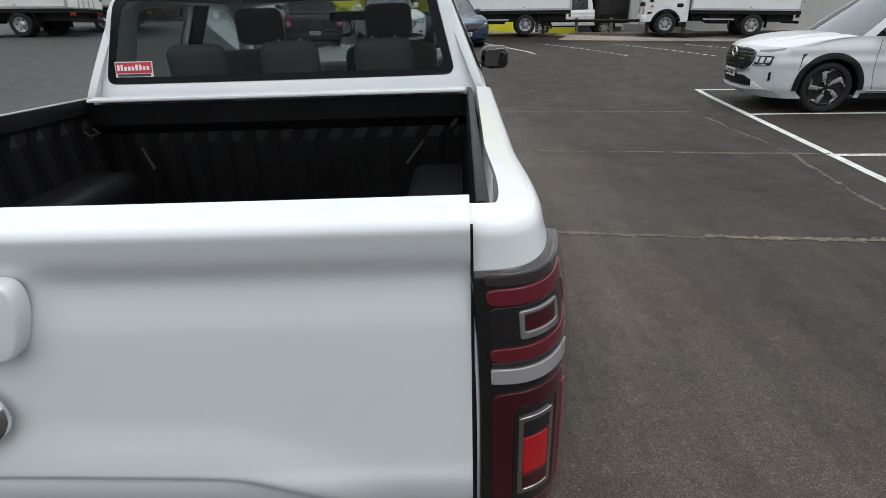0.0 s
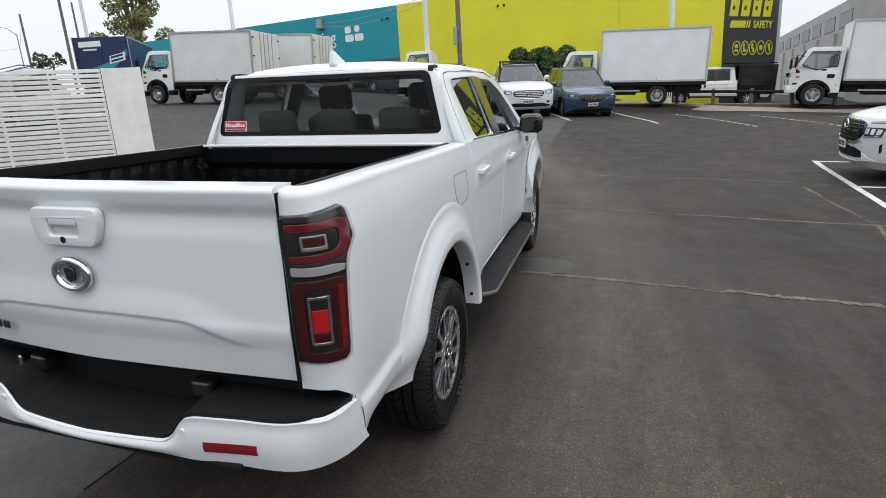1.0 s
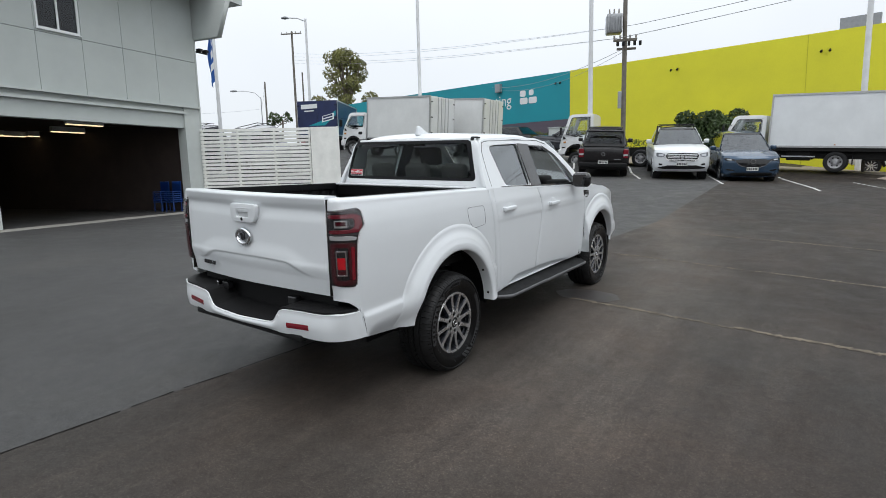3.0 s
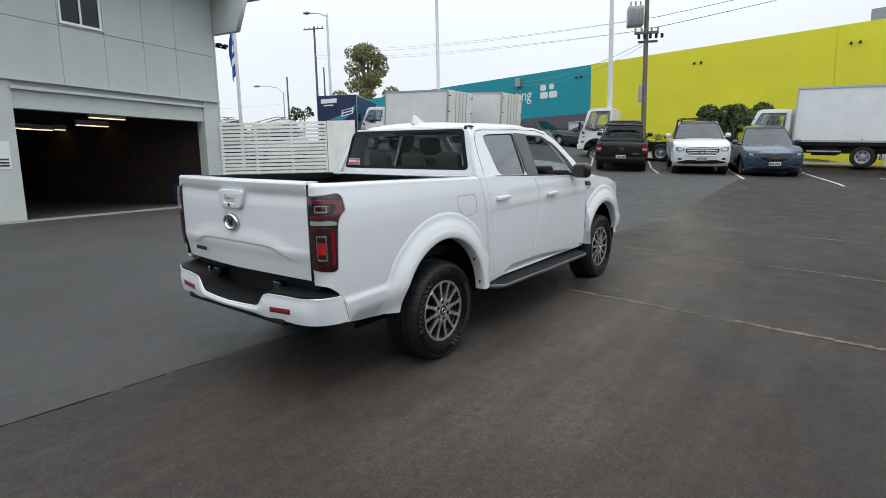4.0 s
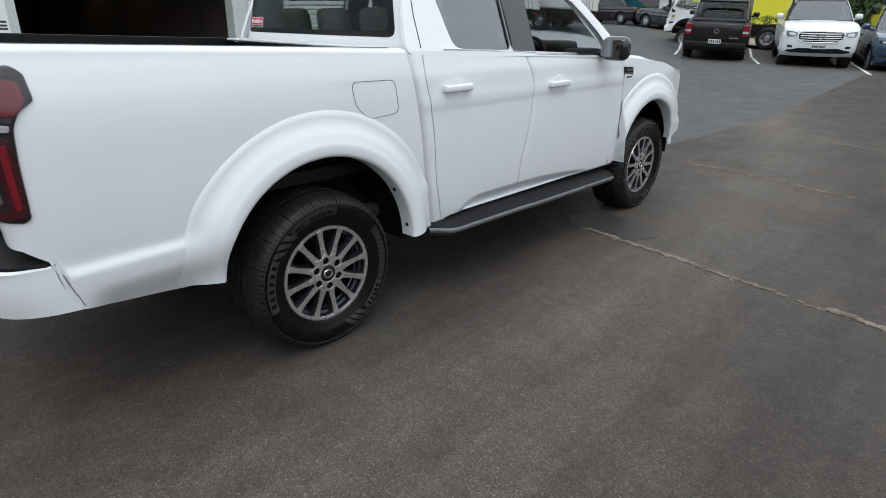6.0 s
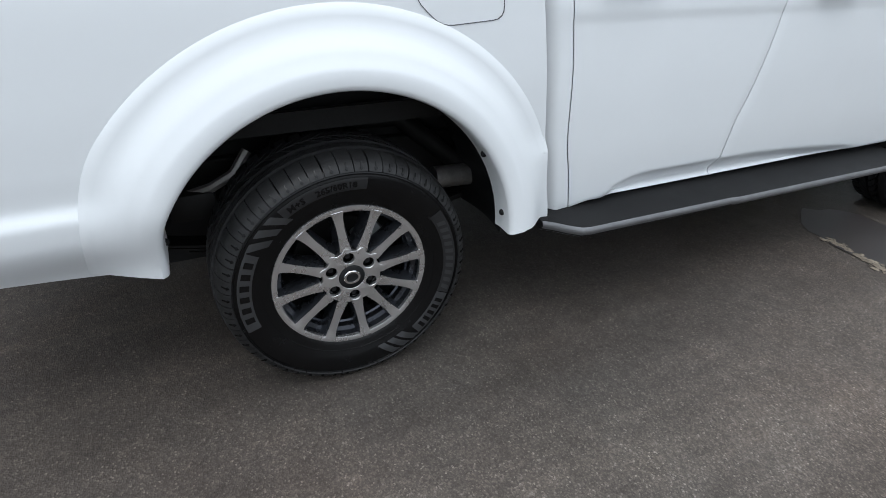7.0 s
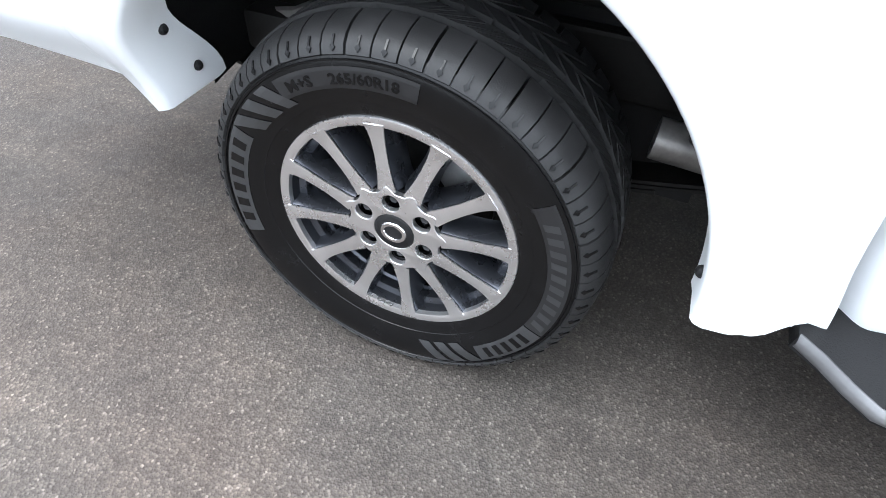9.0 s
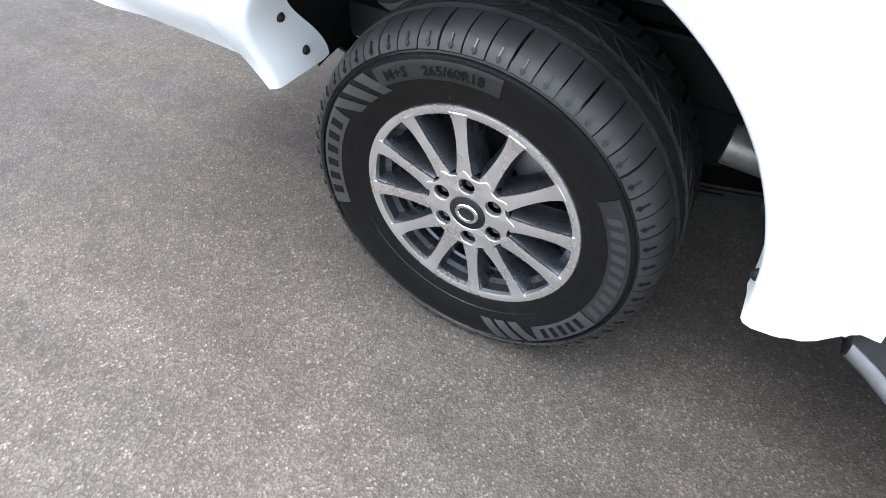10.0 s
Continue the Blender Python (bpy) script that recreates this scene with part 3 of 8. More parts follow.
for k in range(15):
    y0, y1 = -5 + k * 0.45, -5 + (k + 1) * 0.45
    rr = random.Random(k)
    strip(bm, (-0.5 + 0.07 * y0 + rr.uniform(-.012, .012), y0), (-0.5 + 0.07 * y1 + rr.uniform(-.012, .012), y1), 0.014, 0.003, 0.07, 0.7, 0.12, rr)
tagged(part("asphalt_seam", bm, CRACK), "dark seam between old and new asphalt", "ground joint", kind="structure")
# a small round dark patch by the front wheel
bm = bmesh.new()
rp_ = random.Random(9)
bm.faces.new([bm.verts.new((1.02 + 0.38 * (1 + rp_.uniform(-.10, .10)) * math.cos(k * math.tau / 26), 2.62 + 0.25 * (1 + rp_.uniform(-.08, .08)) * math.sin(k * math.tau / 26), 0)) for k in range(26)])
for v in bm.verts:
    v.co.z = ground_z(v.co.x, v.co.y) + 0.004
tagged(part("ground_patch", bm, DARK_PATCH), "smooth dark patch on the asphalt", "ground patch", kind="structure")

# ---- verge behind the far bays ----
VERGE_EDGE = [(22, 17.4), (14, 19.6), (9.5, 20.9), (5, 21.8), (0, 23.0), (-4, 24.2), (-9, 25.8)]
bm = bmesh.new()
rows = []
for x, y in VERGE_EDGE:
    rows.append([bm.verts.new((x + 0.02 * w, y + w, ground_z(x, y + w) + 0.012 + 0.008 * math.sin(x * 3 + w))) for w in (0.1 + 0.25 * math.sin(x * 2.1), 1.0, 2.5, 5.0, 8.0)])
for r0, r1 in zip(rows, rows[1:]):
    for j in range(4):
        bm.faces.new((r0[j], r0[j + 1], r1[j + 1], r1[j]))
tagged(part("verge", bm, GRAVEL), "dusty gravel verge along the road", "verge", kind="structure")

# ---- the long painted wall of the retail building across the road ----
WALL = Matrix.Translation((6.8, 30.3, 0)) @ pose(0, 0, 0, 0, 0, 172)  # local x runs left along the wall, y faces the lot
WTOP = 7.72


def wall_box(name, a, b, z0, z1, t0, t1, material, label, cat="wall", kind="structure"):
    bm = boxed(a, b, t0, t1, z0, z1)
    ob = part(name, bm, material, m=WALL)
    return tagged(ob, label, cat, kind=kind)


wall_box("wall_retail_yellow", -0.02, 18.40, -0.5, WTOP, -0.3, 0.0, YELLOW_WALL, "lime yellow painted tilt-up concrete wall")
wall_box("wall_retail_teal", 18.41, 44, 4.62, WTOP - 0.02, -0.3, 0.0, TEAL_WALL, "teal painted tilt-up concrete wall")
wall_box("wall_retail_plum", 18.41, 44, -0.5, 4.61, -0.3, -0.003, PLUM_WALL, "plum grey painted lower wall")
# the charcoal end turns away from the road; SIGN: x runs along it, y up, z out of its face
SIGN = Matrix.Translation((6.83, 30.3, 0)) @ pose(0, 0, 0, 0, 0, 42) @ pose(0, 0, 0, 90)
tagged(part("wall_retail_sign_end", boxed(0.0, 4.05, -0.5, WTOP + 0.05, -0.3, 0.0), SIGN_DARK, m=SIGN), "charcoal painted end of the retail wall", "wall", kind="structure")
tagged(part("wall_retail_return", boxed(4.06, 4.3, -0.5, WTOP, -24, 0.0), GREY_WALL, m=SIGN), "grey side wall of the retail building", "wall", kind="structure")
for a in (5.0,):
    wall_box("trim_panel_joint", a, a + 0.03, 0.5, WTOP - 0.02, 0.0, 0.006, PLUM_WALL if a > 18 else worn("yellow_joint", (0.50, 0.48, 0.02), 0.8), "shadow joint between wall panels", "trim")
wall_box("roof_plant_box", 2.15, 3.75, WTOP + 0.002, WTOP + 0.52, -0.29, -0.02, STEEL_GREY, "grey plant box on the roof", "roof plant")


# unseen wall added behind the standing place to dim reflections and the tailgate
tagged(part("wall_showroom", boxed(-16, 22, -24.3, -24.0, -1.5, 4.8), CLAD, m=None), "unseen pale wall added behind to close the yard and dim reflections", "wall", kind="structure")
tagged(part("fascia_showroom", boxed(-16, 22, -24.6, -23.2, 4.81, 5.5), GREY_WALL), "unseen grey fascia added over the rear wall", "wall", kind="structure")
for k in range(9):
    tagged(part("window_showroom", boxed(-14.6 + k * 4.0, -11.0 + k * 4.0, -23.996, -23.95, -0.6, 3.6), GLASS_DARK), "tall dark pane added on the unseen rear wall", "window", kind="structure")


def on_wall(x, z, off=0.02):
    """A frame on the wall's face, x to the right as seen from the lot."""
    return WALL @ Matrix.Translation((x, off, z)) @ pose(0, 0, 0, 90, 0, 180)

# ---- the workshop building: its front runs from (-13.5, 1.7) away at 12 degrees ----
SHOP = Matrix.Translation((-13.53, 1.68, 0)) @ pose(0, 0, 0, 0, 0, 102)  # local x runs ahead along the front, y goes into the building
SX1 = 6.55   # corner
SZ0, OPEN_TOP, CLAD_Z = 0.32, 3.12, 3.84


def shop(name, x0, x1, y0, y1, z0, z1, material, label, cat="wall", bevel=0.0):
    return tagged(part(name, boxed(x0, x1, y0, y1, z0, z1, bevel), material, m=SHOP), label, cat, kind="structure")


shop("wall_workshop_near", -9.0, -0.02, 0.0, 0.35, -0.2, CLAD_Z - 0.05, CLAD_TRIM, "pale painted pier beside the workshop doorway")
shop("wall_workshop_pier", 5.92, SX1, 0.0, 0.35, -0.2, CLAD_Z - 0.05, CLAD_TRIM, "pale painted pier at the corner of the workshop")
shop("wall_workshop_lintel", -0.02, 5.92, 0.06, 0.35, OPEN_TOP, CLAD_Z - 0.05, CLAD, "pale green lintel panel over the workshop doorway")
shop("trim_lintel_band", -9.0, SX1 + 0.02, -0.10, 0.30, CLAD_Z - 0.05, CLAD_Z, CLAD_TRIM, "narrow ledge over the doorway", "trim")
shop("trim_lintel_edge", -0.05, 5.95, -0.05, 0.05, 3.58, 3.66, CLAD_TRIM, "pale metal edge over the doorway", "trim")
# floor concrete darkened to carry the unlit room's shade
shop("floor_workshop", -9.0, SX1, 0.0, 14, -0.25, SZ0, worn("shade_dark_concrete", (0.060, 0.054, 0.050), 0.7, scale=1.5, vary=0.3), "concrete workshop floor with the room's shade in its colour", "floor")
shop("floor_apron", -9.0, SX1, -0.75, -0.004, -0.2, SZ0 + 0.012, CONCRETE, "pale concrete apron before the doorway", "floor")
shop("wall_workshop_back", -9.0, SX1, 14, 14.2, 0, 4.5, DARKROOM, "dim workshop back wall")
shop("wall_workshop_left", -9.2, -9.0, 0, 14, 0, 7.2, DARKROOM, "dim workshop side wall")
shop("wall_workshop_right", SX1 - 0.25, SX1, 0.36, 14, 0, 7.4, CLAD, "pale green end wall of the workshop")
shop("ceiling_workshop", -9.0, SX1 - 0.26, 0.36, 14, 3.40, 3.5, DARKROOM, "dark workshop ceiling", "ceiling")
# dark sheet added over the pale inner wall to stand for shade
shop("lining_workshop", SX1 - 0.30, SX1 - 0.252, 0.36, 13.9, SZ0, 3.39, DARKROOM, "dark sheet added over the pale wall as painted shade")
# cladding panels over the doorway
cladding = tagged(shop("wall_workshop_upper", -9.0, SX1, 0.03, 0.34, CLAD_Z + 0.002, 7.4, CRACK, "pale green fibre-cement clad upper wall"), "upper wall clad with large pale green panels")
cuts = [-9.0, -6.3, -3.9, -1.3, 1.32, 2.57, 3.82, 4.98, SX1]
for a, b in zip(cuts, cuts[1:]):
    for z0, z1 in ((CLAD_Z + 0.004, 5.32), (5.33, 7.4)):
        if (a, z0) == (1.32, 5.33):
            hole = [(a + 0.05, 5.42), (b - 0.06, 5.42), (b - 0.06, 6.6), (a + 0.05, 6.6)]
            bm = plate([(a + .006, z0 + .004), (b - .006, z0 + .004), (b - .006, z1), (a + .006, z1)], [hole], 0.03)
            mapped(bm, lambda x, y, z: (x, z + 0.012, y))
        else:
            bm = boxed(a + .006, b - .006, -0.005, 0.028, z0 + .004, z1)
        part("wall_panel", bm, CLAD, cladding)
# aluminium window in the cladding
win = tagged(empty("window_1", SHOP), "aluminium sliding window in the upper wall", "window", kind="structure")
bm = plate([(1.36, 5.41), (2.52, 5.41), (2.52, 6.61), (1.36, 6.61)], [[(1.41, 5.46), (1.92, 5.46), (1.92, 6.56), (1.41, 6.56)], [(1.96, 5.46), (2.47, 5.46), (2.47, 6.56), (1.96, 6.56)]], 0.06)
part("window_frame", mapped(bm, lambda x, y, z: (x, z - 0.01, y)), SIGN_WHITE, win)
for a in (1.41, 1.96):
    part("pane", boxed(a, a + 0.51, 0.0, 0.006, 5.46, 6.56), GLASS_DARK, win)
part("window_sill", boxed(1.33, 2.55, -0.06, 0.02, 5.385, 5.409), SIGN_WHITE, win)
tagged(part("blind", boxed(1.38, 2.5, 0.034, 0.05, 5.42, 6.6), DARKROOM, m=SHOP), "dark drawn blind behind the window", "blind", kind="structure")
# the eave, its soffit and corner post
shop("eave", -9.0, 7.95, -1.0, 14, 7.4, 7.75, CLAD_TRIM, "deep overhanging eave of the workshop roof", "roof")
bm = plate([(-0.3, 6.08), (1.05, 6.08), (1.60, 7.39), (-0.3, 7.39)], (), 0.20)
tagged(part("eave_bracket", mapped(bm, lambda x, y, z: (SX1 + 0.13 + z, -x, y)), CLAD_TRIM, m=SHOP), "sloping fascia return under the eave", "roof", kind="structure")
bm = tube(bmesh.new(), (SX1 + 0.07, 0.05, 0.3), (SX1 + 0.07, 0.05, 7.3), 0.05)
tagged(part("downpipe", bm, CLAD_TRIM, m=SHOP), "pale downpipe at the building's corner", "downpipe")
spot = tagged(empty("floodlight", SHOP @ Matrix.Translation((SX1 + 0.1, 0.05, 5.72))), "small dark floodlights on a bracket at the corner", "floodlight")
part("bracket", boxed(-0.05, 0.55, -0.03, 0.03, -0.02, 0.02), PLASTIC, spot)
for a in (0.18, 0.45):
    bm = box(bmesh.new(), a - 0.07, a + 0.07, -0.12, 0.05, 0.02, 0.12, 0.01)
    part("lamp_head", bm, PLASTIC, spot)
# workshop lights, a dim parked car shape is added with the cars
LIGHTS = [(-19.9, 6.0), (-16.5, 5.1), (-22.8, 6.3), (-23.0, 5.2), (-27.2, 6.4), (-22.5, 4.3), (-20.0, 2.6), (-25.5, 3.0)]
for k, (x, y) in enumerate(LIGHTS):
    lamp = tagged(empty("ceiling_light", Matrix.Translation((x, y, 3.22)) @ pose(0, 0, 0, 0, 0, 102)), "warm fluorescent batten light on the workshop ceiling", "ceiling light", "workshop lights")
    part("housing", boxed(-0.62, 0.62, -0.07, 0.07, 0.0, 0.178), SIGN_WHITE, lamp)
    part("diffuser", boxed(-0.6, 0.6, -0.06, 0.06, -0.03, -0.003, 0.01), LAMP, lamp)
# notice on the pier
notice = tagged(empty("warning_notice", SHOP @ Matrix.Translation((-0.42, -0.012, 1.95))), "white warning notice with a red ring on the pier", "sign")
part("board", boxed(-0.2, 0.2, 0, 0.008, -0.34, 0.34), SIGN_WHITE, notice)
bm = revolve(bmesh.new(), [(0.13, -0.003), (0.13, -0.006), (0.095, -0.006), (0.095, -0.003)], 24, "z")
part("ring", moved(bm, pose(0, -0.001, 0.13, 90)), STICKER, notice)
for z in (-0.1, -0.18, -0.25):
    part("text_bar", boxed(-0.15, 0.15, -0.004, -0.001, z - 0.025, z + 0.02), INK, notice)
# stacked blue chairs inside the doorway
for k in range(2):
    stack = tagged(empty("chair_stack", SHOP @ Matrix.Translation((5.72, 0.62 + k * 0.55, SZ0))), "stack of blue plastic chairs inside the doorway", "chair", "stacked chairs")
    for i in range(6):
        z = 0.32 + i * 0.07
        part("seat", boxed(-0.2, 0.2, -0.2, 0.2, z, z + 0.03, 0.01), BLUE_PLASTIC, stack)
        part("backrest", boxed(0.16, 0.2, -0.2, 0.2, z + 0.031, z + 0.36, 0.01), BLUE_PLASTIC, stack)
    for sx in (-0.17, 0.17):
        for sy in (-0.17, 0.17):
            part("leg", tube(bmesh.new(), (sx, sy, 0), (sx * 0.9, sy * 0.9, 0.70), 0.018), BLUE_PLASTIC, stack)

# ---- slatted screen fence ----
FZ = 3.11
FENCE = Matrix.Translation((-11.95, 10.40, 0)) @ pose(0, 0, 0, 0, 0, 39)
fence = tagged(empty("screen_fence", FENCE), "cream painted slatted screen fence with three bays", "fence")
for k, x in enumerate((-3.69, -2.50, -1.25, -0.04)):
    part("post", boxed(x - 0.03, x + 0.03, 0.042, 0.10, 0.1, FZ - 0.01), FENCE_PAINT, fence)
slat = mesh_of(boxed(-0.618, 0.618, -0.012, 0.040, -0.0465, 0.0465, 0.004, 1), "slat", FENCE_PAINT)
rs = random.Random(11)
for k in range(3):
    for i in range(21):
        share("slat", slat, fence, Matrix.Translation((-3.125 + k * 1.25, rs.uniform(-.006, .006), FZ - 0.06 - i * 0.130)) @ pose(0, 0, 0, rs.uniform(-6, 6), rs.uniform(-0.35, 0.35), 0))
for x in (-2.50, -1.25):
    part("joint_batten", boxed(x - 0.018, x + 0.018, -0.030, -0.015, 0.3, FZ - 0.02), FENCE_PAINT, fence)
gate = tagged(empty("fence_panel", FENCE), "plain cream solid panel at the end of the slatted fence", "fence panel")
part("sheet", boxed(0.02, 0.93, -0.01, 0.03, 0.25, FZ, 0.004), FENCE_PAINT, gate)
part("end_post", boxed(0.932, 1.0, -0.02, 0.06, 0.2, FZ + 0.01, 0.004), FENCE_PAINT, gate)

# ---- the white dual-cab ute; its own frame: x right, y ahead, origin on the ground under the rear axle ----
ute = tagged(empty("ute", SITE.copy()), "white dual-cab ute with an open black-lined tray, parked on asphalt", "ute")
AX_F, R_TYRE = 3.23, 0.388
PROFILE = [(0.40, 0.866), (0.55, 0.886), (0.66, 0.901), (0.708, 0.9065), (0.728, 0.899), (0.745, 0.8935), (0.82, 0.901), (0.98, 0.911), (1.15, 0.913), (1.27, 0.906), (1.35, 0.892), (1.42, 0.874), (1.5, 0.855)]
REAR = [(0.55, -1.15), (0.85, -1.165), (1.05, -1.182), (1.3, -1.185), (1.40, -1.178), (1.48, -1.175)]


def body_x(z):
    return eased(PROFILE, z)


def rail_z(y):
    return 1.462 + (y + 1.2) * (1.405 - 1.462) / 1.72


def tuck(y, z):
    """Behind the wheel the side's lower edge rolls under."""
    return 0.075 * smooth01(0.66, 0.47, z) * smooth01(-1.04, -0.90, y) * (1 - smooth01(-0.60, -0.35, y))


def corner(u, z, off=0.0):
    """The tray's side as it wraps round the rear corner; u runs from the tailgate's edge forward."""
    if u < 0.025:
        xp, yp, w, nx, ny = 0.775 + u, -1.17, 0.0, 0.0, -1.0
    elif u < 0.245:
        t = (u - 0.025) / 0.22 * math.pi / 2
        sn, cs = math.sin(t) ** 0.72, math.cos(t) ** 0.72
        xp, yp, w = 0.80 + 0.112 * sn, -1.0 - 0.17 * cs, math.sin(t)
        nx, ny = Vector((sn ** 1.8 / 0.10, -cs ** 1.8 / 0.17)).normalized()
    else:
        xp, yp, w, nx, ny = 0.900 + 0.012 * (1 - smooth01(0.245, 0.6, u)), -1.0 + (u - 0.245), 1.0, 1.0, 0.0
    w = w * w
    xp -= tuck(yp, z)
    return Vector((xp + (body_x(z) - 0.90) * (0.35 + 0.65 * w) + nx * off, yp + (eased(REAR, z) + 1.17) * (1 - w) + ny * off, z))


def low_z(y):
    """The lower edge of the tray's side."""
    return curve_at([(-1.2, 0.835), (-1.15, 0.825), (-1.075, 0.772), (-1.045, 0.585), (-0.90, 0.540), (-0.62, 0.500), (-0.5, 0.50), (0.45, 0.43), (0.7, 0.42)], y)


U_END = 1.0 + 0.245 + 0.535


def sided(make, name, material, label="", smooth=True, parent=None):
    """The same part on the right and, mirrored, on the left."""
    for s in (1, -1):
        bm = make()
        if s < 0:
            moved(bm, Matrix.Diagonal((-1, 1, 1, 1)))
        part(name, bm, material, parent or ute, label, smooth)


def front_edge(z):
    """Where the tray's side ends before the cab."""
    return eased([(0.42, 0.725), (0.484, 0.712), (0.588, 0.685), (0.678, 0.667), (0.875, 0.633), (0.982, 0.616), (1.20, 0.575), (1.40, 0.535)], z)


def tray_side():
    bm = bmesh.new()

    def f(u, v):
        if u < 0.22:
            uu = u / 0.22 * 0.30
        else:
            uu = 0.30 + (u - 0.22) / 0.78 * (U_END - 0.30)
        p = corner(uu, 1.0)
        y = p.y
        zt = rail_z(y) - 0.03
        if v <= 0.9:
            z = low_z(y) + (zt - low_z(y)) * v / 0.9
            q = corner(uu, z)
        else:
            a = (v - 0.9) / 0.1 * math.pi / 2
            q = corner(uu, zt, -0.03 + 0.03 * math.cos(a) - (0.035 * (v - 0.96) / 0.04 if v > 0.96 else 0))
            q.z = zt + 0.03 * math.sin(a)
        if uu > 0.6:
            k = (uu - 0.6) / (U_END - 0.6)
            q.y += (front_edge(q.z) - 0.535) * k
        return q

    def keep(u, v):
        p = f(u, v)
        return (p.y - 0.02) ** 2 + (p.z - 0.44) ** 2 > 0.57 ** 2 or v > 0.85
    grid(bm, 120, 96, f, keep)
    return thick(bm, 0.012)


sided(tray_side, "tray_side", WHITE)


def flare(yc, zc, r_in, a0, a1, grow=1.0, n=64, fit=None):
    """A wheel-arch flare swept round the arch."""
    prof = [(-0.003, 0.862), (0.0, 0.885), (0.0, 0.942), (0.005, 0.951), (0.018, 0.956), (0.050, 0.9545), (0.062, 0.9525), (0.072, 0.9475), (0.090, 0.9440), (0.110, 0.939), (0.130, 0.932), (0.150, 0.925), (0.172, 0.919), (0.20, 0.9135), (0.205, 0.905)]
    bm = bmesh.new()

    def f(u, v):
        k = v * (len(prof) - 1)
        i = min(int(k), len(prof) - 2)
        t = k - i
        dr, x = (prof[i][0] * (1 - t) + prof[i + 1][0] * t), (prof[i][1] * (1 - t) + prof[i + 1][1] * t)
        # the rear foot is cut off level, rounding up a little towards the tray side
        end = 180 - math.degrees(math.asin((0.068 + 0.5 * max(dr, 0) ** 2 + (0.008 if dr < 0 else 0)) / (r_in + dr * 0.78))) if yc < 1 else a1
        deg = a0 + (end - a0) * u
        a = radians(deg)
        foot = smooth01(142, 170, deg)
        r = r_in + dr * grow * (1 - 0.22 * foot)
        z = zc + r * math.sin(a)
        skin = body_x(z) + 0.0015 - (tuck(r * math.cos(a) - 0.12, z) if yc < 1 else 0)
        x = skin + (x - skin) * (1 - smooth01(0.085, 0.205, dr)) - (0.006 if dr > 0.201 else 0)
        # towards its feet the lip turns further in and the outer roll flattens out
        if dr > 0.018:
            x += (skin + (0.956 - skin) * max(0, 1 - (dr - 0.018) / 0.17) - x) * foot * (1 if dr < 0.201 else 0)
        if yc > 1:
            x = skin + (x - skin) * (0.25 + 0.75 * smooth01(8, 62, deg)) if x > skin else x
        curl = max(0, 1 - max(dr, 0) / 0.19) if yc < 1 else 0
        x -= 0.075 * smooth01(148, 174, deg) * curl
        if dr < 0 or (dr == 0 and x < 0.84):
            x -= 0.085 * foot if yc < 1 else 0.03 * max(foot, 0.7 * smooth01(24, 4, deg))
        y = yc + r * math.cos(a) * 0.985 + 0.034 * smooth01(150, 174, deg) * curl
        return (x, fit(y, z) if fit else y, z)
    grid(bm, n, len(prof) - 1, f)
    return bm


sided(lambda: flare(-0.003, 0.435, 0.529, 2, 175.5, fit=lambda y, z: min(y, front_edge(z) - 0.004)), "wheel_arch_flare", WHITE, smooth=55)
sided(lambda: flare(AX_F + 0.0, 0.435, 0.505, 14, 174, fit=lambda y, z: max(y, 2.80 + (z - 0.45) * -0.10)), "wheel_arch_flare", WHITE, smooth=55)


def arch_liner(yc):
    bm = bmesh.new()

    def f(u, v):
        a = radians(-2 + 177 * u)
        x = 0.866 - (0.138 * smooth01(146, 170, math.degrees(a)) if yc < 1 else 0.0) - 0.30 * v
        r = 0.541 + 0.02 * math.sin(v * math.pi) + (0.006 if int(u * 40) % 2 else 0)
        return (x, yc + r * math.cos(a) * 0.985 + (0.030 * smooth01(150, 174, math.degrees(a)) if yc < 1 else 0), 0.435 + r * math.sin(a))
    grid(bm, 60, 6, f)
    grid(bm, 12, 6, lambda u, v: (0.447, yc + 0.53 * (2 * u - 1), 0.30 + 0.67 * v))
    return bm


sided(lambda: arch_liner(0.0), "arch_liner", PLASTIC, "black moulded wheel-arch liner")
sided(lambda: arch_liner(AX_F), "arch_liner", PLASTIC, "black moulded wheel-arch liner")
for s in (1, -1):
    for a, x in ((9, 0.905), (34, 0.905), (155, 0.850), (167, 0.780)):
        bm = bmesh.new()
        bmesh.ops.create_uvsphere(bm, u_segments=10, v_segments=6, radius=0.011)
        c = radians(a)
        part("push_pin", bm, PLASTIC, ute, m=Matrix.Translation((s * x, -0.003 + 0.529 * math.cos(c) * 0.985 + 0.034 * smooth01(150, 174, a), 0.435 + 0.527 * math.sin(c))))


# tailgate
def tg_y(x, z):
    y = eased([(0.85, -1.170), (0.95, -1.186), (1.03, -1.202), (1.06, -1.199), (1.30, -1.196), (1.375, -1.188), (1.42, -1.203), (1.462, -1.212)], z)
    crease = 1.052 - 0.06 * smooth01(0.38, 0.62, abs(x)) - 0.012 * (x / 0.5) ** 2
    y += -0.009 * smooth01(crease - 0.011, crease, z) * (1 - smooth01(crease + 0.004, crease + 0.11, z)) * (1 - smooth01(0.52, 0.66, abs(x)))
    return y + 0.012 * (x / 0.77) ** 2


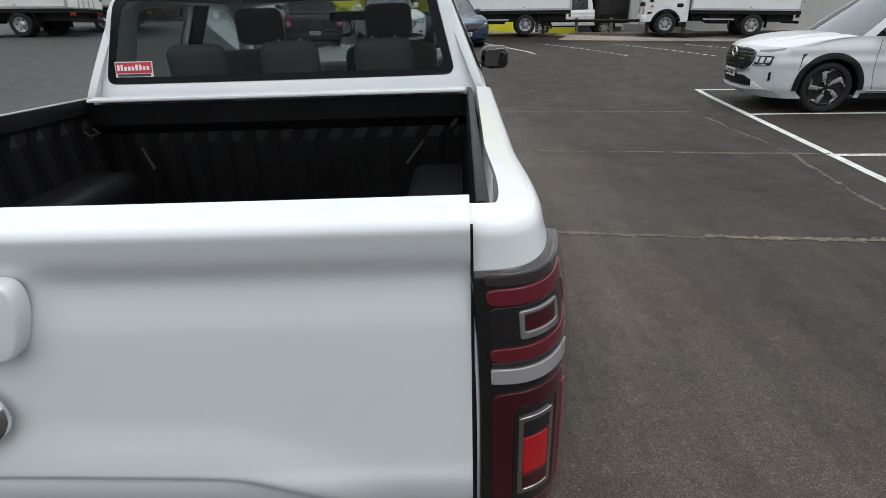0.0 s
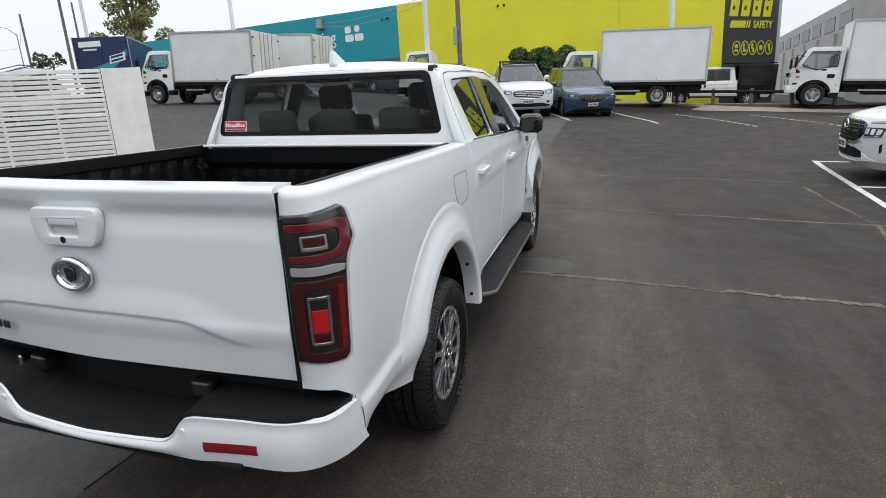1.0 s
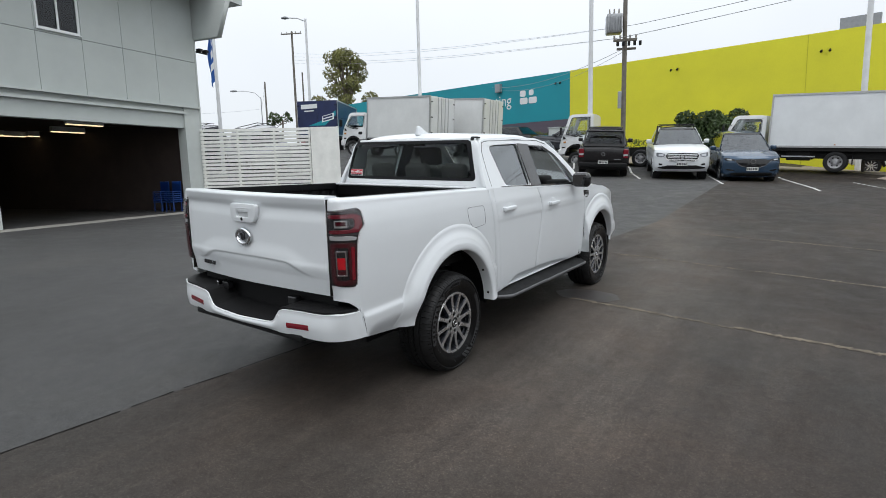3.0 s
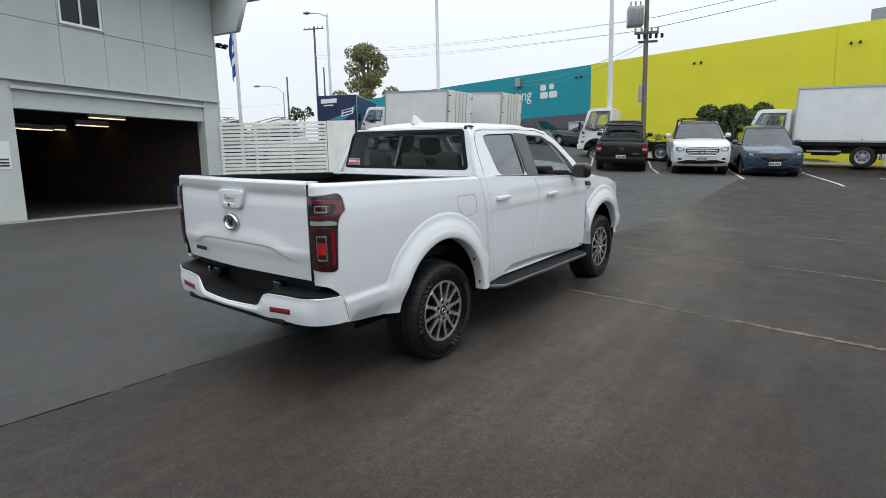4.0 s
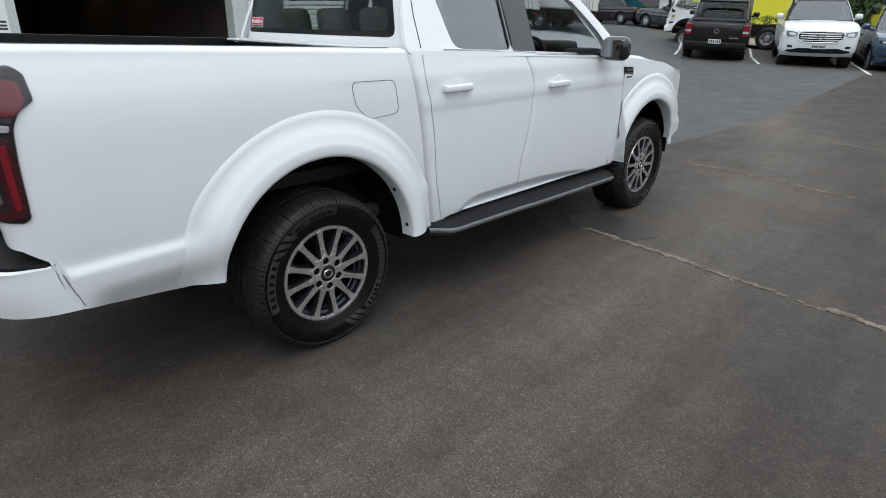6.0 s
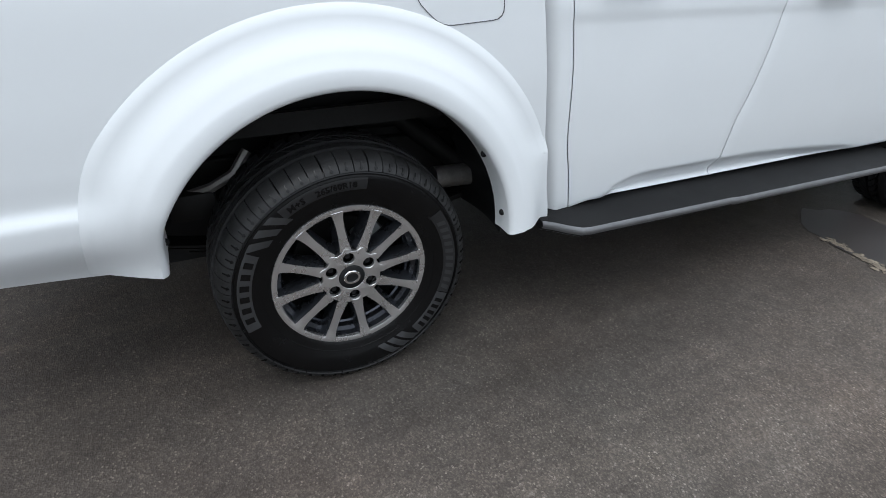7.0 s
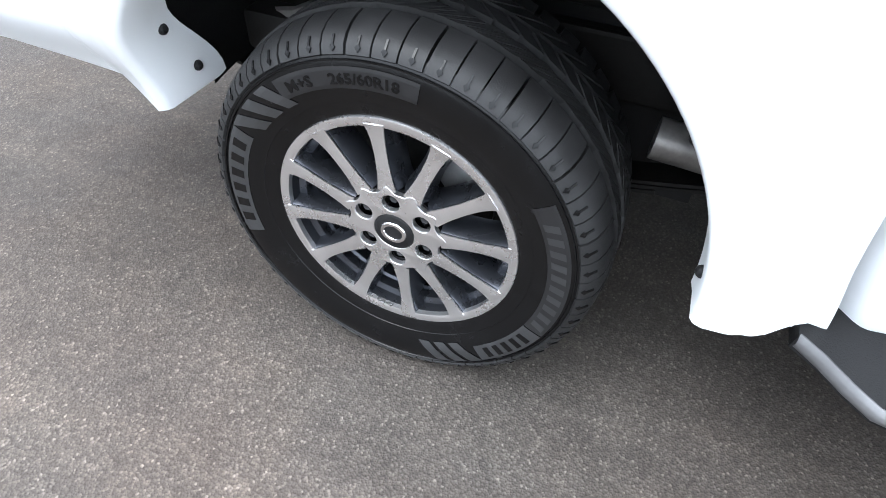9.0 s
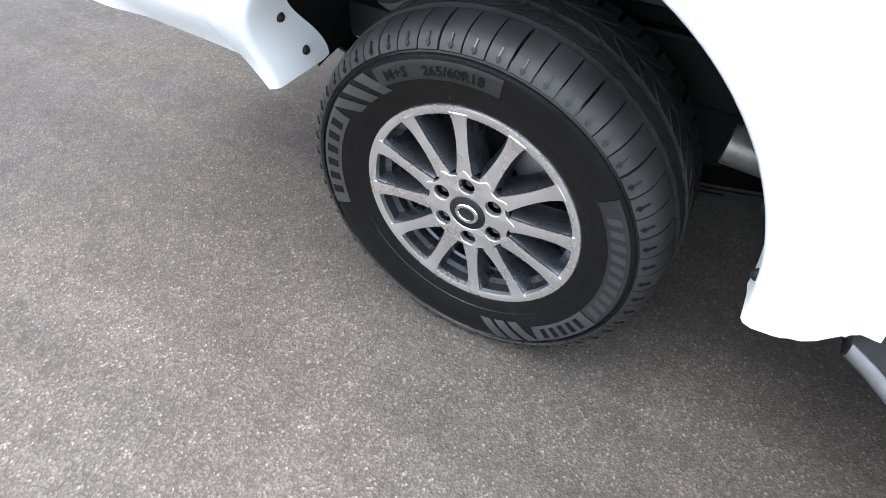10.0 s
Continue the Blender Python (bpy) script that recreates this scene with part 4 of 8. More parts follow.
def tailgate_skin():
    bm = bmesh.new()

    def f(u, v):
        x = 0.7738 * (2 * u - 1)
        if v < 0.86:
            z = 0.852 + (1.452 - 0.852) * v / 0.86
            x *= 1 - 0.003 * (1 - v / 0.86)
            return (x, tg_y(x, z), z)
        a = (v - 0.86) / 0.14
        if a < 0.5:
            t = a / 0.5 * math.pi / 2
            return (x, tg_y(x, 1.452) + 0.02 - 0.02 * math.cos(t), 1.452 + 0.018 * math.sin(t))
        return (x, tg_y(x, 1.452) + 0.02 + 0.085 * (a - 0.5) / 0.5, 1.470 - 0.004 * (a - 0.5))
    grid(bm, 80, 110, f)
    return thick(bm, 0.02)


tailgate = part("tailgate", tailgate_skin(), WHITE, ute, smooth=50)
part("tailgate_inner_face", boxed(-0.765, 0.765, -1.125, -1.10, 0.86, 1.458, 0.006), LINER, ute)
# handle bezel with its recess and camera
bez = plate(softened([(-0.135, 0.065), (0.18, 0.065), (0.185, 0.02), (0.15, -0.055), (-0.115, -0.055), (-0.145, 0.0)], 0.03), [rounded(-0.06, 0.085, -0.022, 0.03, 0.012)], 0.02, 0.006)
part("handle_bezel", mapped(bez, lambda x, y, z: (0.006 + x * 0.86, -1.208 - z, 1.333 + y * 1.04)), WHITE, tailgate, smooth=40)
# recess in a darker copy of the white, its shade painted in
part("handle_recess", boxed(-0.048, 0.081, -1.206, -1.199, 1.308, 1.367), worn("shaded_white_recess", (0.62, 0.63, 0.64), 0.4), tailgate)
part("handle_pull", boxed(-0.042, 0.075, -1.222, -1.203, 1.343, 1.376, 0.006), WHITE, tailgate, smooth=40)
bm = tube(bmesh.new(), (0.01, -1.224, 1.297), (0.01, -1.212, 1.297), 0.011, n=16)
part("reversing_camera", bm, GLOSS_BLACK, tailgate)
# oval emblem: a chrome ring with a dark heart and a chrome wedge
bm = bmesh.new()
ring = []
for k in range(40):
    a = k * math.tau / 40
    ring.append([bm.verts.new((rx * math.cos(a), -1.210 - d, 1.178 + rz * math.sin(a))) for rx, rz, d in ((0.082, 0.060, 0.0), (0.081, 0.059, 0.012), (0.071, 0.050, 0.017), (0.058, 0.039, 0.012), (0.056, 0.037, 0.0))])
for r0, r1 in zip(ring, ring[1:] + ring[:1]):
    for j in range(4):
        bm.faces.new((r0[j], r0[j + 1], r1[j + 1], r1[j]))
emblem = part("emblem_ring", bm, CHROME, tailgate, "oval chrome emblem ring", smooth=60)
bm = plate([(0.060 * math.cos(k * math.tau / 32), 0.041 * math.sin(k * math.tau / 32)) for k in range(32)], (), 0.004)
part("emblem_field", mapped(bm, lambda x, y, z: (x, -1.209 - z, 1.178 + y)), LAMP_TRIM, tailgate)
bm = plate([(-0.020, 0.022), (0.0, 0.030), (0.020, 0.022), (0.015, -0.016), (0.0, -0.028), (-0.015, -0.016)], (), 0.008, 0.003)
part("emblem_wedge", mapped(bm, lambda x, y, z: (x, -1.217 - z, 1.178 + y)), mat("dark_chrome", (0.12, 0.12, 0.125), 0.12, 1.0), tailgate)
for k, x in enumerate((-0.565, -0.525, -0.485, -0.44)):
    part("badge_bar", boxed(x, x + 0.03, -1.205, -1.197, 0.930, 0.958, 0.002), mat("badge_metal", (0.14, 0.14, 0.15), 0.2, 1.0), tailgate, "dark metal badge block")
sided(lambda: boxed(0.7735, 0.7777, -1.186, -1.12, 0.86, 1.452), "tailgate_gap", CRACK)


# tail lamps
def reach(z):
    """How far round the corner the lamp's outer edge lies at z."""
    return eased([(0.920, 0.150), (0.945, 0.184), (1.11, 0.190), (1.21, 0.198), (1.262, 0.216), (1.300, 0.243), (1.365, 0.240), (1.385, 0.230), (1.396, 0.216)], z)


def lamp_outer(proud=0.006):
    bm = bmesh.new()

    def f(u, v):
        z = 0.922 + (1.396 - 0.922) * v
        edge = proud if 0 < u < 1 and 0 < v < 1 else -0.004
        return corner(0.002 + (reach(z) - 0.002) * u, z + 0.012 * (u - 0.5) * (1 if v > 0.9 else -0.6 if v < 0.05 else 0), edge)
    grid(bm, 64, 64, f)
    return bm


def lens(outer, hole, off, depth=0.004, soft_r=0.016):
    """A lens with rounded corners, drawn in (u, z) and laid on the rear corner."""
    bm = plate(softened(outer, soft_r), [softened(hole, soft_r * 0.75)] if hole else (), depth, 0.0012)
    for k in range(1, 26):
        bmesh.ops.bisect_plane(bm, geom=bm.verts[:] + bm.edges[:] + bm.faces[:], plane_co=(k * 0.01, 0, 0), plane_no=(1, 0, 0))
    for k in range(1, 12):
        bmesh.ops.bisect_plane(bm, geom=bm.verts[:] + bm.edges[:] + bm.faces[:], plane_co=(0, 0.92 + k * 0.042, 0), plane_no=(0, 1, 0))
    return mapped(bm, lambda u, z, w: corner(u, z, off + w))


def join(*bms):
    out = bms[0]
    for b in bms[1:]:
        me = bpy.data.meshes.new("tmp")
        b.to_mesh(me)
        b.free()
        out.from_mesh(me)
        bpy.data.meshes.remove(me)
    return out


for s in (1, -1):
    flip = Matrix.Diagonal((s, 1, 1, 1))
    lamp = part("tail_lamp", moved(lamp_outer(), flip), GLOSS_BLACK, ute, "tall red and smoked tail lamp", smooth=50)
    for nm, bm, mt, lb in (
        ("upper_smoked_lens", lens([(0.022, 1.368), (0.022, 1.386), (0.196, 1.386), (0.218, 1.374), (0.218, 1.368)], None, 0.006, 0.003, 0.006), LENS_MAUVE, "smoked mauve-grey lens"),
        ("upper_red_light_bar", lens([(0.022, 1.364), (0.190, 1.366), (0.228, 1.352), (0.230, 1.290), (0.206, 1.256), (0.022, 1.250), (0.022, 1.272), (0.160, 1.276), (0.186, 1.292), (0.190, 1.334), (0.168, 1.342), (0.022, 1.340)], None, 0.007, 0.005, 0.012), LENS_ROSE, "dull rose-red light bar"),
        ("upper_smoked_field", lens([(0.024, 1.275), (0.024, 1.337), (0.164, 1.339), (0.186, 1.330), (0.182, 1.293), (0.158, 1.279)], None, 0.006, 0.002, 0.010), LENS_SMOKE, "smoked dark lens"),
        ("upper_chrome_frame", lens([(0.056, 1.286), (0.056, 1.330), (0.140, 1.330), (0.140, 1.286)], [(0.064, 1.297), (0.064, 1.325), (0.132, 1.325), (0.132, 1.297)], 0.008, 0.005, 0.006), LAMP_TRIM, "chrome frame"),
        ("upper_insert", lens([(0.065, 1.298), (0.065, 1.324), (0.131, 1.324), (0.131, 1.298)], None, 0.008, 0.002, 0.004), RED_DEEP, "dark red insert"),
        ("smoked_band", lens([(0.024, 1.240), (0.024, 1.248), (0.200, 1.252), (0.196, 1.234), (0.150, 1.240)], None, 0.006, 0.003, 0.003), LENS_MAUVE, "smoked mauve-grey lens"),
        ("indicator_strip", lens([(0.022, 1.212), (0.022, 1.237), (0.150, 1.237), (0.190, 1.228), (0.186, 1.210)], None, 0.007, 0.004, 0.005), LENS_CLEAR, "clear silver indicator strip"),
        ("lower_red_light_bar", lens([(0.022, 1.194), (0.160, 1.198), (0.182, 1.184), (0.180, 0.962), (0.160, 0.938), (0.036, 0.936), (0.024, 0.950)], [(0.046, 1.168), (0.134, 1.168), (0.134, 0.966), (0.046, 0.966)], 0.007, 0.005, 0.016), RED_DEEP, "deep red light bar"),
        ("lower_red_side_bar", lens([(0.150, 1.172), (0.170, 1.172), (0.168, 0.970), (0.150, 0.966)], None, 0.010, 0.004, 0.006), RED_LENS, "red light bar"),
        ("lower_smoked_field", lens([(0.047, 0.967), (0.047, 1.167), (0.133, 1.167), (0.133, 0.967)], None, 0.006, 0.002, 0.010), LENS_SMOKE, "smoked dark lens"),
        ("lower_chrome_frame", lens([(0.053, 0.992), (0.053, 1.148), (0.122, 1.148), (0.122, 0.992)], [(0.061, 1.001), (0.061, 1.140), (0.113, 1.140), (0.113, 1.001)], 0.008, 0.006, 0.007), CHROME, "chrome frame"),
        ("lower_reflector", lens([(0.062, 1.034), (0.062, 1.106), (0.112, 1.106), (0.112, 1.034)], None, 0.008, 0.003, 0.003), RED_BRIGHT, "bright red reflector"),
        ("reversing_lens", lens([(0.062, 1.109), (0.062, 1.139), (0.112, 1.139), (0.112, 1.109)], None, 0.008, 0.003, 0.003), LENS_SMOKE, "grey lens"),
        ("fog_lens", lens([(0.062, 1.002), (0.062, 1.031), (0.112, 1.031), (0.112, 1.002)], None, 0.008, 0.003, 0.003), RED_DEEP, "dark red lens"),
        ("clear_cover", lamp_outer(0.016), LENS_SHELL, "clear glossy lamp cover"),
    ):
        part(nm, moved(bm, flip), mt, lamp, lb, smooth=40)


# rear bumper
def bp(x):
    """The bumper's plan: how far back it stands at x."""
    a = abs(x)
    if a < 0.62:
        return -1.290 + 0.02 * (a / 0.62) ** 2
    t = min(1, (a - 0.62) / 0.30)
    return -1.270 + 0.295 * (1 - max(0, 1 - t ** 3.4) ** 0.5)


def b_top(x):
    return eased([(0.0, 0.640), (0.30, 0.650), (0.335, 0.660), (0.415, 0.745), (0.46, 0.754), (0.75, 0.760), (0.93, 0.760)], abs(x))


def b_low(x):
    return eased([(0.0, 0.602), (0.30, 0.600), (0.42, 0.592), (0.72, 0.592), (0.86, 0.588), (0.93, 0.584)], abs(x))


def bumper_skin():
    bm = bmesh.new()

    def f(u, v):
        t = 2 * u - 1
        x = 0.918 * math.copysign(abs(t) ** 0.75, t)
        z0, z1 = b_low(x), b_top(x)
        z = z0 + (z1 - z0) * v
        bulge = 0.012 * math.sin(math.pi * v) + (0.0 if v < 0.99 else 0.006)
        return (x, bp(x) - bulge - 0.055 * v * smooth01(0.80, 0.915, abs(x)), z)
    grid(bm, 100, 10, f)
    return thick(bm, 0.02)


bumper = part("rear_bumper", bumper_skin(), WHITE, ute, smooth=45)


def bumper_tread():
    bm = bmesh.new()

    def f(u, v):
        t = 2 * u - 1
        x = (0.905 - 0.03 * v) * math.copysign(abs(t) ** 0.75, t)
        y = (bp(x) + 0.002) * (1 - v) + -0.985 * v
        z = b_top(x) + 0.014 + 0.03 * v * (1 if abs(x) < 0.4 else 0.3)
        return (x, max(y, bp(x) + 0.002), z)
    grid(bm, 100, 4, f)
    return thick(bm, 0.026)


def end_u(y):
    """Where along the tray's corner the side has come forward to y."""
    return min((k / 200 * 0.4 for k in range(201)), key=lambda u: abs(corner(u, 0.68).y - y))


for s in (1, -1):
    seam = [corner(end_u(bp(0.918) + 0.007 - 0.055 * k / 6), 0.588 + 0.180 * k / 6, 0.0) for k in range(7)]
    part("bumper_gap", path_tube(bmesh.new(), [Vector((s * p.x, p.y, p.z)) for p in seam], 0.0018, 6), FLAP_LINE, bumper, "thin shut line")
part("step_tread", bumper_tread(), PLASTIC, bumper, "black textured step tread")
part("recess_back", boxed(-0.75, 0.75, -1.10, -1.06, 0.60, 0.90), PLASTIC, bumper)
part("lower_valance", boxed(-0.60, 0.60, -1.285, -1.20, 0.560, 0.604, 0.012), PLASTIC, bumper, "black lower valance")
part("plate_lamp", boxed(-0.42, -0.34, -1.16, -1.105, 0.74, 0.80, 0.01), GLOSS_BLACK, bumper)
part("plate_lamp", boxed(0.34, 0.42, -1.16, -1.105, 0.74, 0.80, 0.01), GLOSS_BLACK, bumper)
part("release_latch", boxed(-0.46, -0.44, -1.18, -1.10, 0.70, 0.80, 0.006), CHROME, bumper)
for s in (1, -1):
    bm = bmesh.new()
    grid(bm, 8, 2, lambda u, v: (s * (0.475 + 0.19 * u), bp(0.475 + 0.19 * u) - 0.0145 - 0.003 * math.sin(math.pi * v), 0.640 + 0.010 * u + 0.034 * v))
    part("reflector", thick(bm, 0.004), RED_LENS, bumper, "red bumper reflector")
    bm = tube(bmesh.new(), (s * 0.40, bp(0.4) - 0.013, 0.70), (s * 0.40, bp(0.4) + 0.005, 0.70), 0.011, n=14)
    part("parking_sensor", bm, WHITE, bumper)


# tray: liner, rails and floor
def tray_liner():
    bm = bmesh.new()
    X, Y0, Y1, ZF = 0.796, -1.095, 0.49, 0.875

    def wall(u, v):
        y = Y0 + (Y1 - Y0) * u
        z = ZF + (rail_z(y) - 0.02 - ZF) * v
        return (X - 0.04 * (1 - v) - (0.012 if int(u * 24) % 2 and 0.1 < v < 0.85 else 0), y, z)
    for s in (1, -1):
        grid(bm, 48, 12, lambda u, v: (s * wall(u, v)[0], wall(u, v)[1], wall(u, v)[2]))
    grid(bm, 60, 12, lambda u, v: (X * (2 * u - 1), Y1 - (0.008 if int(u * 30) % 2 and 0.05 < v < 0.72 else 0) - (0.03 if v > 0.8 else 0), ZF + (rail_z(Y1) - 0.02 - ZF) * v))
    grid(bm, 50, 2, lambda u, v: (X * (2 * u - 1), Y0 + (Y1 - Y0) * v, ZF + (0.014 if int(u * 25) % 2 else 0)))
    return bm


part("tray_liner", tray_liner(), LINER, ute, "black ribbed plastic tray liner")
for s in (1, -1):
    bm = bmesh.new()
    grid(bm, 20, 8, lambda u, v: (s * (0.76 - 0.20 * math.sin(min(1, v * 1.6) * math.pi / 2)), -0.42 + 0.86 * u, 0.88 + 0.26 * math.cos(max(0, v - 0.35) / 0.65 * math.pi / 2) * min(1, 8 * u, 8 * (1 - u))))
    part("wheel_box", bm, LINER, ute, smooth=50)

    def rail(u, v):
        y = -1.10 + 1.60 * u
        a = v * math.pi
        return (s * (0.803 - 0.026 * v), y, rail_z(y) - 0.004 + 0.006 * math.sin(a) - 0.05 * max(0, v - 0.8) * 5)
    bm = bmesh.new()
    grid(bm, 30, 8, rail)
    part("rail_cap", thick(bm, 0.006), LINER, ute, "black plastic tray rail cap", smooth=50)
    for y in (-0.9, 0.36):
        bm = path_tube(bmesh.new(), [(s * 0.742, y - 0.03, 1.30), (s * 0.72, y - 0.03, 1.28), (s * 0.72, y + 0.03, 1.28), (s * 0.742, y + 0.03, 1.30)], 0.006)
        part("tie_down", bm, DARK_METAL, ute)
    bm = path_tube(bmesh.new(), [(s * 0.60, 0.46, 1.20), (s * 0.53, 0.40, 1.12)], 0.008)
    part("tie_down_bar", bm, DARK_METAL, ute)
part("tray_front_rail", boxed(-0.775, 0.775, 0.44, 0.515, rail_z(0.5) - 0.010, rail_z(0.5) + 0.004, 0.005), WHITE, ute, smooth=40)
part("tray_front_panel", boxed(-0.80, 0.80, 0.516, 0.53, 0.70, rail_z(0.5) + 0.002), WHITE, ute)


# cab: doors, quarter and front wing
def belt(y):
    return curve_at([(0.5, 1.392), (0.87, 1.385), (2.45, 1.315), (2.9, 1.275), (3.4, 1.225), (3.95, 1.10)], y)


def sill(y):
    return curve_at([(0.5, 0.410), (0.70, 0.418), (0.80, 0.445), (0.90, 0.465), (2.7, 0.465)], y)


def door_x(y, z):
    x = eased([(0.40, 0.845), (0.50, 0.862), (0.70, 0.886), (0.95, 0.899), (1.12, 0.900), (1.25, 0.895), (1.33, 0.878), (1.40, 0.862)], z)
    # a scooped hollow above the sill, with a crisp upper edge
    zt = eased([(0.95, 0.455), (1.03, 0.520), (1.16, 0.550), (1.6, 0.548), (2.3, 0.500), (2.43, 0.470), (2.50, 0.440)], y)
    if 0.95 < y < 2.5:
        x -= 0.034 * min(1, max(0, (zt - z) / 0.055)) * smooth01(0.452, 0.478, z)
    if y > 2.75:
        x -= 0.10 * smooth01(3.4, 4.05, y) ** 1.5 + 0.010 * smooth01(2.7, 3.2, y) * smooth01(1.0, 1.25, z)
    x += 0.004 * smooth01(1.08, 1.12, z) * (1 - smooth01(1.14, 1.2, z))
    return x


def seam_rear(z):
    return eased([(0.45, 0.824), (0.60, 0.786), (0.70, 0.757), (0.75, 0.749), (0.96, 0.726), (1.15, 0.693), (1.27, 0.668), (1.45, 0.668)], z)


def seam_mid(z):
    return eased([(0.45, 1.53), (0.60, 1.528), (0.69, 1.530), (0.78, 1.55), (0.94, 1.578), (1.05, 1.590), (1.15, 1.592), (1.38, 1.50)], z)


def seam_front(z):
    return eased([(0.45, 2.80), (1.0, 2.755), (1.22, 2.715), (1.40, 2.66)], z)


def side_panel(y0, y1, nu, nv, top=None, keep=None):
    bm = bmesh.new()

    def f(u, v):
        z = 0.9
        for _ in range(3):
            y = y0(z) + (y1(z) - y0(z)) * u
            zt = (top or belt)(y)
            z = sill(y) + (zt - sill(y)) * v
        return (door_x(y, z) - (0.006 if u in (0, 1) or v == 0 else 0), y, z)
    grid(bm, nu, nv, f, (lambda u, v: keep(f(u, v))) if keep else None)
    return thick(bm, 0.012)


G = 0.0017


def quarter():
    bm = side_panel(lambda z: front_edge(z) - 0.012, lambda z: seam_rear(z) - G, 16, 40)
    for v in bm.verts:
        k = (v.co.y - front_edge(v.co.z)) / max(0.02, seam_rear(v.co.z) - front_edge(v.co.z))
        v.co.x -= 0.050 * (1 - smooth01(-0.1, 0.62, k)) ** 1.3
    return bm


sided(quarter, "cab_quarter", WHITE)
for s in (1, -1):
    flip = Matrix.Diagonal((s, 1, 1, 1))
    rear_door = part("rear_door", moved(side_panel(lambda z: seam_rear(z) + G, lambda z: seam_mid(z) - G, 40, 96), flip), WHITE, ute, smooth=True)
    front_door = part("front_door", moved(side_panel(lambda z: seam_mid(z) + G, lambda z: seam_front(z) - G, 50, 96), flip), WHITE, ute, smooth=True)
    part("front_wing", moved(side_panel(lambda z: seam_front(z) + G, lambda z: 4.03 - 0.25 * (z - 0.8) ** 2, 60, 36, keep=lambda p: (p[1] - AX_F) ** 2 + (p[2] - 0.44) ** 2 > 0.56 ** 2), flip), WHITE, ute, smooth=True)
    for door, y, z in ((rear_door, 0.885, 1.198), (front_door, 1.845, 1.158)):
        x = door_x(y, z)
        bm = bmesh.new()
        bmesh.ops.create_uvsphere(bm, u_segments=24, v_segments=12, radius=1)
        moved(bm, Matrix.Translation((s * (x - 0.004), y + 0.01, z + 0.004)) @ Matrix.Diagonal((0.0046, 0.066, 0.050, 1)))
        part("handle_cup", bm, WHITE, door, smooth=True)
        bm = box(bmesh.new(), x + 0.012, x + 0.036, y - 0.105, y + 0.105, z - 0.019, z + 0.019, 0.011, 3)
        box(bm, x - 0.01, x + 0.02, y - 0.10, y - 0.06, z - 0.016, z + 0.016, 0.004)
        box(bm, x - 0.01, x + 0.02, y + 0.06, y + 0.10, z - 0.016, z + 0.016, 0.004)
        part("door_handle", moved(bm, flip), WHITE, door, smooth=50)
    part("door_gap", moved(side_panel(lambda z: seam_rear(z) - 0.03, lambda z: seam_front(z) + 0.02, 20, 16), Matrix.Diagonal((s * 0.950, 1, 1, 1))), CRACK, ute)
    # fuel flap on the right side only, outlined by its gap
    if s > 0:
        shape = softened([(0.185, 1.272), (0.445, 1.268), (0.462, 1.11), (0.275, 1.098), (0.20, 1.165)], 0.035)
        hole = [(0.32 + (y - 0.32) * 0.980, 1.185 + (z - 1.185) * 0.972) for y, z in shape]
        bm = plate(shape, [hole], 0.002)
        bmesh.ops.subdivide_edges(bm, edges=bm.edges[:], cuts=1)
        part("fuel_flap_gap", mapped(bm, lambda a, b, c: (corner(a + 1.245, b).x + 0.0009 + c * 0.5, a, b)), FLAP_LINE, ute, "thin outline of the fuel flap")
    # badge on the wing
    wing_badge = part("wing_badge", moved(plate(softened([(2.720, 1.222), (2.870, 1.210), (2.882, 1.115), (2.750, 1.120)], 0.014), (), 0.006, 0.001), Matrix()), GLOSS_BLACK, ute, "small black and chrome wing badge")
    mapped_me = wing_badge.data
    for v in mapped_me.vertices:
        v.co = (s * (0.897 + v.co.z), v.co.x, v.co.y)
    for z in (1.136, 1.162, 1.188):
        part("badge_bar", boxed(s * 0.8995, s * 0.9035, 2.765, 2.855, z, z + 0.013), CHROME, wing_badge, "chrome badge bar")


# greenhouse: leaning side frames with real openings
def lean(y, z, off=0.0):
    return 0.871 - (z - 1.34) * 0.395 + off


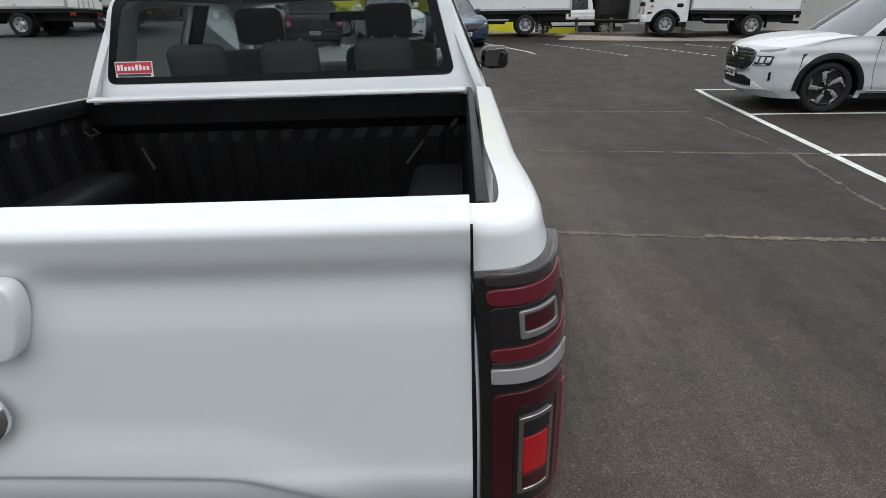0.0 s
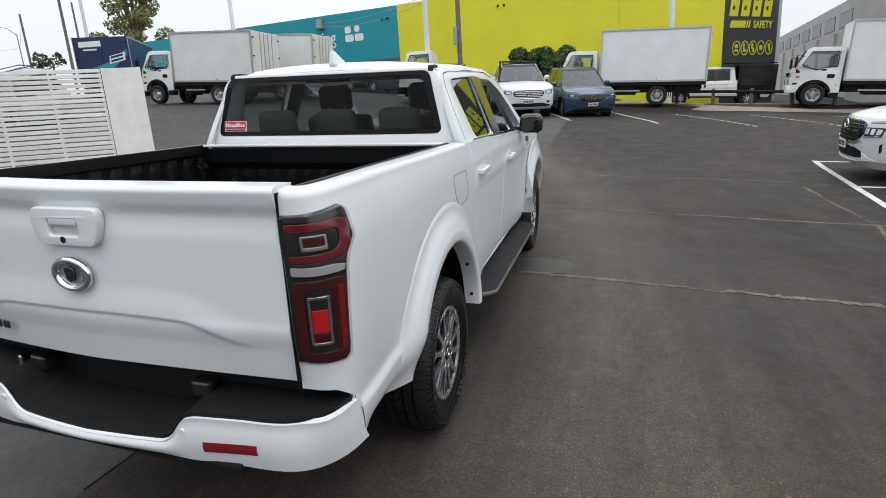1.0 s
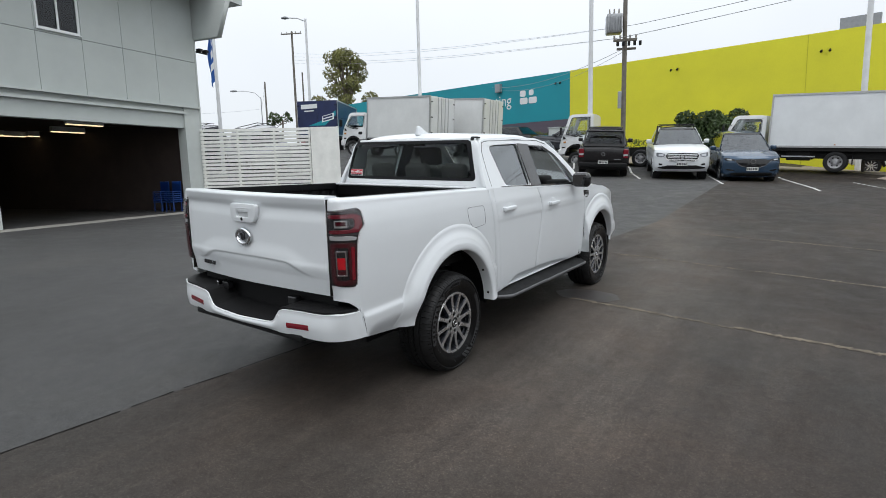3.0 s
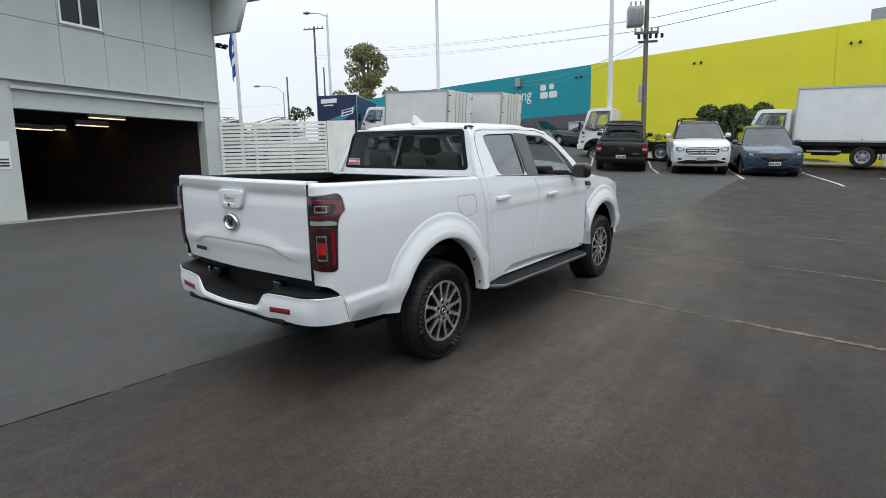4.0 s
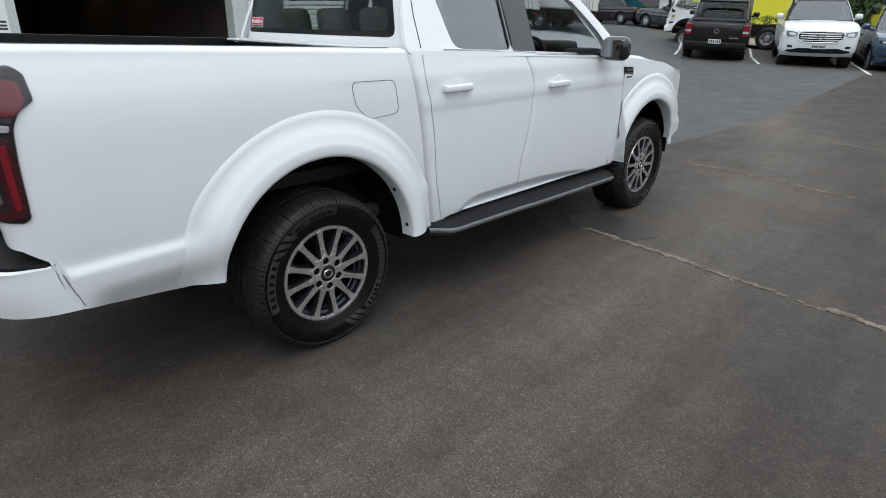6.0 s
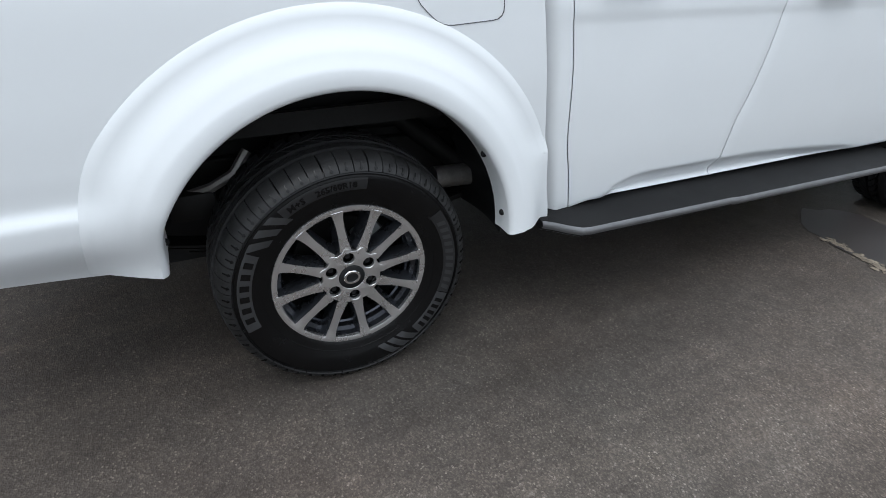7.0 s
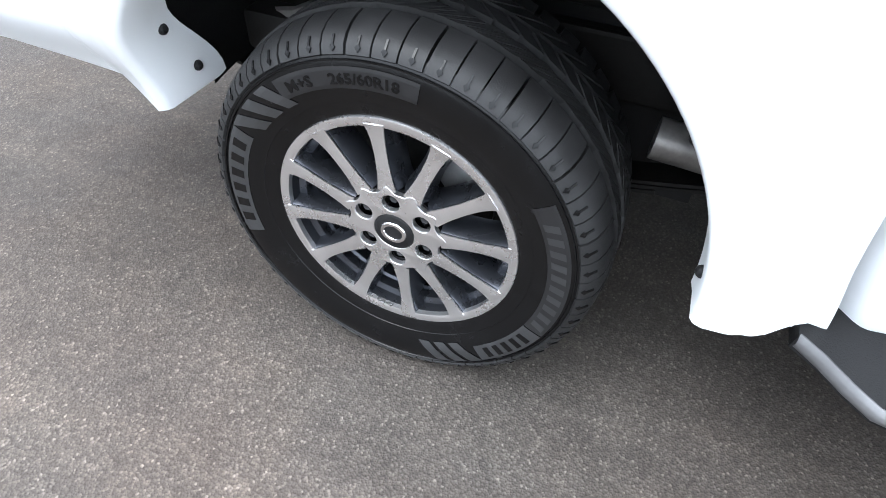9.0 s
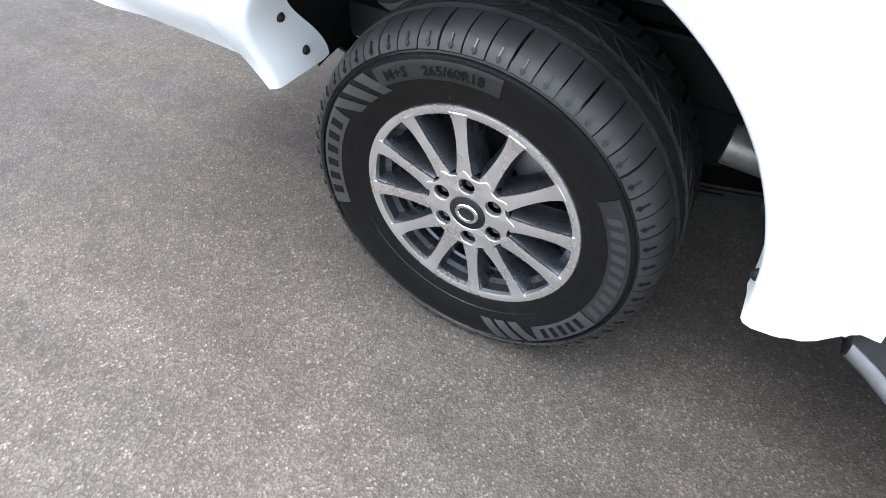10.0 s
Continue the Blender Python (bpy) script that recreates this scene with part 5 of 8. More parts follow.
OUT = softened([(0.565, 1.37), (0.60, 1.52), (0.66, 1.70), (0.72, 1.795), (0.85, 1.812), (1.4, 1.822), (1.85, 1.808), (2.05, 1.77), (2.25, 1.68), (2.50, 1.50), (2.70, 1.33), (2.62, 1.29)], 0.05)
REAR_GLASS = softened([(0.835, 1.735), (0.95, 1.748), (1.40, 1.756), (1.405, 1.372), (0.95, 1.391), (0.905, 1.42)], 0.045)
FRONT_GLASS = softened([(1.605, 1.740), (1.95, 1.722), (2.16, 1.642), (2.385, 1.475), (2.52, 1.330), (2.40, 1.318), (1.605, 1.352)], 0.03)
for s in (1, -1):
    def framed(outer, holes, depth, off, bev=0.0):
        return mapped(plate(outer, holes, depth, bev), lambda x, y, z: (s * (lean(x, y) + z + off), x, y))
    part("side_window_frame", framed(OUT, [REAR_GLASS, FRONT_GLASS], 0.03, -0.012, 0.004), WHITE, ute, smooth=30)
    part("window_pillar", framed([(1.395, 1.762), (1.615, 1.752), (1.612, 1.352), (1.40, 1.364)], (), 0.012, 0.006), GLOSS_BLACK, ute, "black pillar between the side windows")
    part("window_surround", framed([(1.60 + (y - 1.60) * 1.02, 1.55 + (z - 1.55) * 1.055) for y, z in FRONT_GLASS], [FRONT_GLASS], 0.006, 0.004), GLOSS_BLACK, ute, "black window surround")
    part("window_surround", framed([(1.12 + (y - 1.12) * 1.035, 1.56 + (z - 1.56) * 1.05) for y, z in REAR_GLASS], [REAR_GLASS], 0.005, 0.003), GLOSS_BLACK, ute, "black window surround")
    pane = part("rear_side_pane", framed(REAR_GLASS, (), 0.004, -0.012), GLASS_DOOR if s > 0 else GLASS, ute, "tinted rear side window")
    if s < 0:
        part("front_side_pane", framed(FRONT_GLASS, (), 0.004, -0.012), GLASS_SIDE, ute, "lightly tinted front side window")
    bm = bmesh.new()
    grid(bm, 20, 1, lambda u, v: (s * (lean(0, belt(0.82 + 1.68 * u)) + 0.010), 0.82 + 1.68 * u, belt(0.82 + 1.68 * u) - 0.006 + 0.014 * v))
    part("belt_moulding", thick(bm, 0.008), CHROME, ute, "bright metal belt moulding")
    bm = bmesh.new()
    seam = [(0.668, 1.40), (0.672, 1.55), (0.695, 1.70), (0.75, 1.775), (0.85, 1.787), (1.4, 1.796), (1.85, 1.783), (2.04, 1.745)]
    for (a, b), (c, d) in zip(seam, seam[1:]):
        n = Vector((-(d - b), c - a)).normalized() * 0.003
        q = [bm.verts.new((s * (lean(0, z + w * n.y) + 0.0075), y + w * n.x, z + w * n.y)) for y, z, w in ((a, b, 1), (c, d, 1), (c, d, -1), (a, b, -1))]
        bm.faces.new(q)
    part("door_frame_gap", thick(bm, 0.002), CRACK, ute)


# roof, back wall, windscreen, bonnet
def roof_f(u, v):
    x = 0.705 * (2 * u - 1)
    y = 0.69 + 1.385 * v
    z = 1.868 - 0.045 * (abs(x) / 0.7) ** 2.6 - 0.030 * smooth01(0.58, 0.705, abs(x)) - 0.085 * smooth01(1.5, 2.15, y) ** 2 - 0.05 * (1 - smooth01(0.66, 0.84, y))
    z -= 0.008 * (1 if 0.18 < abs(x) < 0.26 or 0.42 < abs(x) < 0.5 else 0) * (1 if 0.95 < y < 1.85 else 0)
    return (x, y + 0.10 * (1 - (abs(x) / 0.7) ** 2) * v, z)


part("roof", thick(grid(bmesh.new(), 56, 30, roof_f), 0.02), WHITE, ute, smooth=60)


def back_y(z):
    return 0.598 + (z - 1.38) * 0.20 + 0.06 * smooth01(1.72, 1.84, z) * 0.35


BACK = softened([(-0.845, 1.345), (0.845, 1.345), (0.795, 1.50), (0.715, 1.76), (0.66, 1.815), (-0.66, 1.815), (-0.715, 1.76), (-0.795, 1.50)], 0.04)
BWIN = softened([(-0.772, 1.450), (0.735, 1.450), (0.650, 1.797), (-0.680, 1.797)], 0.045)


def back_map(off):
    return lambda x, y, z: (x, back_y(y) - 0.05 * (1 - (x / 0.8) ** 2) * 0.4 + z * 1.0 + off + 0.03 * smooth01(0.66, 0.84, abs(x)), y)


def cut_up(bm, cuts=6):
    for k in range(1, 14):
        x = -0.84 + 1.68 * k / 14
        bmesh.ops.bisect_plane(bm, geom=bm.verts[:] + bm.edges[:] + bm.faces[:], plane_co=(x, 0, 0), plane_no=(1, 0, 0))
    for k in range(1, 8):
        bmesh.ops.bisect_plane(bm, geom=bm.verts[:] + bm.edges[:] + bm.faces[:], plane_co=(0, 1.36 + 0.46 * k / 8, 0), plane_no=(0, 1, 0))
    return bm


part("cab_back", mapped(cut_up(plate(BACK, [BWIN], 0.03, 0.004)), back_map(0.0)), WHITE, ute, smooth=40)
FRIT = [(x * 0.945, 1.618 + (z - 1.615) * 0.86) for x, z in BWIN]
part("rear_window_border", mapped(cut_up(plate(BWIN, [FRIT], 0.003)), back_map(-0.019)), FRIT_BLACK, ute, "black printed border of the rear window")
part("rear_window", mapped(cut_up(plate(BWIN, (), 0.003)), back_map(-0.014)), GLASS, ute, "tinted rear window")
part("high_brake_lamp", boxed(-0.14, 0.14, 0.660, 0.70, 1.752, 1.772, 0.004), LENS_SMOKE, ute)
for s in (1, -1):
    bm = bmesh.new()
    grid(bm, 3, 12, lambda u, v: (s * (0.632 + 0.030 * u + 0.012 * (1 - v)), curve_at([(0, 0.668), (0.3, 0.674), (0.45, 0.690), (0.7, 0.735), (1, 0.800)], v), curve_at([(0, 1.792), (0.3, 1.814), (0.45, 1.826), (0.7, 1.827), (1, 1.822)], v)))
    part("roof_corner_trim", thick(bm, 0.012), PLASTIC, ute, "short black roof-joint trim", smooth=50)
sticker = part("dealer_sticker", mapped(plate([(-0.715, 1.478), (-0.545, 1.478), (-0.545, 1.540), (-0.715, 1.540)], (), 0.001), back_map(-0.023)), SIGN_WHITE, ute, "red and white dealer sticker on the rear window")
part("sticker_field", mapped(plate([(-0.711, 1.494), (-0.549, 1.494), (-0.549, 1.537), (-0.711, 1.537)], (), 0.001), back_map(-0.025)), STICKER, sticker)
for k in range(9):
    x = -0.702 + k * 0.0165
    part("sticker_bar", mapped(plate(rounded(x, x + 0.011, 1.505, 1.528 if k in (0, 1, 5, 6) else 1.521, 0.002, 2), (), 0.001), back_map(-0.0265)), SIGN_WHITE, sticker)
part("sticker_line", mapped(plate([(-0.705, 1.482), (-0.555, 1.482), (-0.555, 1.490), (-0.705, 1.490)], (), 0.001), back_map(-0.025)), INK, sticker)
# shark-fin aerial
fin = [(0.75, 0.0), (0.97, 0.0), (0.93, 0.02), (0.86, 0.05), (0.80, 0.085), (0.77, 0.09)]
bm = mapped(plate(softened(fin, 0.02), (), 0.03, 0.01), lambda x, y, z: (z * (1 - y * 6), x, 1.848 + y))
part("aerial_fin", bm, WHITE, ute, smooth=50)
# windscreen with pillars
part("windscreen", thick(grid(bmesh.new(), 20, 10, lambda u, v: (0.735 * (2 * u - 1) * (1 + 0.09 * (1 - v)), 2.12 + 0.72 * (1 - v) + 0.09 * (1 - (2 * u - 1) ** 2), 1.285 + 0.50 * v)), 0.005), GLASS_CLEAR, ute, smooth=True)
for s in (1, -1):
    bm = bmesh.new()
    grid(bm, 4, 12, lambda u, v: (s * (0.815 - 0.125 * v - 0.05 * (1 - u)), 2.72 - 0.64 * v + 0.05 * (1 - u) - 0.10 * v * v * 0, 1.30 + 0.48 * v))
    part("windscreen_pillar", thick(bm, 0.03), WHITE, ute, smooth=50)


def bonnet_f(u, v):
    x = 0.80 * (2 * u - 1)
    y = 2.70 + 1.30 * v
    z = 1.285 - 0.035 * v - 0.13 * smooth01(0.55, 1.0, v) + 0.03 * (1 - smooth01(0.30, 0.42, abs(x))) - 0.03 * smooth01(0.62, 0.80, abs(x))
    return (x * (1 - 0.06 * v), y + 0.10 * (1 - (x / 0.8) ** 2) * (v - 0.3), z)


part("bonnet", thick(grid(bmesh.new(), 40, 20, bonnet_f), 0.015), WHITE, ute, smooth=60)
part("cowl", boxed(-0.80, 0.80, 2.62, 2.86, 1.20, 1.275, 0.01), PLASTIC, ute)


def nose_f(u, v):
    x = 0.83 * (2 * u - 1)
    z = 0.46 + 0.70 * v
    return (x, 4.12 - 0.16 * (abs(x) / 0.83) ** 3 - 0.05 * (v - 0.5) ** 2, z)


part("front_bumper", thick(grid(bmesh.new(), 30, 8, lambda u, v: nose_f(u, v * 0.55)), 0.03), WHITE, ute, smooth=True)
part("grille", thick(grid(bmesh.new(), 20, 6, lambda u, v: nose_f(0.2 + 0.6 * u, 0.56 + 0.42 * v)), 0.03), GLOSS_BLACK, ute, smooth=True)
for k in range(5):
    part("grille_bar", thick(grid(bmesh.new(), 20, 1, lambda u, v: Vector(nose_f(0.2 + 0.6 * u, 0.60 + 0.08 * k + 0.03 * v)) + Vector((0, 0.012, 0))), 0.01), CHROME, ute)
for s in (0, 1):
    part("headlamp", thick(grid(bmesh.new(), 8, 5, lambda u, v: Vector(nose_f((0.02 if s else 0.81) + 0.17 * u, 0.66 + 0.30 * v)) + Vector((0, 0.004, 0))), 0.04), LENS_CLEAR, ute, "clear headlamp", smooth=True)


# side steps, mirrors, underbody
for s in (1, -1):
    flip = Matrix.Diagonal((s, 1, 1, 1))

    def step_w(y):
        return 0.895 + 0.105 * min(1, smooth01(0.66, 0.80, y), smooth01(2.72, 2.55, y))
    bm = bmesh.new()
    grid(bm, 60, 6, lambda u, v: (0.80 + (step_w(0.68 + 2.0 * u) - 0.80) * v, 0.68 + 2.0 * u, 0.458 - 0.012 * v - (0.004 if int(u * 60) % 2 and 0.3 < v < 0.9 else 0) - 0.02 * u))
    side_step = part("side_step", moved(thick(bm, 0.03), flip), PLASTIC, ute, "black ribbed side step with a silver edge", smooth=30)
    bm = bmesh.new()
    grid(bm, 60, 5, lambda u, v: (step_w(0.68 + 2.0 * u) + 0.010 * math.sin(v * math.pi) - 0.012 * v * v, 0.68 + 2.0 * u, 0.450 - 0.040 * v - 0.02 * u - 0.004 * smooth01(0.40, 0.42, u)))
    part("step_edge", moved(thick(bm, 0.006), flip), STEP_EDGE, side_step, "silver step edge", smooth=40)
    mirror = part("door_mirror", moved(box(bmesh.new(), 0.895, 1.092, 2.335, 2.45, 1.280, 1.440, 0.052, 5), flip), GLOSS_BLACK, ute, "gloss black door mirror", smooth=60)
    bm = plate(softened([(-0.078, -0.052), (-0.070, 0.058), (0.076, 0.060), (0.080, -0.030), (0.052, -0.056)], 0.026), (), 0.005, 0.001)
    # mirror metal darkened: a dim reflection is painted into its colour
    part("mirror_glass", moved(moved(mapped(bm, lambda x, y, z: (x, -z, y)), pose(0.994, 2.332, 1.360, 5, 0, 14)), flip), mat("darkened_mirror", (0.30, 0.31, 0.33), 0.03, 1.0), mirror)
    part("mirror_arm", moved(box(bmesh.new(), 0.84, 0.94, 2.35, 2.42, 1.300, 1.335, 0.012), flip), PLASTIC, mirror, smooth=50)
    # chassis rails and springs
    part("chassis_rail", moved(boxed(0.40, 0.48, -1.05, 3.9, 0.52, 0.66, 0.01), flip), DARK_METAL, ute)
    bm = bmesh.new()
    for k in range(5):
        L = 0.66 - 0.11 * k
        grid(bm, 16, 1, lambda u, v: (0.50 + 0.07 * v, L * (2 * u - 1), 0.375 - 0.012 * k + 0.10 * ((2 * u - 1) * L / 0.66) ** 2))
    part("leaf_spring", moved(thick(bm, 0.008), flip), DARK_METAL, ute)
    part("spring_bracket", moved(box(bmesh.new(), 0.56, 0.64, -0.47, -0.33, 0.53, 0.62, 0.015), flip), DARK_METAL, ute, smooth=40)
    part("brake_pipe", moved(path_tube(bmesh.new(), [(0.60, -0.42, 0.60), (0.62, -0.34, 0.625), (0.62, -0.27, 0.66), (0.60, -0.22, 0.72)], 0.016), flip), PIPE, ute, "dull steel bracket arm", smooth=40)
    bm = tube(bmesh.new(), (0.53, -0.25, 0.42), (0.50, -0.05, 0.80), 0.032)
    part("shock_absorber", moved(bm, flip), DARK_METAL, ute)
part("rear_axle", tube(bmesh.new(), (-0.72, 0, R_TYRE), (0.72, 0, R_TYRE), 0.055), DARK_METAL, ute)
bm = bmesh.new()
bmesh.ops.create_uvsphere(bm, u_segments=16, v_segments=10, radius=0.16)
part("differential", bm, DARK_METAL, ute, m=Matrix.Translation((0.05, 0, R_TYRE)))
part("exhaust", path_tube(bmesh.new(), [(0.60, 2.6, 0.44), (0.60, 0.9, 0.44), (0.55, 0.52, 0.56), (0.50, 0.30, 0.74), (0.50, -0.30, 0.76), (0.52, -0.55, 0.62), (0.60, -0.80, 0.52)], 0.035, 14), DARK_METAL, ute, smooth=60)
part("muffler", tube(bmesh.new(), (0.60, 0.40, 0.535), (0.60, 1.05, 0.50), 0.040, n=20), PIPE, ute, smooth=50)
part("muffler_strap", boxed(0.55, 0.73, 0.60, 0.64, 0.37, 0.58), DARK_METAL, ute)
part("underbody", boxed(-0.80, 0.80, 0.55, 3.9, 0.60, 0.70), DARK_METAL, ute)
part("tray_underside", boxed(-0.72, 0.72, -1.08, 0.52, 0.80, 0.86), DARK_METAL, ute)
part("spare_tyre", revolve(bmesh.new(), [(0.20, 0.55), (0.36, 0.55), (0.38, 0.64), (0.36, 0.74), (0.20, 0.74)], 32, "z"), RUBBER, ute, m=Matrix.Translation((0, -0.68, 0.0)))

# cabin
for s in (1, -1):
    bm = bmesh.new()
    grid(bm, 24, 8, lambda u, v: (s * (door_x(0.70 + 2.0 * u, 0.55 + 0.80 * v) - 0.045 - 0.03 * math.sin(v * math.pi)), 0.70 + 2.0 * u, 0.60 + (belt(0.70 + 2.0 * u) - 0.625) * v))
    part("door_trim", thick(bm, 0.012), CABIN, ute, "dark inner door trim", smooth=50)
    bm = bmesh.new()
    grid(bm, 3, 8, lambda u, v: (s * (lean(0, 1.36 + 0.40 * v) - 0.022), 1.41 + 0.19 * u, 1.36 + 0.40 * v))
    part("pillar_trim", thick(bm, 0.010), CABIN, ute)
part("cabin_back_trim", boxed(-0.74, 0.74, 0.640, 0.655, 0.72, 1.44), CABIN, ute)
part("cabin_floor", boxed(-0.78, 0.78, 0.62, 2.75, 0.66, 0.72), CABIN, ute)
part("dashboard", box(bmesh.new(), -0.74, 0.74, 2.40, 2.74, 0.95, 1.345, 0.06, 3), CABIN, ute, smooth=50)
part("instrument_hood", box(bmesh.new(), 0.18, 0.56, 2.34, 2.62, 1.30, 1.395, 0.04, 3), CABIN, ute, smooth=50)
part("headlining", thick(grid(bmesh.new(), 20, 8, lambda u, v: (0.66 * (2 * u - 1), 0.72 + 1.32 * v, 1.79 - 0.02 * v)), 0.01), CABIN_LIGHT, ute)
bm = revolve(bmesh.new(), [(0.185 + 0.014 * math.cos(k * math.tau / 10), 0.014 * math.sin(k * math.tau / 10)) for k in range(11)], 28, "z")
part("steering_wheel", bm, CABIN, ute, smooth=True, m=pose(0.36, 2.18, 1.25, 65, 0, 0))


def seat(x, y, w, head):
    part("seat_cushion", box(bmesh.new(), x - w / 2, x + w / 2, y, y + 0.50, 0.86, 1.02, 0.05, 3), SEAT_GREY, ute, smooth=50)
    bm = box(bmesh.new(), -w / 2, w / 2, -0.07, 0.07, 0, 0.55 if y > 1 else 0.47, 0.05, 3)
    part("seat_backrest", moved(bm, pose(x, y + 0.02, 0.98, 14)), SEAT_GREY, ute, smooth=50)
    for hx in head:
        bm = box(bmesh.new(), -0.13, 0.13, -0.05, 0.05, 0.0, 0.19, 0.045, 3)
        part("headrest", moved(bm, pose(x + hx, y - 0.13, 1.545 if y > 1 else 1.405, 8)), SEAT_GREY, ute, smooth=50)
        for q in (-0.05, 0.05):
            part("headrest_post", tube(bmesh.new(), (x + hx + q, y - 0.11, 1.40), (x + hx + q, y - 0.12, 1.60), 0.006, n=8), STEEL, ute)


seat(0.36, 1.62, 0.52, (0,))
seat(-0.36, 1.62, 0.52, (0,))
seat(0.0, 0.90, 1.30, (-0.42, 0.0, 0.42))
part("cabin_mirror", box(bmesh.new(), -0.12, 0.12, 2.16, 2.19, 1.64, 1.70, 0.01), GLOSS_BLACK, ute)


# the rear end bows forward a little towards its left corner
def bow_left(ob):
    for ch in ob.children:
        if ch.type == "MESH" and ch.matrix_basis == Matrix():
            for v in ch.data.vertices:
                if v.co.x < 0 and v.co.y < -0.5:
                    v.co.y += 0.072 * (min(1.1, -v.co.x / 0.8)) ** 1.3 * smooth01(-0.5, -1.05, v.co.y)
        bow_left(ch)


bow_left(ute)

# the panes let daylight into the cabin
for ch in ute.children:
    if ch.type == "MESH" and ch.data.materials and ch.data.materials[0] in (GLASS, GLASS_SIDE, GLASS_CLEAR, GLASS_DOOR):
        ch.visible_shadow = False
    if ch.name.startswith("tail_lamp"):
        for cover in ch.children:
            if cover.data.materials[0] == LENS_SHELL:
                cover.visible_shadow = False

# ---- the ute's wheels ----
RUBBER_DIM = worn("dim_sidewall_band", (0.007, 0.007, 0.0078), 0.5, scale=25)
NUT = mat("dark_wheel_nut", (0.03, 0.03, 0.032), 0.3, 0.8)


def wheel(parent, x_face, y, side, detail, spin=0.0, name="wheel"):
    """A tyre on a twelve-spoke machined alloy; local x points outward from the wheel's face."""
    hub = empty(name, Matrix.Translation((x_face * side, y, R_TYRE)) @ (Matrix() if side > 0 else pose(0, 0, 0, 0, 0, 180)), parent)
    hub["label"] = "all-terrain tyre on a twelve-spoke machined alloy rim"
    W = 0.265
    # tyre carcass; x = 0 is the hub's face
    prof = [(0.236, -0.020), (0.240, 0.004), (0.252, 0.010), (0.262, 0.012), (0.284, 0.022), (0.306, 0.028), (0.330, 0.029), (0.348, 0.025), (0.358, 0.018), (0.367, 0.006), (0.373, -0.012), (0.376, -0.04), (0.377, -0.10), (0.376, -0.15), (0.373, -0.20), (0.362, -0.230), (0.34, -0.244), (0.28, -0.235), (0.236, -0.20)]
    tyre = part("tyre", revolve(bmesh.new(), prof, 128 if detail else 48), RUBBER_SHINE, hub, smooth=40)
    # tread blocks
    verts, faces = [], []

    def block(a0, a1, x0, x1, r0, r1, skew=0.0, drop=0.0):
        i = len(verts)
        for r, e in ((r0, 0.0), (r1, 0.05)):
            for a, x in ((a0, x0), (a1, x0), (a1, x1), (a0, x1)):
                am, xm = (a0 + a1) / 2, (x0 + x1) / 2
                aa, xx = a + (am - a) * e, x + (xm - x) * e
                rr = r - (drop if x == max(x0, x1) and r == r1 else 0)
                aa += skew * (xx - xm)
                verts.append((xx, rr * math.cos(aa), rr * math.sin(aa)))
        faces.extend([tuple(i + k for k in f) for f in ((4, 5, 6, 7), (0, 1, 5, 4), (1, 2, 6, 5), (2, 3, 7, 6), (3, 0, 4, 7))])
    n = 54 if detail else 36
    step = math.tau / n
    LUG = [(0.3525, 0.0275, 0.006), (0.3640, 0.0215, 0.007), (0.3755, 0.0085, 0.009), (0.3840, -0.010, 0.012), (0.3885, -0.030, 0.014), (0.3905, -0.050, 0.016)]

    def lug(a0, a1):
        i, m = len(verts), len(LUG)
        for down in (0.0, 1.0):
            for r, x, d in LUG:
                for aa in (a0, a1):
                    pinch = (a1 - a0) * 0.012 * (1 if aa == a0 else -1) * (1 - down)
                    rr, xx = r - down * d * 0.9, x - down * d * (0.9 if x > 0 else 0.2)
                    verts.append((xx, rr * math.cos(aa + pinch), rr * math.sin(aa + pinch)))
        for k in range(m - 1):
            p, q = i + 2 * k, i + 2 * m + 2 * k
            faces.extend([(p, p + 1, p + 3, p + 2), (p, p + 2, q + 2, q), (p + 1, q + 1, q + 3, p + 3)])
        e, z0 = i + 2 * (m - 1), i + 2 * m
        faces.extend([(i, z0, z0 + 1, i + 1), (e, e + 1, e + 2 * m + 1, e + 2 * m)])
    for k in range(n):
        a = k * step
        # shoulder lugs roll over from the sidewall on to the tread, with fine slits between them
        lug(a + step * (0.03 if k % 3 else 0.07), a + step * 0.98)
        block(a + step * 0.12, a + step * 0.60, -0.100, -0.058, 0.370, 0.3945, 4.0)
        block(a + step * 0.66, a + step * 1.05, -0.097, -0.060, 0.370, 0.3945, 4.0)
        block(a + step * 0.45, a + step * 1.30, -0.148, -0.110, 0.370, 0.397, -3.0)
        block(a + step * 0.10, a + step * 0.96, -0.197, -0.158, 0.370, 0.396, 4.0)
        block(a + step * 0.06, a + step * 0.86, -0.242, -0.206, 0.355, 0.392, 0.0)
    verts = [(x, y, max(z, -0.3785)) for x, y, z in verts]
    me = bpy.data.meshes.new("tread")
    me.from_pydata(verts, [], faces)
    me.materials.append(RUBBER)
    me.polygons.foreach_set("use_smooth", [True] * len(faces))
    me.set_sharp_from_angle(angle=radians(42))
    share("tread", me, tyre, Matrix())
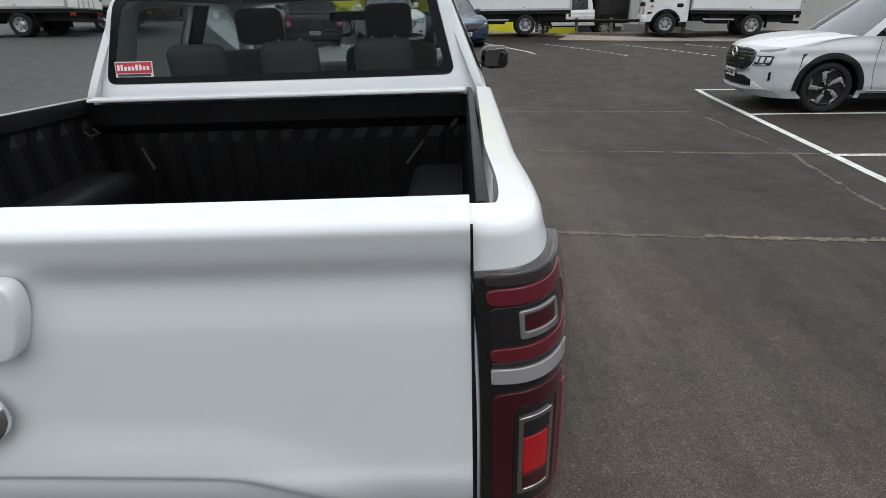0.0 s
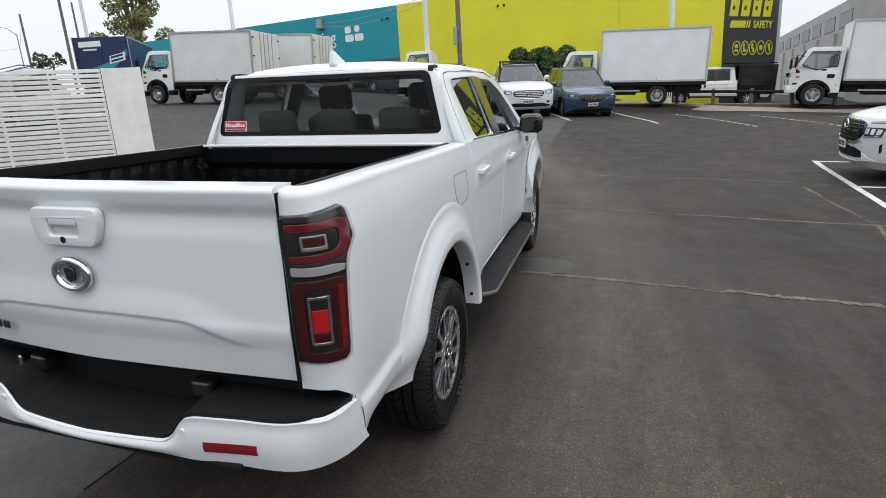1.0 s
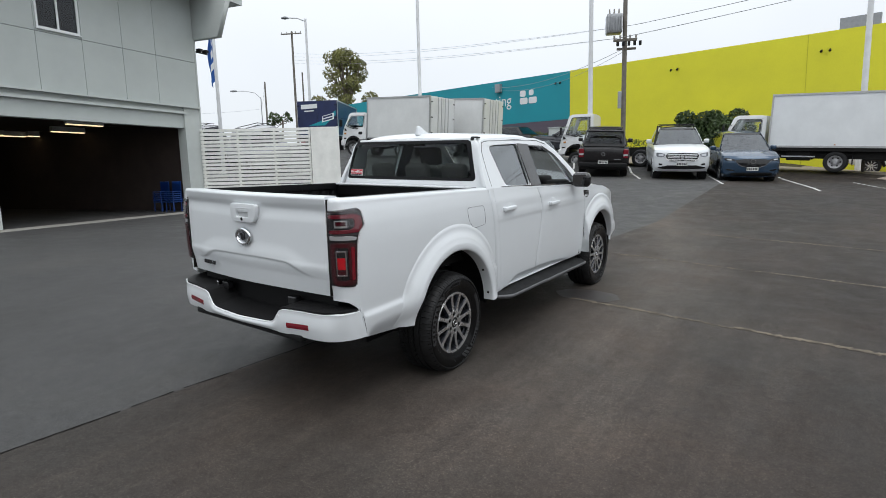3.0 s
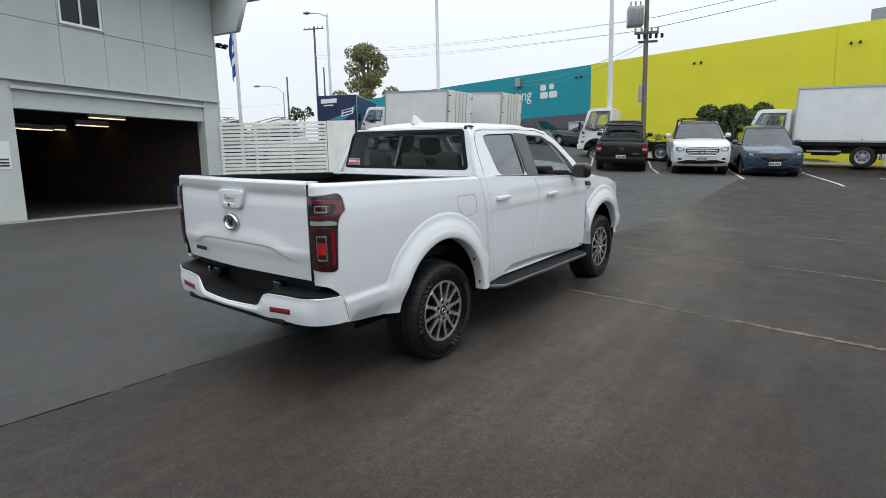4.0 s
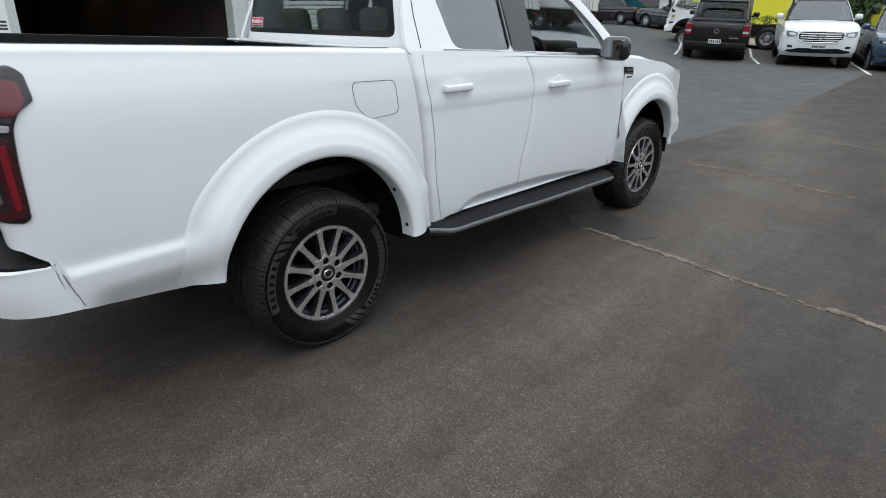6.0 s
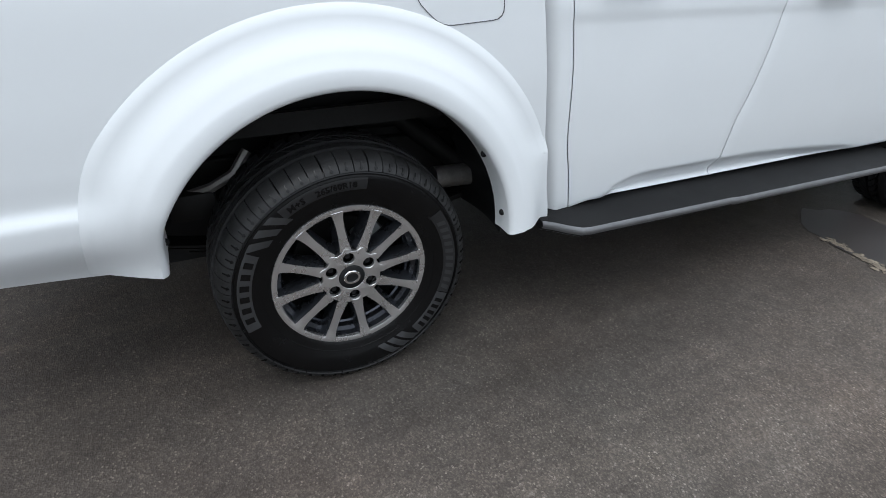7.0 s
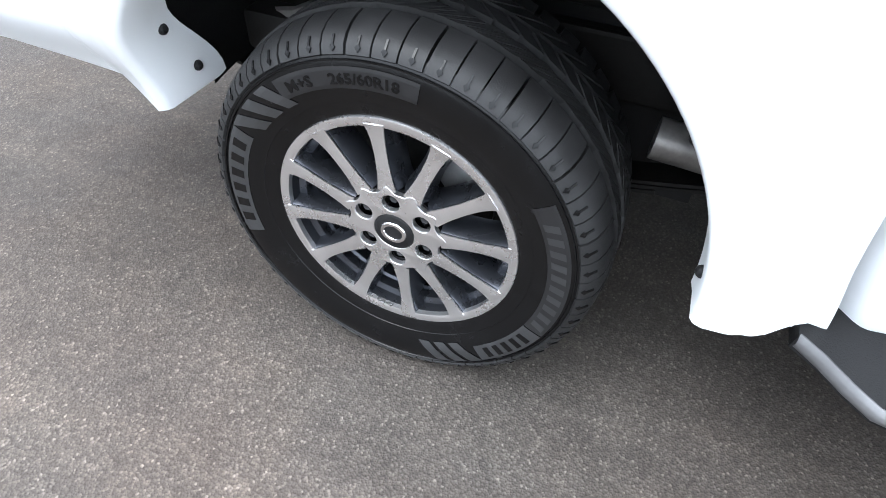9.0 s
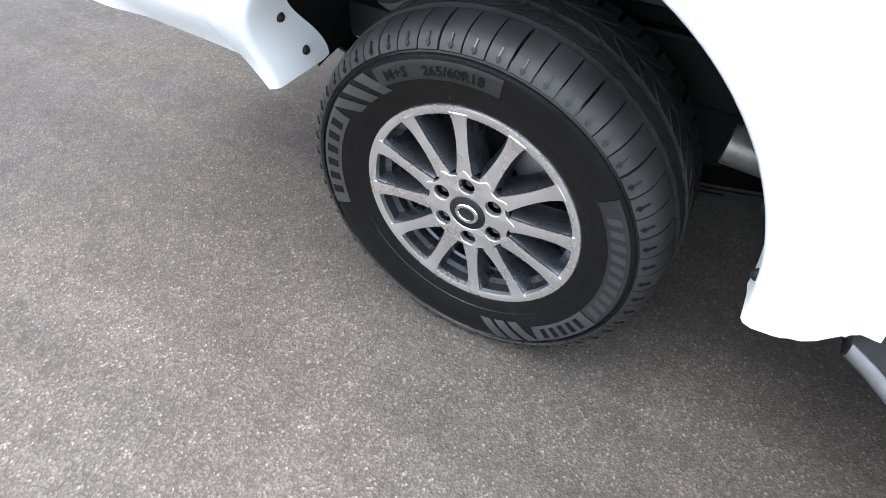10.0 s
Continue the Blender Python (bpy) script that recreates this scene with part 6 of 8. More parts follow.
    if detail:
        verts, faces = [], []
        for k in range(n):
            a = k * step
            i = len(verts)
            # a moulded dart on every lug
            am = a + step * 0.5
            for lift in (0.0018, -0.001):
                for r, w in ((0.3555, 0.0), (0.3615, 0.0050), (0.3645, 0.0018), (0.3745, 0.0016), (0.3745, -0.0016), (0.3645, -0.0018), (0.3615, -0.0050)):
                    x = curve_at([(0.3525, 0.0275), (0.3640, 0.0215), (0.3755, 0.0085)], r) + lift
                    rr = r + lift * 0.6
                    verts.append((x, rr * math.cos(am + w / r), rr * math.sin(am + w / r)))
            faces.append(tuple(i + q for q in range(7)))
            faces.extend([(i + q, i + (q + 1) % 7, i + 7 + (q + 1) % 7, i + 7 + q) for q in range(7)])
        me = bpy.data.meshes.new("shoulder_mark")
        me.from_pydata(verts, [], faces)
        me.materials.append(RUBBER_SHINE)
        tagged(share("shoulder_mark", me, tyre, Matrix()), kind="stuff")
        for r in (0.268, 0.342):
            part("sidewall_ring", revolve(bmesh.new(), [(r, sidewall(r) - 0.001), (r + 0.001, sidewall(r) + 0.0016), (r + 0.003, sidewall(r) + 0.0016), (r + 0.004, sidewall(r) - 0.001)], 128), RUBBER_SHINE, tyre)

        def arc_band(a0, a1, r0, r1, lift, slant=0.0, nn=24):
            bm = bmesh.new()
            grid(bm, nn, 6, lambda u, v: polar(radians(a0 + (a1 - a0) * u + slant * (v - 0.5)), r0 + (r1 - r0) * v, lift))
            return bm

        def polar(a, r, lift):
            return (sidewall(r) + lift, r * math.cos(a), r * math.sin(a))
        # pale bands that carry the maker's lettering, drawn as plain dark blocks
        for a0, a1, cnt in ((151, 197, 6), (-51, -22, 5)):
            part("lettering_band", arc_band(a0, a1, 0.297, 0.337, 0.0012), RUBBER_PALE, tyre, "pale grey band on the sidewall")
            stp = (a1 - a0 - 6) / cnt
            for k in range(cnt):
                b = a0 + 3 + k * stp
                part("lettering_block", arc_band(b + stp * 0.18, b + stp * 0.70, 0.304, 0.330, 0.0018, 0, 4), RUBBER_SHINE, tyre)
        part("lettering_band", arc_band(-21.5, 34, 0.297, 0.337, 0.0012), RUBBER_DIM, tyre, "dull grey band on the sidewall")
        for k in range(10):
            b = -20 + k * 4.9
            part("lettering_block", arc_band(b + 0.9, b + 3.6, 0.304, 0.330, 0.0018, -1.2, 4), RUBBER_TEXT, tyre)
        part("lettering_band", arc_band(80, 126, 0.299, 0.335, 0.0010), RUBBER_DIM, tyre, "dull grey band on the sidewall")
        for a in (129, 137, 145, -57, -64, -71):
            part("sidewall_stripe", arc_band(a - 2.5, a + 2.5, 0.286, 0.338, 0.0014, 7.0, 5), RUBBER_PALE, tyre, "pale slanted sidewall stripe")
        for txt, a, sz, ink in (("M+S", 117.5, 0.026, RUBBER_SHINE), ("265/60R18", 96, 0.024, RUBBER_SHINE)):
            cu = bpy.data.curves.new("size_mark", "FONT")
            cu.body, cu.size, cu.align_x, cu.align_y, cu.extrude, cu.offset = txt, sz, "CENTER", "CENTER", 0.0006, 0.0006
            cu.resolution_u = 2
            ob = bpy.data.objects.new("size_mark", cu)
            me = bpy.data.meshes.new_from_object(ob)
            bpy.data.objects.remove(ob)
            bpy.data.curves.remove(cu)
            for v in me.vertices:
                p = v.co
                v.co = polar(radians(a) - p.x * 1.12 / 0.315, 0.315 + p.y, 0.0018 + p.z)
            me.materials.append(ink)
            share("size_mark", me, tyre, Matrix(), "moulded size lettering on the sidewall")
    # rim
    rim = part("rim", revolve(bmesh.new(), [(0.2405, -0.012), (0.2425, 0.002), (0.240, 0.0068), (0.231, 0.0072), (0.2235, 0.0045), (0.2225, -0.006)], 96 if detail else 48), ALLOY, hub, "machined alloy rim lip", smooth=40)
    part("rim_barrel", revolve(bmesh.new(), [(0.2226, -0.006), (0.220, -0.026), (0.207, -0.031), (0.204, -0.050), (0.198, -0.054), (0.194, -0.10), (0.200, -0.19), (0.215, -0.20)], 64), ALLOY_DARK, rim, "dark painted rim barrel", smooth=40)
    bm = revolve(bmesh.new(), [(0.0, -0.115), (0.150, -0.115), (0.155, -0.120), (0.155, -0.14), (0.0, -0.14)], 48)
    part("brake_disc", bm, DARK_METAL, hub, smooth=30)
    part("brake_shield", revolve(bmesh.new(), [(0.0, -0.16), (0.20, -0.16), (0.207, -0.15)], 32), DARK_METAL, hub)
    part("brake_caliper", moved(box(bmesh.new(), -0.15, -0.095, 0.075, 0.165, -0.06, 0.06, 0.012), pose(0, 0, 0, 35)), STEEL, hub, smooth=40)

    def face_x(r):
        return 0.0005 - 0.002 * math.sin(min(1, max(0, (r - 0.07) / 0.16)) * math.pi) + 0.004 * smooth01(0.20, 0.23, r)
    for k in range(12):
        a = math.tau * (k + 0.5) / 12 + radians(spin)
        # machined face on a deeper dark-painted spoke
        front, back = bmesh.new(), bmesh.new()
        pts = []
        for i in range(9):
            r = 0.094 + (0.229 - 0.094) * i / 8
            w = 0.0112 + 0.0065 * (1 - i / 8) ** 4 + 0.0070 * (i / 8) ** 5
            pts.append((r, w))
        grid(front, 8, 2, lambda u, v: (face_x(pts[round(u * 8)][0]) + (0.0012 if v == 0.5 else 0), pts[round(u * 8)][0], pts[round(u * 8)][1] * (2 * v - 1)))
        thick(front, 0.003)
        prof_x = [(1.0, -0.002), (1.10, -0.005), (1.78, -0.036), (1.5, -0.060)]
        ring = []
        for r, w in pts:
            ring.append([back.verts.new((face_x(r) + dx, r, w * m * s_)) for s_, lst in ((1, prof_x), (-1, prof_x[::-1])) for m, dx in lst])
        for r0, r1 in zip(ring, ring[1:]):
            for q in range(8):
                back.faces.new((r0[q], r0[(q + 1) % 8], r1[(q + 1) % 8], r1[q]))
        rot = Matrix.Rotation(a, 4, "X")
        part("spoke", moved(back, rot), ALLOY_DARK, rim, "dark painted spoke", smooth=45)
        part("spoke_face", moved(front, rot), ALLOY, rim, "machined spoke face", smooth=45)
    holes = []
    for k in range(6):
        a = radians(95) + math.tau * k / 6
        holes.append([(0.0675 * math.cos(a) + 0.0180 * math.cos(t * math.tau / 14), 0.0675 * math.sin(a) + 0.0180 * math.sin(t * math.tau / 14)) for t in range(14)])
    outer = []
    for t in range(96):
        a = t * math.tau / 96
        kk = (math.cos((a - radians(spin)) * 12 + math.pi) + 1) / 2
        rr = 0.0905 + 0.014 * kk ** 2
        outer.append((rr * math.cos(a), rr * math.sin(a)))
    bm = plate(outer, holes + [[(0.041 * math.cos(t * math.tau / 28), 0.041 * math.sin(t * math.tau / 28)) for t in range(28)]], 0.010, 0.0015)
    part("rim_centre", mapped(bm, lambda x, y, z: (z - 0.0022, x, y)), ALLOY, rim, "machined rim centre", smooth=30)
    part("rim_centre_back", revolve(bmesh.new(), [(0.0, -0.03), (0.088, -0.03), (0.092, -0.012), (0.080, -0.0105)], 32), GLOSS_BLACK, rim)
    for k in range(6):
        a = radians(95) + math.tau * k / 6
        bm = bmesh.new()
        bmesh.ops.create_cone(bm, cap_ends=True, segments=6, radius1=0.0095, radius2=0.0085, depth=0.016, matrix=pose(-0.018, 0.0675 * math.cos(a), 0.0675 * math.sin(a), 0, 90, 0))
        part("wheel_nut", bm, NUT, hub)
    cap = part("centre_cap", revolve(bmesh.new(), [(0.0, 0.006), (0.036, 0.006), (0.0405, 0.003), (0.0415, -0.008)], 32), PLASTIC, hub, "black centre cap", smooth=40)
    ob = bmesh.new()
    rr = []
    for k in range(24):
        a = k * math.tau / 24
        rr.append([ob.verts.new((0.0062 + h, m * 1.15 * math.cos(a), m * math.sin(a))) for m, h in ((0.0235, 0), (0.022, 0.0022), (0.0165, 0.0022), (0.0155, 0))])
    for r0, r1 in zip(rr, rr[1:] + rr[:1]):
        for q in range(3):
            ob.faces.new((r0[q], r0[q + 1], r1[q + 1], r1[q]))
    part("cap_emblem", ob, CHROME, cap, "small oval chrome emblem")
    return hub


def sidewall(r):
    return curve_at([(0.262, 0.012), (0.284, 0.022), (0.306, 0.028), (0.330, 0.029), (0.348, 0.026), (0.362, 0.018)], r)


X_FACE = 0.893
for y_ax in (0.0, AX_F):
    for sd in (1, -1):
        wheel(ute, X_FACE, y_ax, sd, sd > 0, -7.0 if y_ax == 0 else 9.0)

# ---- other vehicles ----
WHEEL_MESHES, FACES = {}, {}


def wheel_meshes(r, w, rim_r, spokes, style):
    """Tyre, rim and spokes of a plain road wheel, shared by all alike; local x points outward."""
    key = (r, w, rim_r, spokes, style)
    if key in WHEEL_MESHES:
        return WHEEL_MESHES[key]
    tyre = mesh_of(revolve(bmesh.new(), [(rim_r, -0.02), (rim_r + 0.02, 0.012), ((r + rim_r) / 2, 0.022), (r - 0.025, 0.012), (r - 0.004, -0.02), (r, -w / 2), (r - 0.004, -w + 0.03), (r - 0.03, -w), (rim_r, -w)], 40), "tyre", RUBBER, 40)
    if style == "steel":
        bm = revolve(bmesh.new(), [(rim_r, -0.01), (rim_r + 0.004, 0.004), (rim_r - 0.012, 0.002), (rim_r - 0.03, -0.05), (rim_r * 0.62, -0.075), (rim_r * 0.45, -0.02), (rim_r * 0.30, 0.01), (rim_r * 0.28, 0.035), (0.0, 0.038)], 32)
        rim = mesh_of(bm, "rim", STEEL, 40)
        extra = mesh_of(tube(bmesh.new(), (-0.069, rim_r * 0.72, 0), (-0.058, rim_r * 0.72, 0), rim_r * 0.12, n=10), "rim_hole", CRACK)
    elif style == "blade":
        rim = mesh_of(revolve(bmesh.new(), [(rim_r, -0.01), (rim_r + 0.003, 0.004), (rim_r - 0.012, 0.004), (rim_r - 0.02, -0.02), (rim_r * 0.5, -0.03), (rim_r * 0.2, -0.01), (0.0, -0.01)], 36), "rim", GLOSS_BLACK, 40)
        bm = bmesh.new()
        for k in range(5):
            for pts in ([(-0.055, 0.40), (0.040, 0.44), (0.100, 0.92), (-0.012, 0.95)], [(0.10, 0.80), (0.16, 0.78), (0.36, 0.88), (0.10, 0.95)], [(-0.010, 0.16), (0.014, 0.16), (0.020, 0.46), (-0.030, 0.42)]):
                b2 = plate([(x * rim_r * 2.3, y * rim_r) for x, y in pts], (), 0.012, 0.002)
                mapped(b2, lambda x, y, z: (z - 0.006, x, y))
                moved(b2, Matrix.Rotation(k * math.tau / 5 + 0.35, 4, "X"))
                join(bm, b2)
        extra = mesh_of(bm, "spoke", ALLOY, 40)
    else:
        rim = mesh_of(revolve(bmesh.new(), [(rim_r, -0.01), (rim_r + 0.003, 0.004), (rim_r - 0.014, 0.004), (rim_r - 0.02, -0.03), (rim_r - 0.03, -0.12), (0.0, -0.13)], 36), "rim", ALLOY_DARK, 40)
        bm = bmesh.new()
        tube(bm, (-0.03, 0, 0), (0.0, 0, 0), rim_r * 0.26, n=20)
        for k in range(spokes):
            b2 = box(bmesh.new(), -0.03, -0.004, rim_r * 0.18, rim_r - 0.008, -rim_r * 0.085, rim_r * 0.085, 0.004, 1)
            moved(b2, Matrix.Rotation(k * math.tau / spokes + 0.3, 4, "X"))
            join(bm, b2)
        extra = mesh_of(bm, "spoke", ALLOY, 40)
    WHEEL_MESHES[key] = (tyre, rim, extra)
    return WHEEL_MESHES[key]


def add_wheel(root, x, y, side, r=0.36, w=0.23, rim_r=0.24, spokes=10, style="alloy"):
    t, ri, ex = wheel_meshes(r, w, rim_r, spokes, style)
    hub = empty("wheel", Matrix.Translation((side * x, y, r)) @ (Matrix() if side > 0 else pose(0, 0, 0, 0, 0, 180)), root)
    share("tyre", t, hub, Matrix())
    share("rim", ri, hub, Matrix())
    if style == "steel":
        for k in range(6):
            share("rim_hole", ex, hub, Matrix.Rotation(k * math.tau / 6, 4, "X"))
    else:
        share("spoke", ex, hub, Matrix())


def plate_bars(root, y, z, face, w=0.37):
    """A number plate whose characters are plain bars."""
    p = part("number_plate", boxed(-w / 2, w / 2, y - 0.006, y + 0.006, z - 0.062, z + 0.062, 0.003, 1), PLATE, root, "white number plate")
    for k in range(6):
        x = -w * 0.40 + k * w * 0.14 + (0.02 if k > 2 else 0)
        part("plate_bar", boxed(x, x + w * 0.09, y + face * 0.007, y + face * 0.009, z - 0.035, z + 0.035), INK, p)


def car(label, m, L, W, H, color, belt_z, hood_z, cab, hw_top, clear, axles, wheel_r, tail_z=None, arch=None, nose=0.22, drop=0.20, style="alloy", trim=None):
    """A car from its measurements. cab: y of windscreen base, roof front, roof rear, rear glass base; local y points ahead, y = 0 amid the length."""
    root = tagged(empty("car", m), label, "car")
    y0, y1, hw = -L / 2, L / 2, W / 2
    ws, rf, rr, rb = cab
    tail_z = tail_z or belt_z
    lead = hood_z - 0.5 * drop

    def side_x(z):
        k = (z - clear) / (belt_z - clear)
        return hw * (1 - 0.055 * (1 - smooth01(0, 0.22, k)) + 0.010 * smooth01(0.50, 0.60, k) - 0.022 * smooth01(0.60, 0.74, k) - 0.055 * smooth01(0.80, 1.02, k))

    def front(x, z):
        k = min(1.0, abs(x) / side_x(z))
        y = eased([(clear, y1 - 0.15), (clear + 0.12, y1 - 0.025), (0.5 * (clear + lead), y1), (lead - 0.10, y1 - 0.03), (lead, y1 - 0.10)], z)
        return y - 0.55 * nose * k * k - 0.40 * (1 - (1 - k ** 4) ** 0.25)

    def rear(x, z):
        k = min(1.0, abs(x) / side_x(z))
        return y0 + eased([(clear, 0.12), (clear + 0.18, 0.02), (0.75 * tail_z, 0.0), (tail_z, 0.07)], z) + 0.06 * k * k + 0.22 * (1 - (1 - k ** 5) ** 0.2)

    def bonnet_z(v):
        return lead + (hood_z + 0.015 - lead) * (1 - (1 - min(1.0, max(0.0, v))) ** 2.4)

    def shoulder(y):
        tip = front(side_x(lead), lead)
        return bonnet_z((tip - y) / (tip - ws)) if y > ws else eased([(y0 + 0.05, tail_z), (rb, belt_z), (ws, hood_z + 0.015)], y)

    def across(t):
        return math.copysign(math.sin(abs(t) * math.pi / 2) ** 0.5, t) if t else 0.0
    FACES[root.name] = front
    body = None
    for s in (1, -1):
        def flank(u, v):
            zg = clear + (belt_z - clear) * v
            ya, yb = rear(side_x(zg), min(zg, tail_z)), front(side_x(zg), min(zg, lead))
            y = ya + (yb - ya) * u
            z = clear + (shoulder(y) - clear) * v
            return (s * side_x(min(z, belt_z)), y, z)

        def solid(u, v):
            p = flank(u, v)
            return all((p[1] - a) ** 2 + (p[2] - wheel_r) ** 2 > (wheel_r + 0.06) ** 2 for a in axles)
        b = part("body" if s > 0 else "body_side", grid(bmesh.new(), 150, 44, flank, solid), color, root if s > 0 else body, smooth=50)
        body = body or b
    def end_face(face, top):
        bm = bmesh.new()

        def f(u, v):
            z = clear + (top - clear) * v
            x = side_x(z) * across(2 * u - 1)
            return (x, face(x, z), z)
        return grid(bm, 48, 24, f)
    part("front_panel", end_face(front, lead), color, body, smooth=True)
    part("rear_panel", end_face(rear, tail_z), color, body, smooth=True)

    def bonnet(u, v):
        k = across(2 * u - 1)
        xe = side_x(belt_z) * k
        ya = front(side_x(lead) * k, lead)
        y = ya + (ws + 0.14 * (1 - k * k) - ya) * v
        x = side_x(lead) * k + (xe - side_x(lead) * k) * v
        ridge = 0.012 * (smooth01(0.50, 0.60, abs(k)) - smooth01(0.60, 0.75, abs(k)))
        return (x, y, bonnet_z(v) + (0.035 * (1 - abs(k) ** 3) - ridge) * min(1, 3 * v))
    part("bonnet", grid(bmesh.new(), 48, 24, bonnet), color, body, smooth=True)

    def deck(u, v):
        k = across(2 * u - 1)
        x, ya = side_x(tail_z) * k, rear(side_x(tail_z) * k, tail_z)
        y = ya + (rb + 0.25 - ya) * v
        return (x, y, shoulder(y) + 0.01)
    part("rear_deck", grid(bmesh.new(), 30, 10, deck), color, body, smooth=True)
    part("floor_pan", boxed(-hw * 0.84, hw * 0.84, y0 + 0.30, y1 - 0.75, clear + 0.03, clear + 0.16), DARK_METAL, root)
    for a in axles:
        for s in (1, -1):
            bm = bmesh.new()
            grid(bm, 20, 3, lambda u, v: (s * (hw * 0.97 - 0.32 * v), a + (wheel_r + 0.055) * math.cos(radians(-12 + 204 * u)), wheel_r + (wheel_r + 0.055) * math.sin(radians(-12 + 204 * u))))
            part("arch_liner", bm, PLASTIC, body)
            bm = bmesh.new()
            wide = 0.085 if arch else 0.05
            grid(bm, 36, 4, lambda u, v: (s * (side_x(wheel_r + (wheel_r + 0.04 + wide * v) * max(0.0, math.sin(radians(-4 + 188 * u)))) + 0.004 + 0.012 * math.sin((0.15 + 0.85 * v) * math.pi)), a + (wheel_r + 0.04 + wide * v) * math.cos(radians(-4 + 188 * u)), wheel_r + (wheel_r + 0.04 + wide * v) * math.sin(radians(-4 + 188 * u))))
            part("wheel_arch_trim", thick(bm, 0.014), arch or color, body, smooth=50)
            add_wheel(root, hw * 0.955, a, s, wheel_r, 0.24, wheel_r * 0.68, 10, style)
    # greenhouse: curved panes between painted pillars, a dim cabin inside
    wb, wt, zb, zr = side_x(belt_z) - 0.012, hw_top, belt_z - 0.02, H - 0.06

    def pane_x(k, off=0.0):
        return wb + (wt - wb) * k + 0.018 * math.sin(math.pi * k) + off

    def pane_z(k):
        return zb + (zr - zb) * k

    def glass_side(s, a, b, k0, k1, off):
        """A piece of the leaning side between the lines a and b, each given at the belt and at the roof."""
        bm = bmesh.new()

        def f(u, v):
            k = k0 + (k1 - k0) * v
            ya, yb = a[0] + (a[1] - a[0]) * k, b[0] + (b[1] - b[0]) * k
            return (s * pane_x(k, off), ya + (yb - ya) * u, pane_z(k))
        return thick(grid(bm, 8, 8, f), 0.012 if off else 0.005)

    def glass_end(yb, yt, bow_b, bow_t, k0, k1, off, narrow):
        bm = bmesh.new()

        def f(u, v):
            k, t = k0 + (k1 - k0) * v, 2 * u - 1
            bow = bow_b + (bow_t - bow_b) * k
            return ((pane_x(k) - narrow) * t, yb + (yt - yb) * k + bow * (1 - t * t) + off, pane_z(k))
        return thick(grid(bm, 16, 8, f), 0.006)
    part("cabin", boxed(-wb + 0.10, wb - 0.10, rb + 0.12, ws - 0.12, clear + 0.2, belt_z - 0.03), CABIN, root)
    part("headlining", boxed(-wt + 0.05, wt - 0.05, rr + 0.12, rf - 0.06, zr - 0.04, zr - 0.015), CABIN, root)
    for x in (-0.36, 0.36):
        for y in ((rf - 0.35), max(rr + 0.25, rf - 1.25)):
            part("seat_back", box(bmesh.new(), x - 0.23, x + 0.23, y - 0.07, y + 0.07, belt_z - 0.06, belt_z + 0.16, 0.05, 2), CABIN, root, smooth=50)
            part("headrest", box(bmesh.new(), x - 0.12, x + 0.12, y - 0.10, y + 0.0, belt_z + 0.19, belt_z + 0.36, 0.04, 2), CABIN, root, smooth=50)
    part("windscreen", glass_end(ws, rf, 0.16, 0.09, 0.0, 1.0, 0.0, 0.03), GLASS_SCREEN, root, "windscreen reflecting the sky", smooth=True)
    part("windscreen_border", glass_end(ws, rf, 0.16, 0.09, 0.90, 1.0, 0.008, 0.03), GLOSS_BLACK, root, smooth=True)
    part("wiper_cowl", glass_end(ws, rf, 0.16, 0.09, -0.04, 0.05, 0.012, 0.03), PLASTIC, root, smooth=True)
    part("rear_window", glass_end(rb, rr, -0.05, -0.05, 0.06, 0.94, 0.0, 0.07), GLASS_DARK, root, "dark rear window", smooth=True)
    for k0, k1 in ((-0.02, 0.08), (0.92, 1.0)):
        part("rear_header", glass_end(rb, rr, -0.05, -0.05, k0, k1, -0.006, 0.0), color, root, smooth=True)
    mid = (ws + rb) / 2 - 0.05
    A0, A1, B0, B1, C0, C1 = (ws + 0.02, rf + 0.01), (ws - 0.16, rf - 0.10), (mid + 0.05, mid + 0.05), (mid - 0.05, mid - 0.05), (rb + 0.24, rr + 0.18), (rb, rr)
    for s in (1, -1):
        part("side_window", glass_side(s, A1, B0, 0.05, 0.93, 0.0), GLASS_DARK, root, "dark side window", smooth=True)
        part("side_window", glass_side(s, B1, C0, 0.05, 0.93, 0.0), GLASS_DARK, root, "dark side window", smooth=True)
        part("pillar", glass_side(s, A0, A1, 0.0, 1.0, 0.010), color, root, smooth=True)
        part("pillar", glass_side(s, B0, B1, 0.02, 0.95, 0.006), GLOSS_BLACK, root, smooth=True)
        part("pillar", glass_side(s, C0, C1, 0.0, 1.0, 0.010), color, root, smooth=True)
        part("roof_edge", glass_side(s, A0, C1, 0.91, 1.03, 0.012), color, root, smooth=True)
        part("belt_trim", glass_side(s, A1, C0, 0.0, 0.055, 0.009), trim or GLOSS_BLACK, root, smooth=True)
        mm = box(bmesh.new(), s * (wb + 0.06), s * (wb + 0.26), ws - 0.46, ws - 0.32, belt_z + 0.02, belt_z + 0.18, 0.05, 3)
        box(mm, s * (wb - 0.02), s * (wb + 0.10), ws - 0.42, ws - 0.36, belt_z + 0.0, belt_z + 0.05, 0.01)
        part("door_mirror", mm, color, root, smooth=60)
        for yy in (mid, ws - 0.30, rb + 0.30):
            bm = bmesh.new()
            grid(bm, 1, 16, lambda u, v: (s * (side_x(clear + 0.10 + (belt_z - clear - 0.12) * v) + 0.0015), yy + 0.008 * (u - 0.5) + 0.05 * math.sin(math.pi * v), clear + 0.10 + (belt_z - clear - 0.12) * v))
            part("door_gap", bm, CRACK, root)
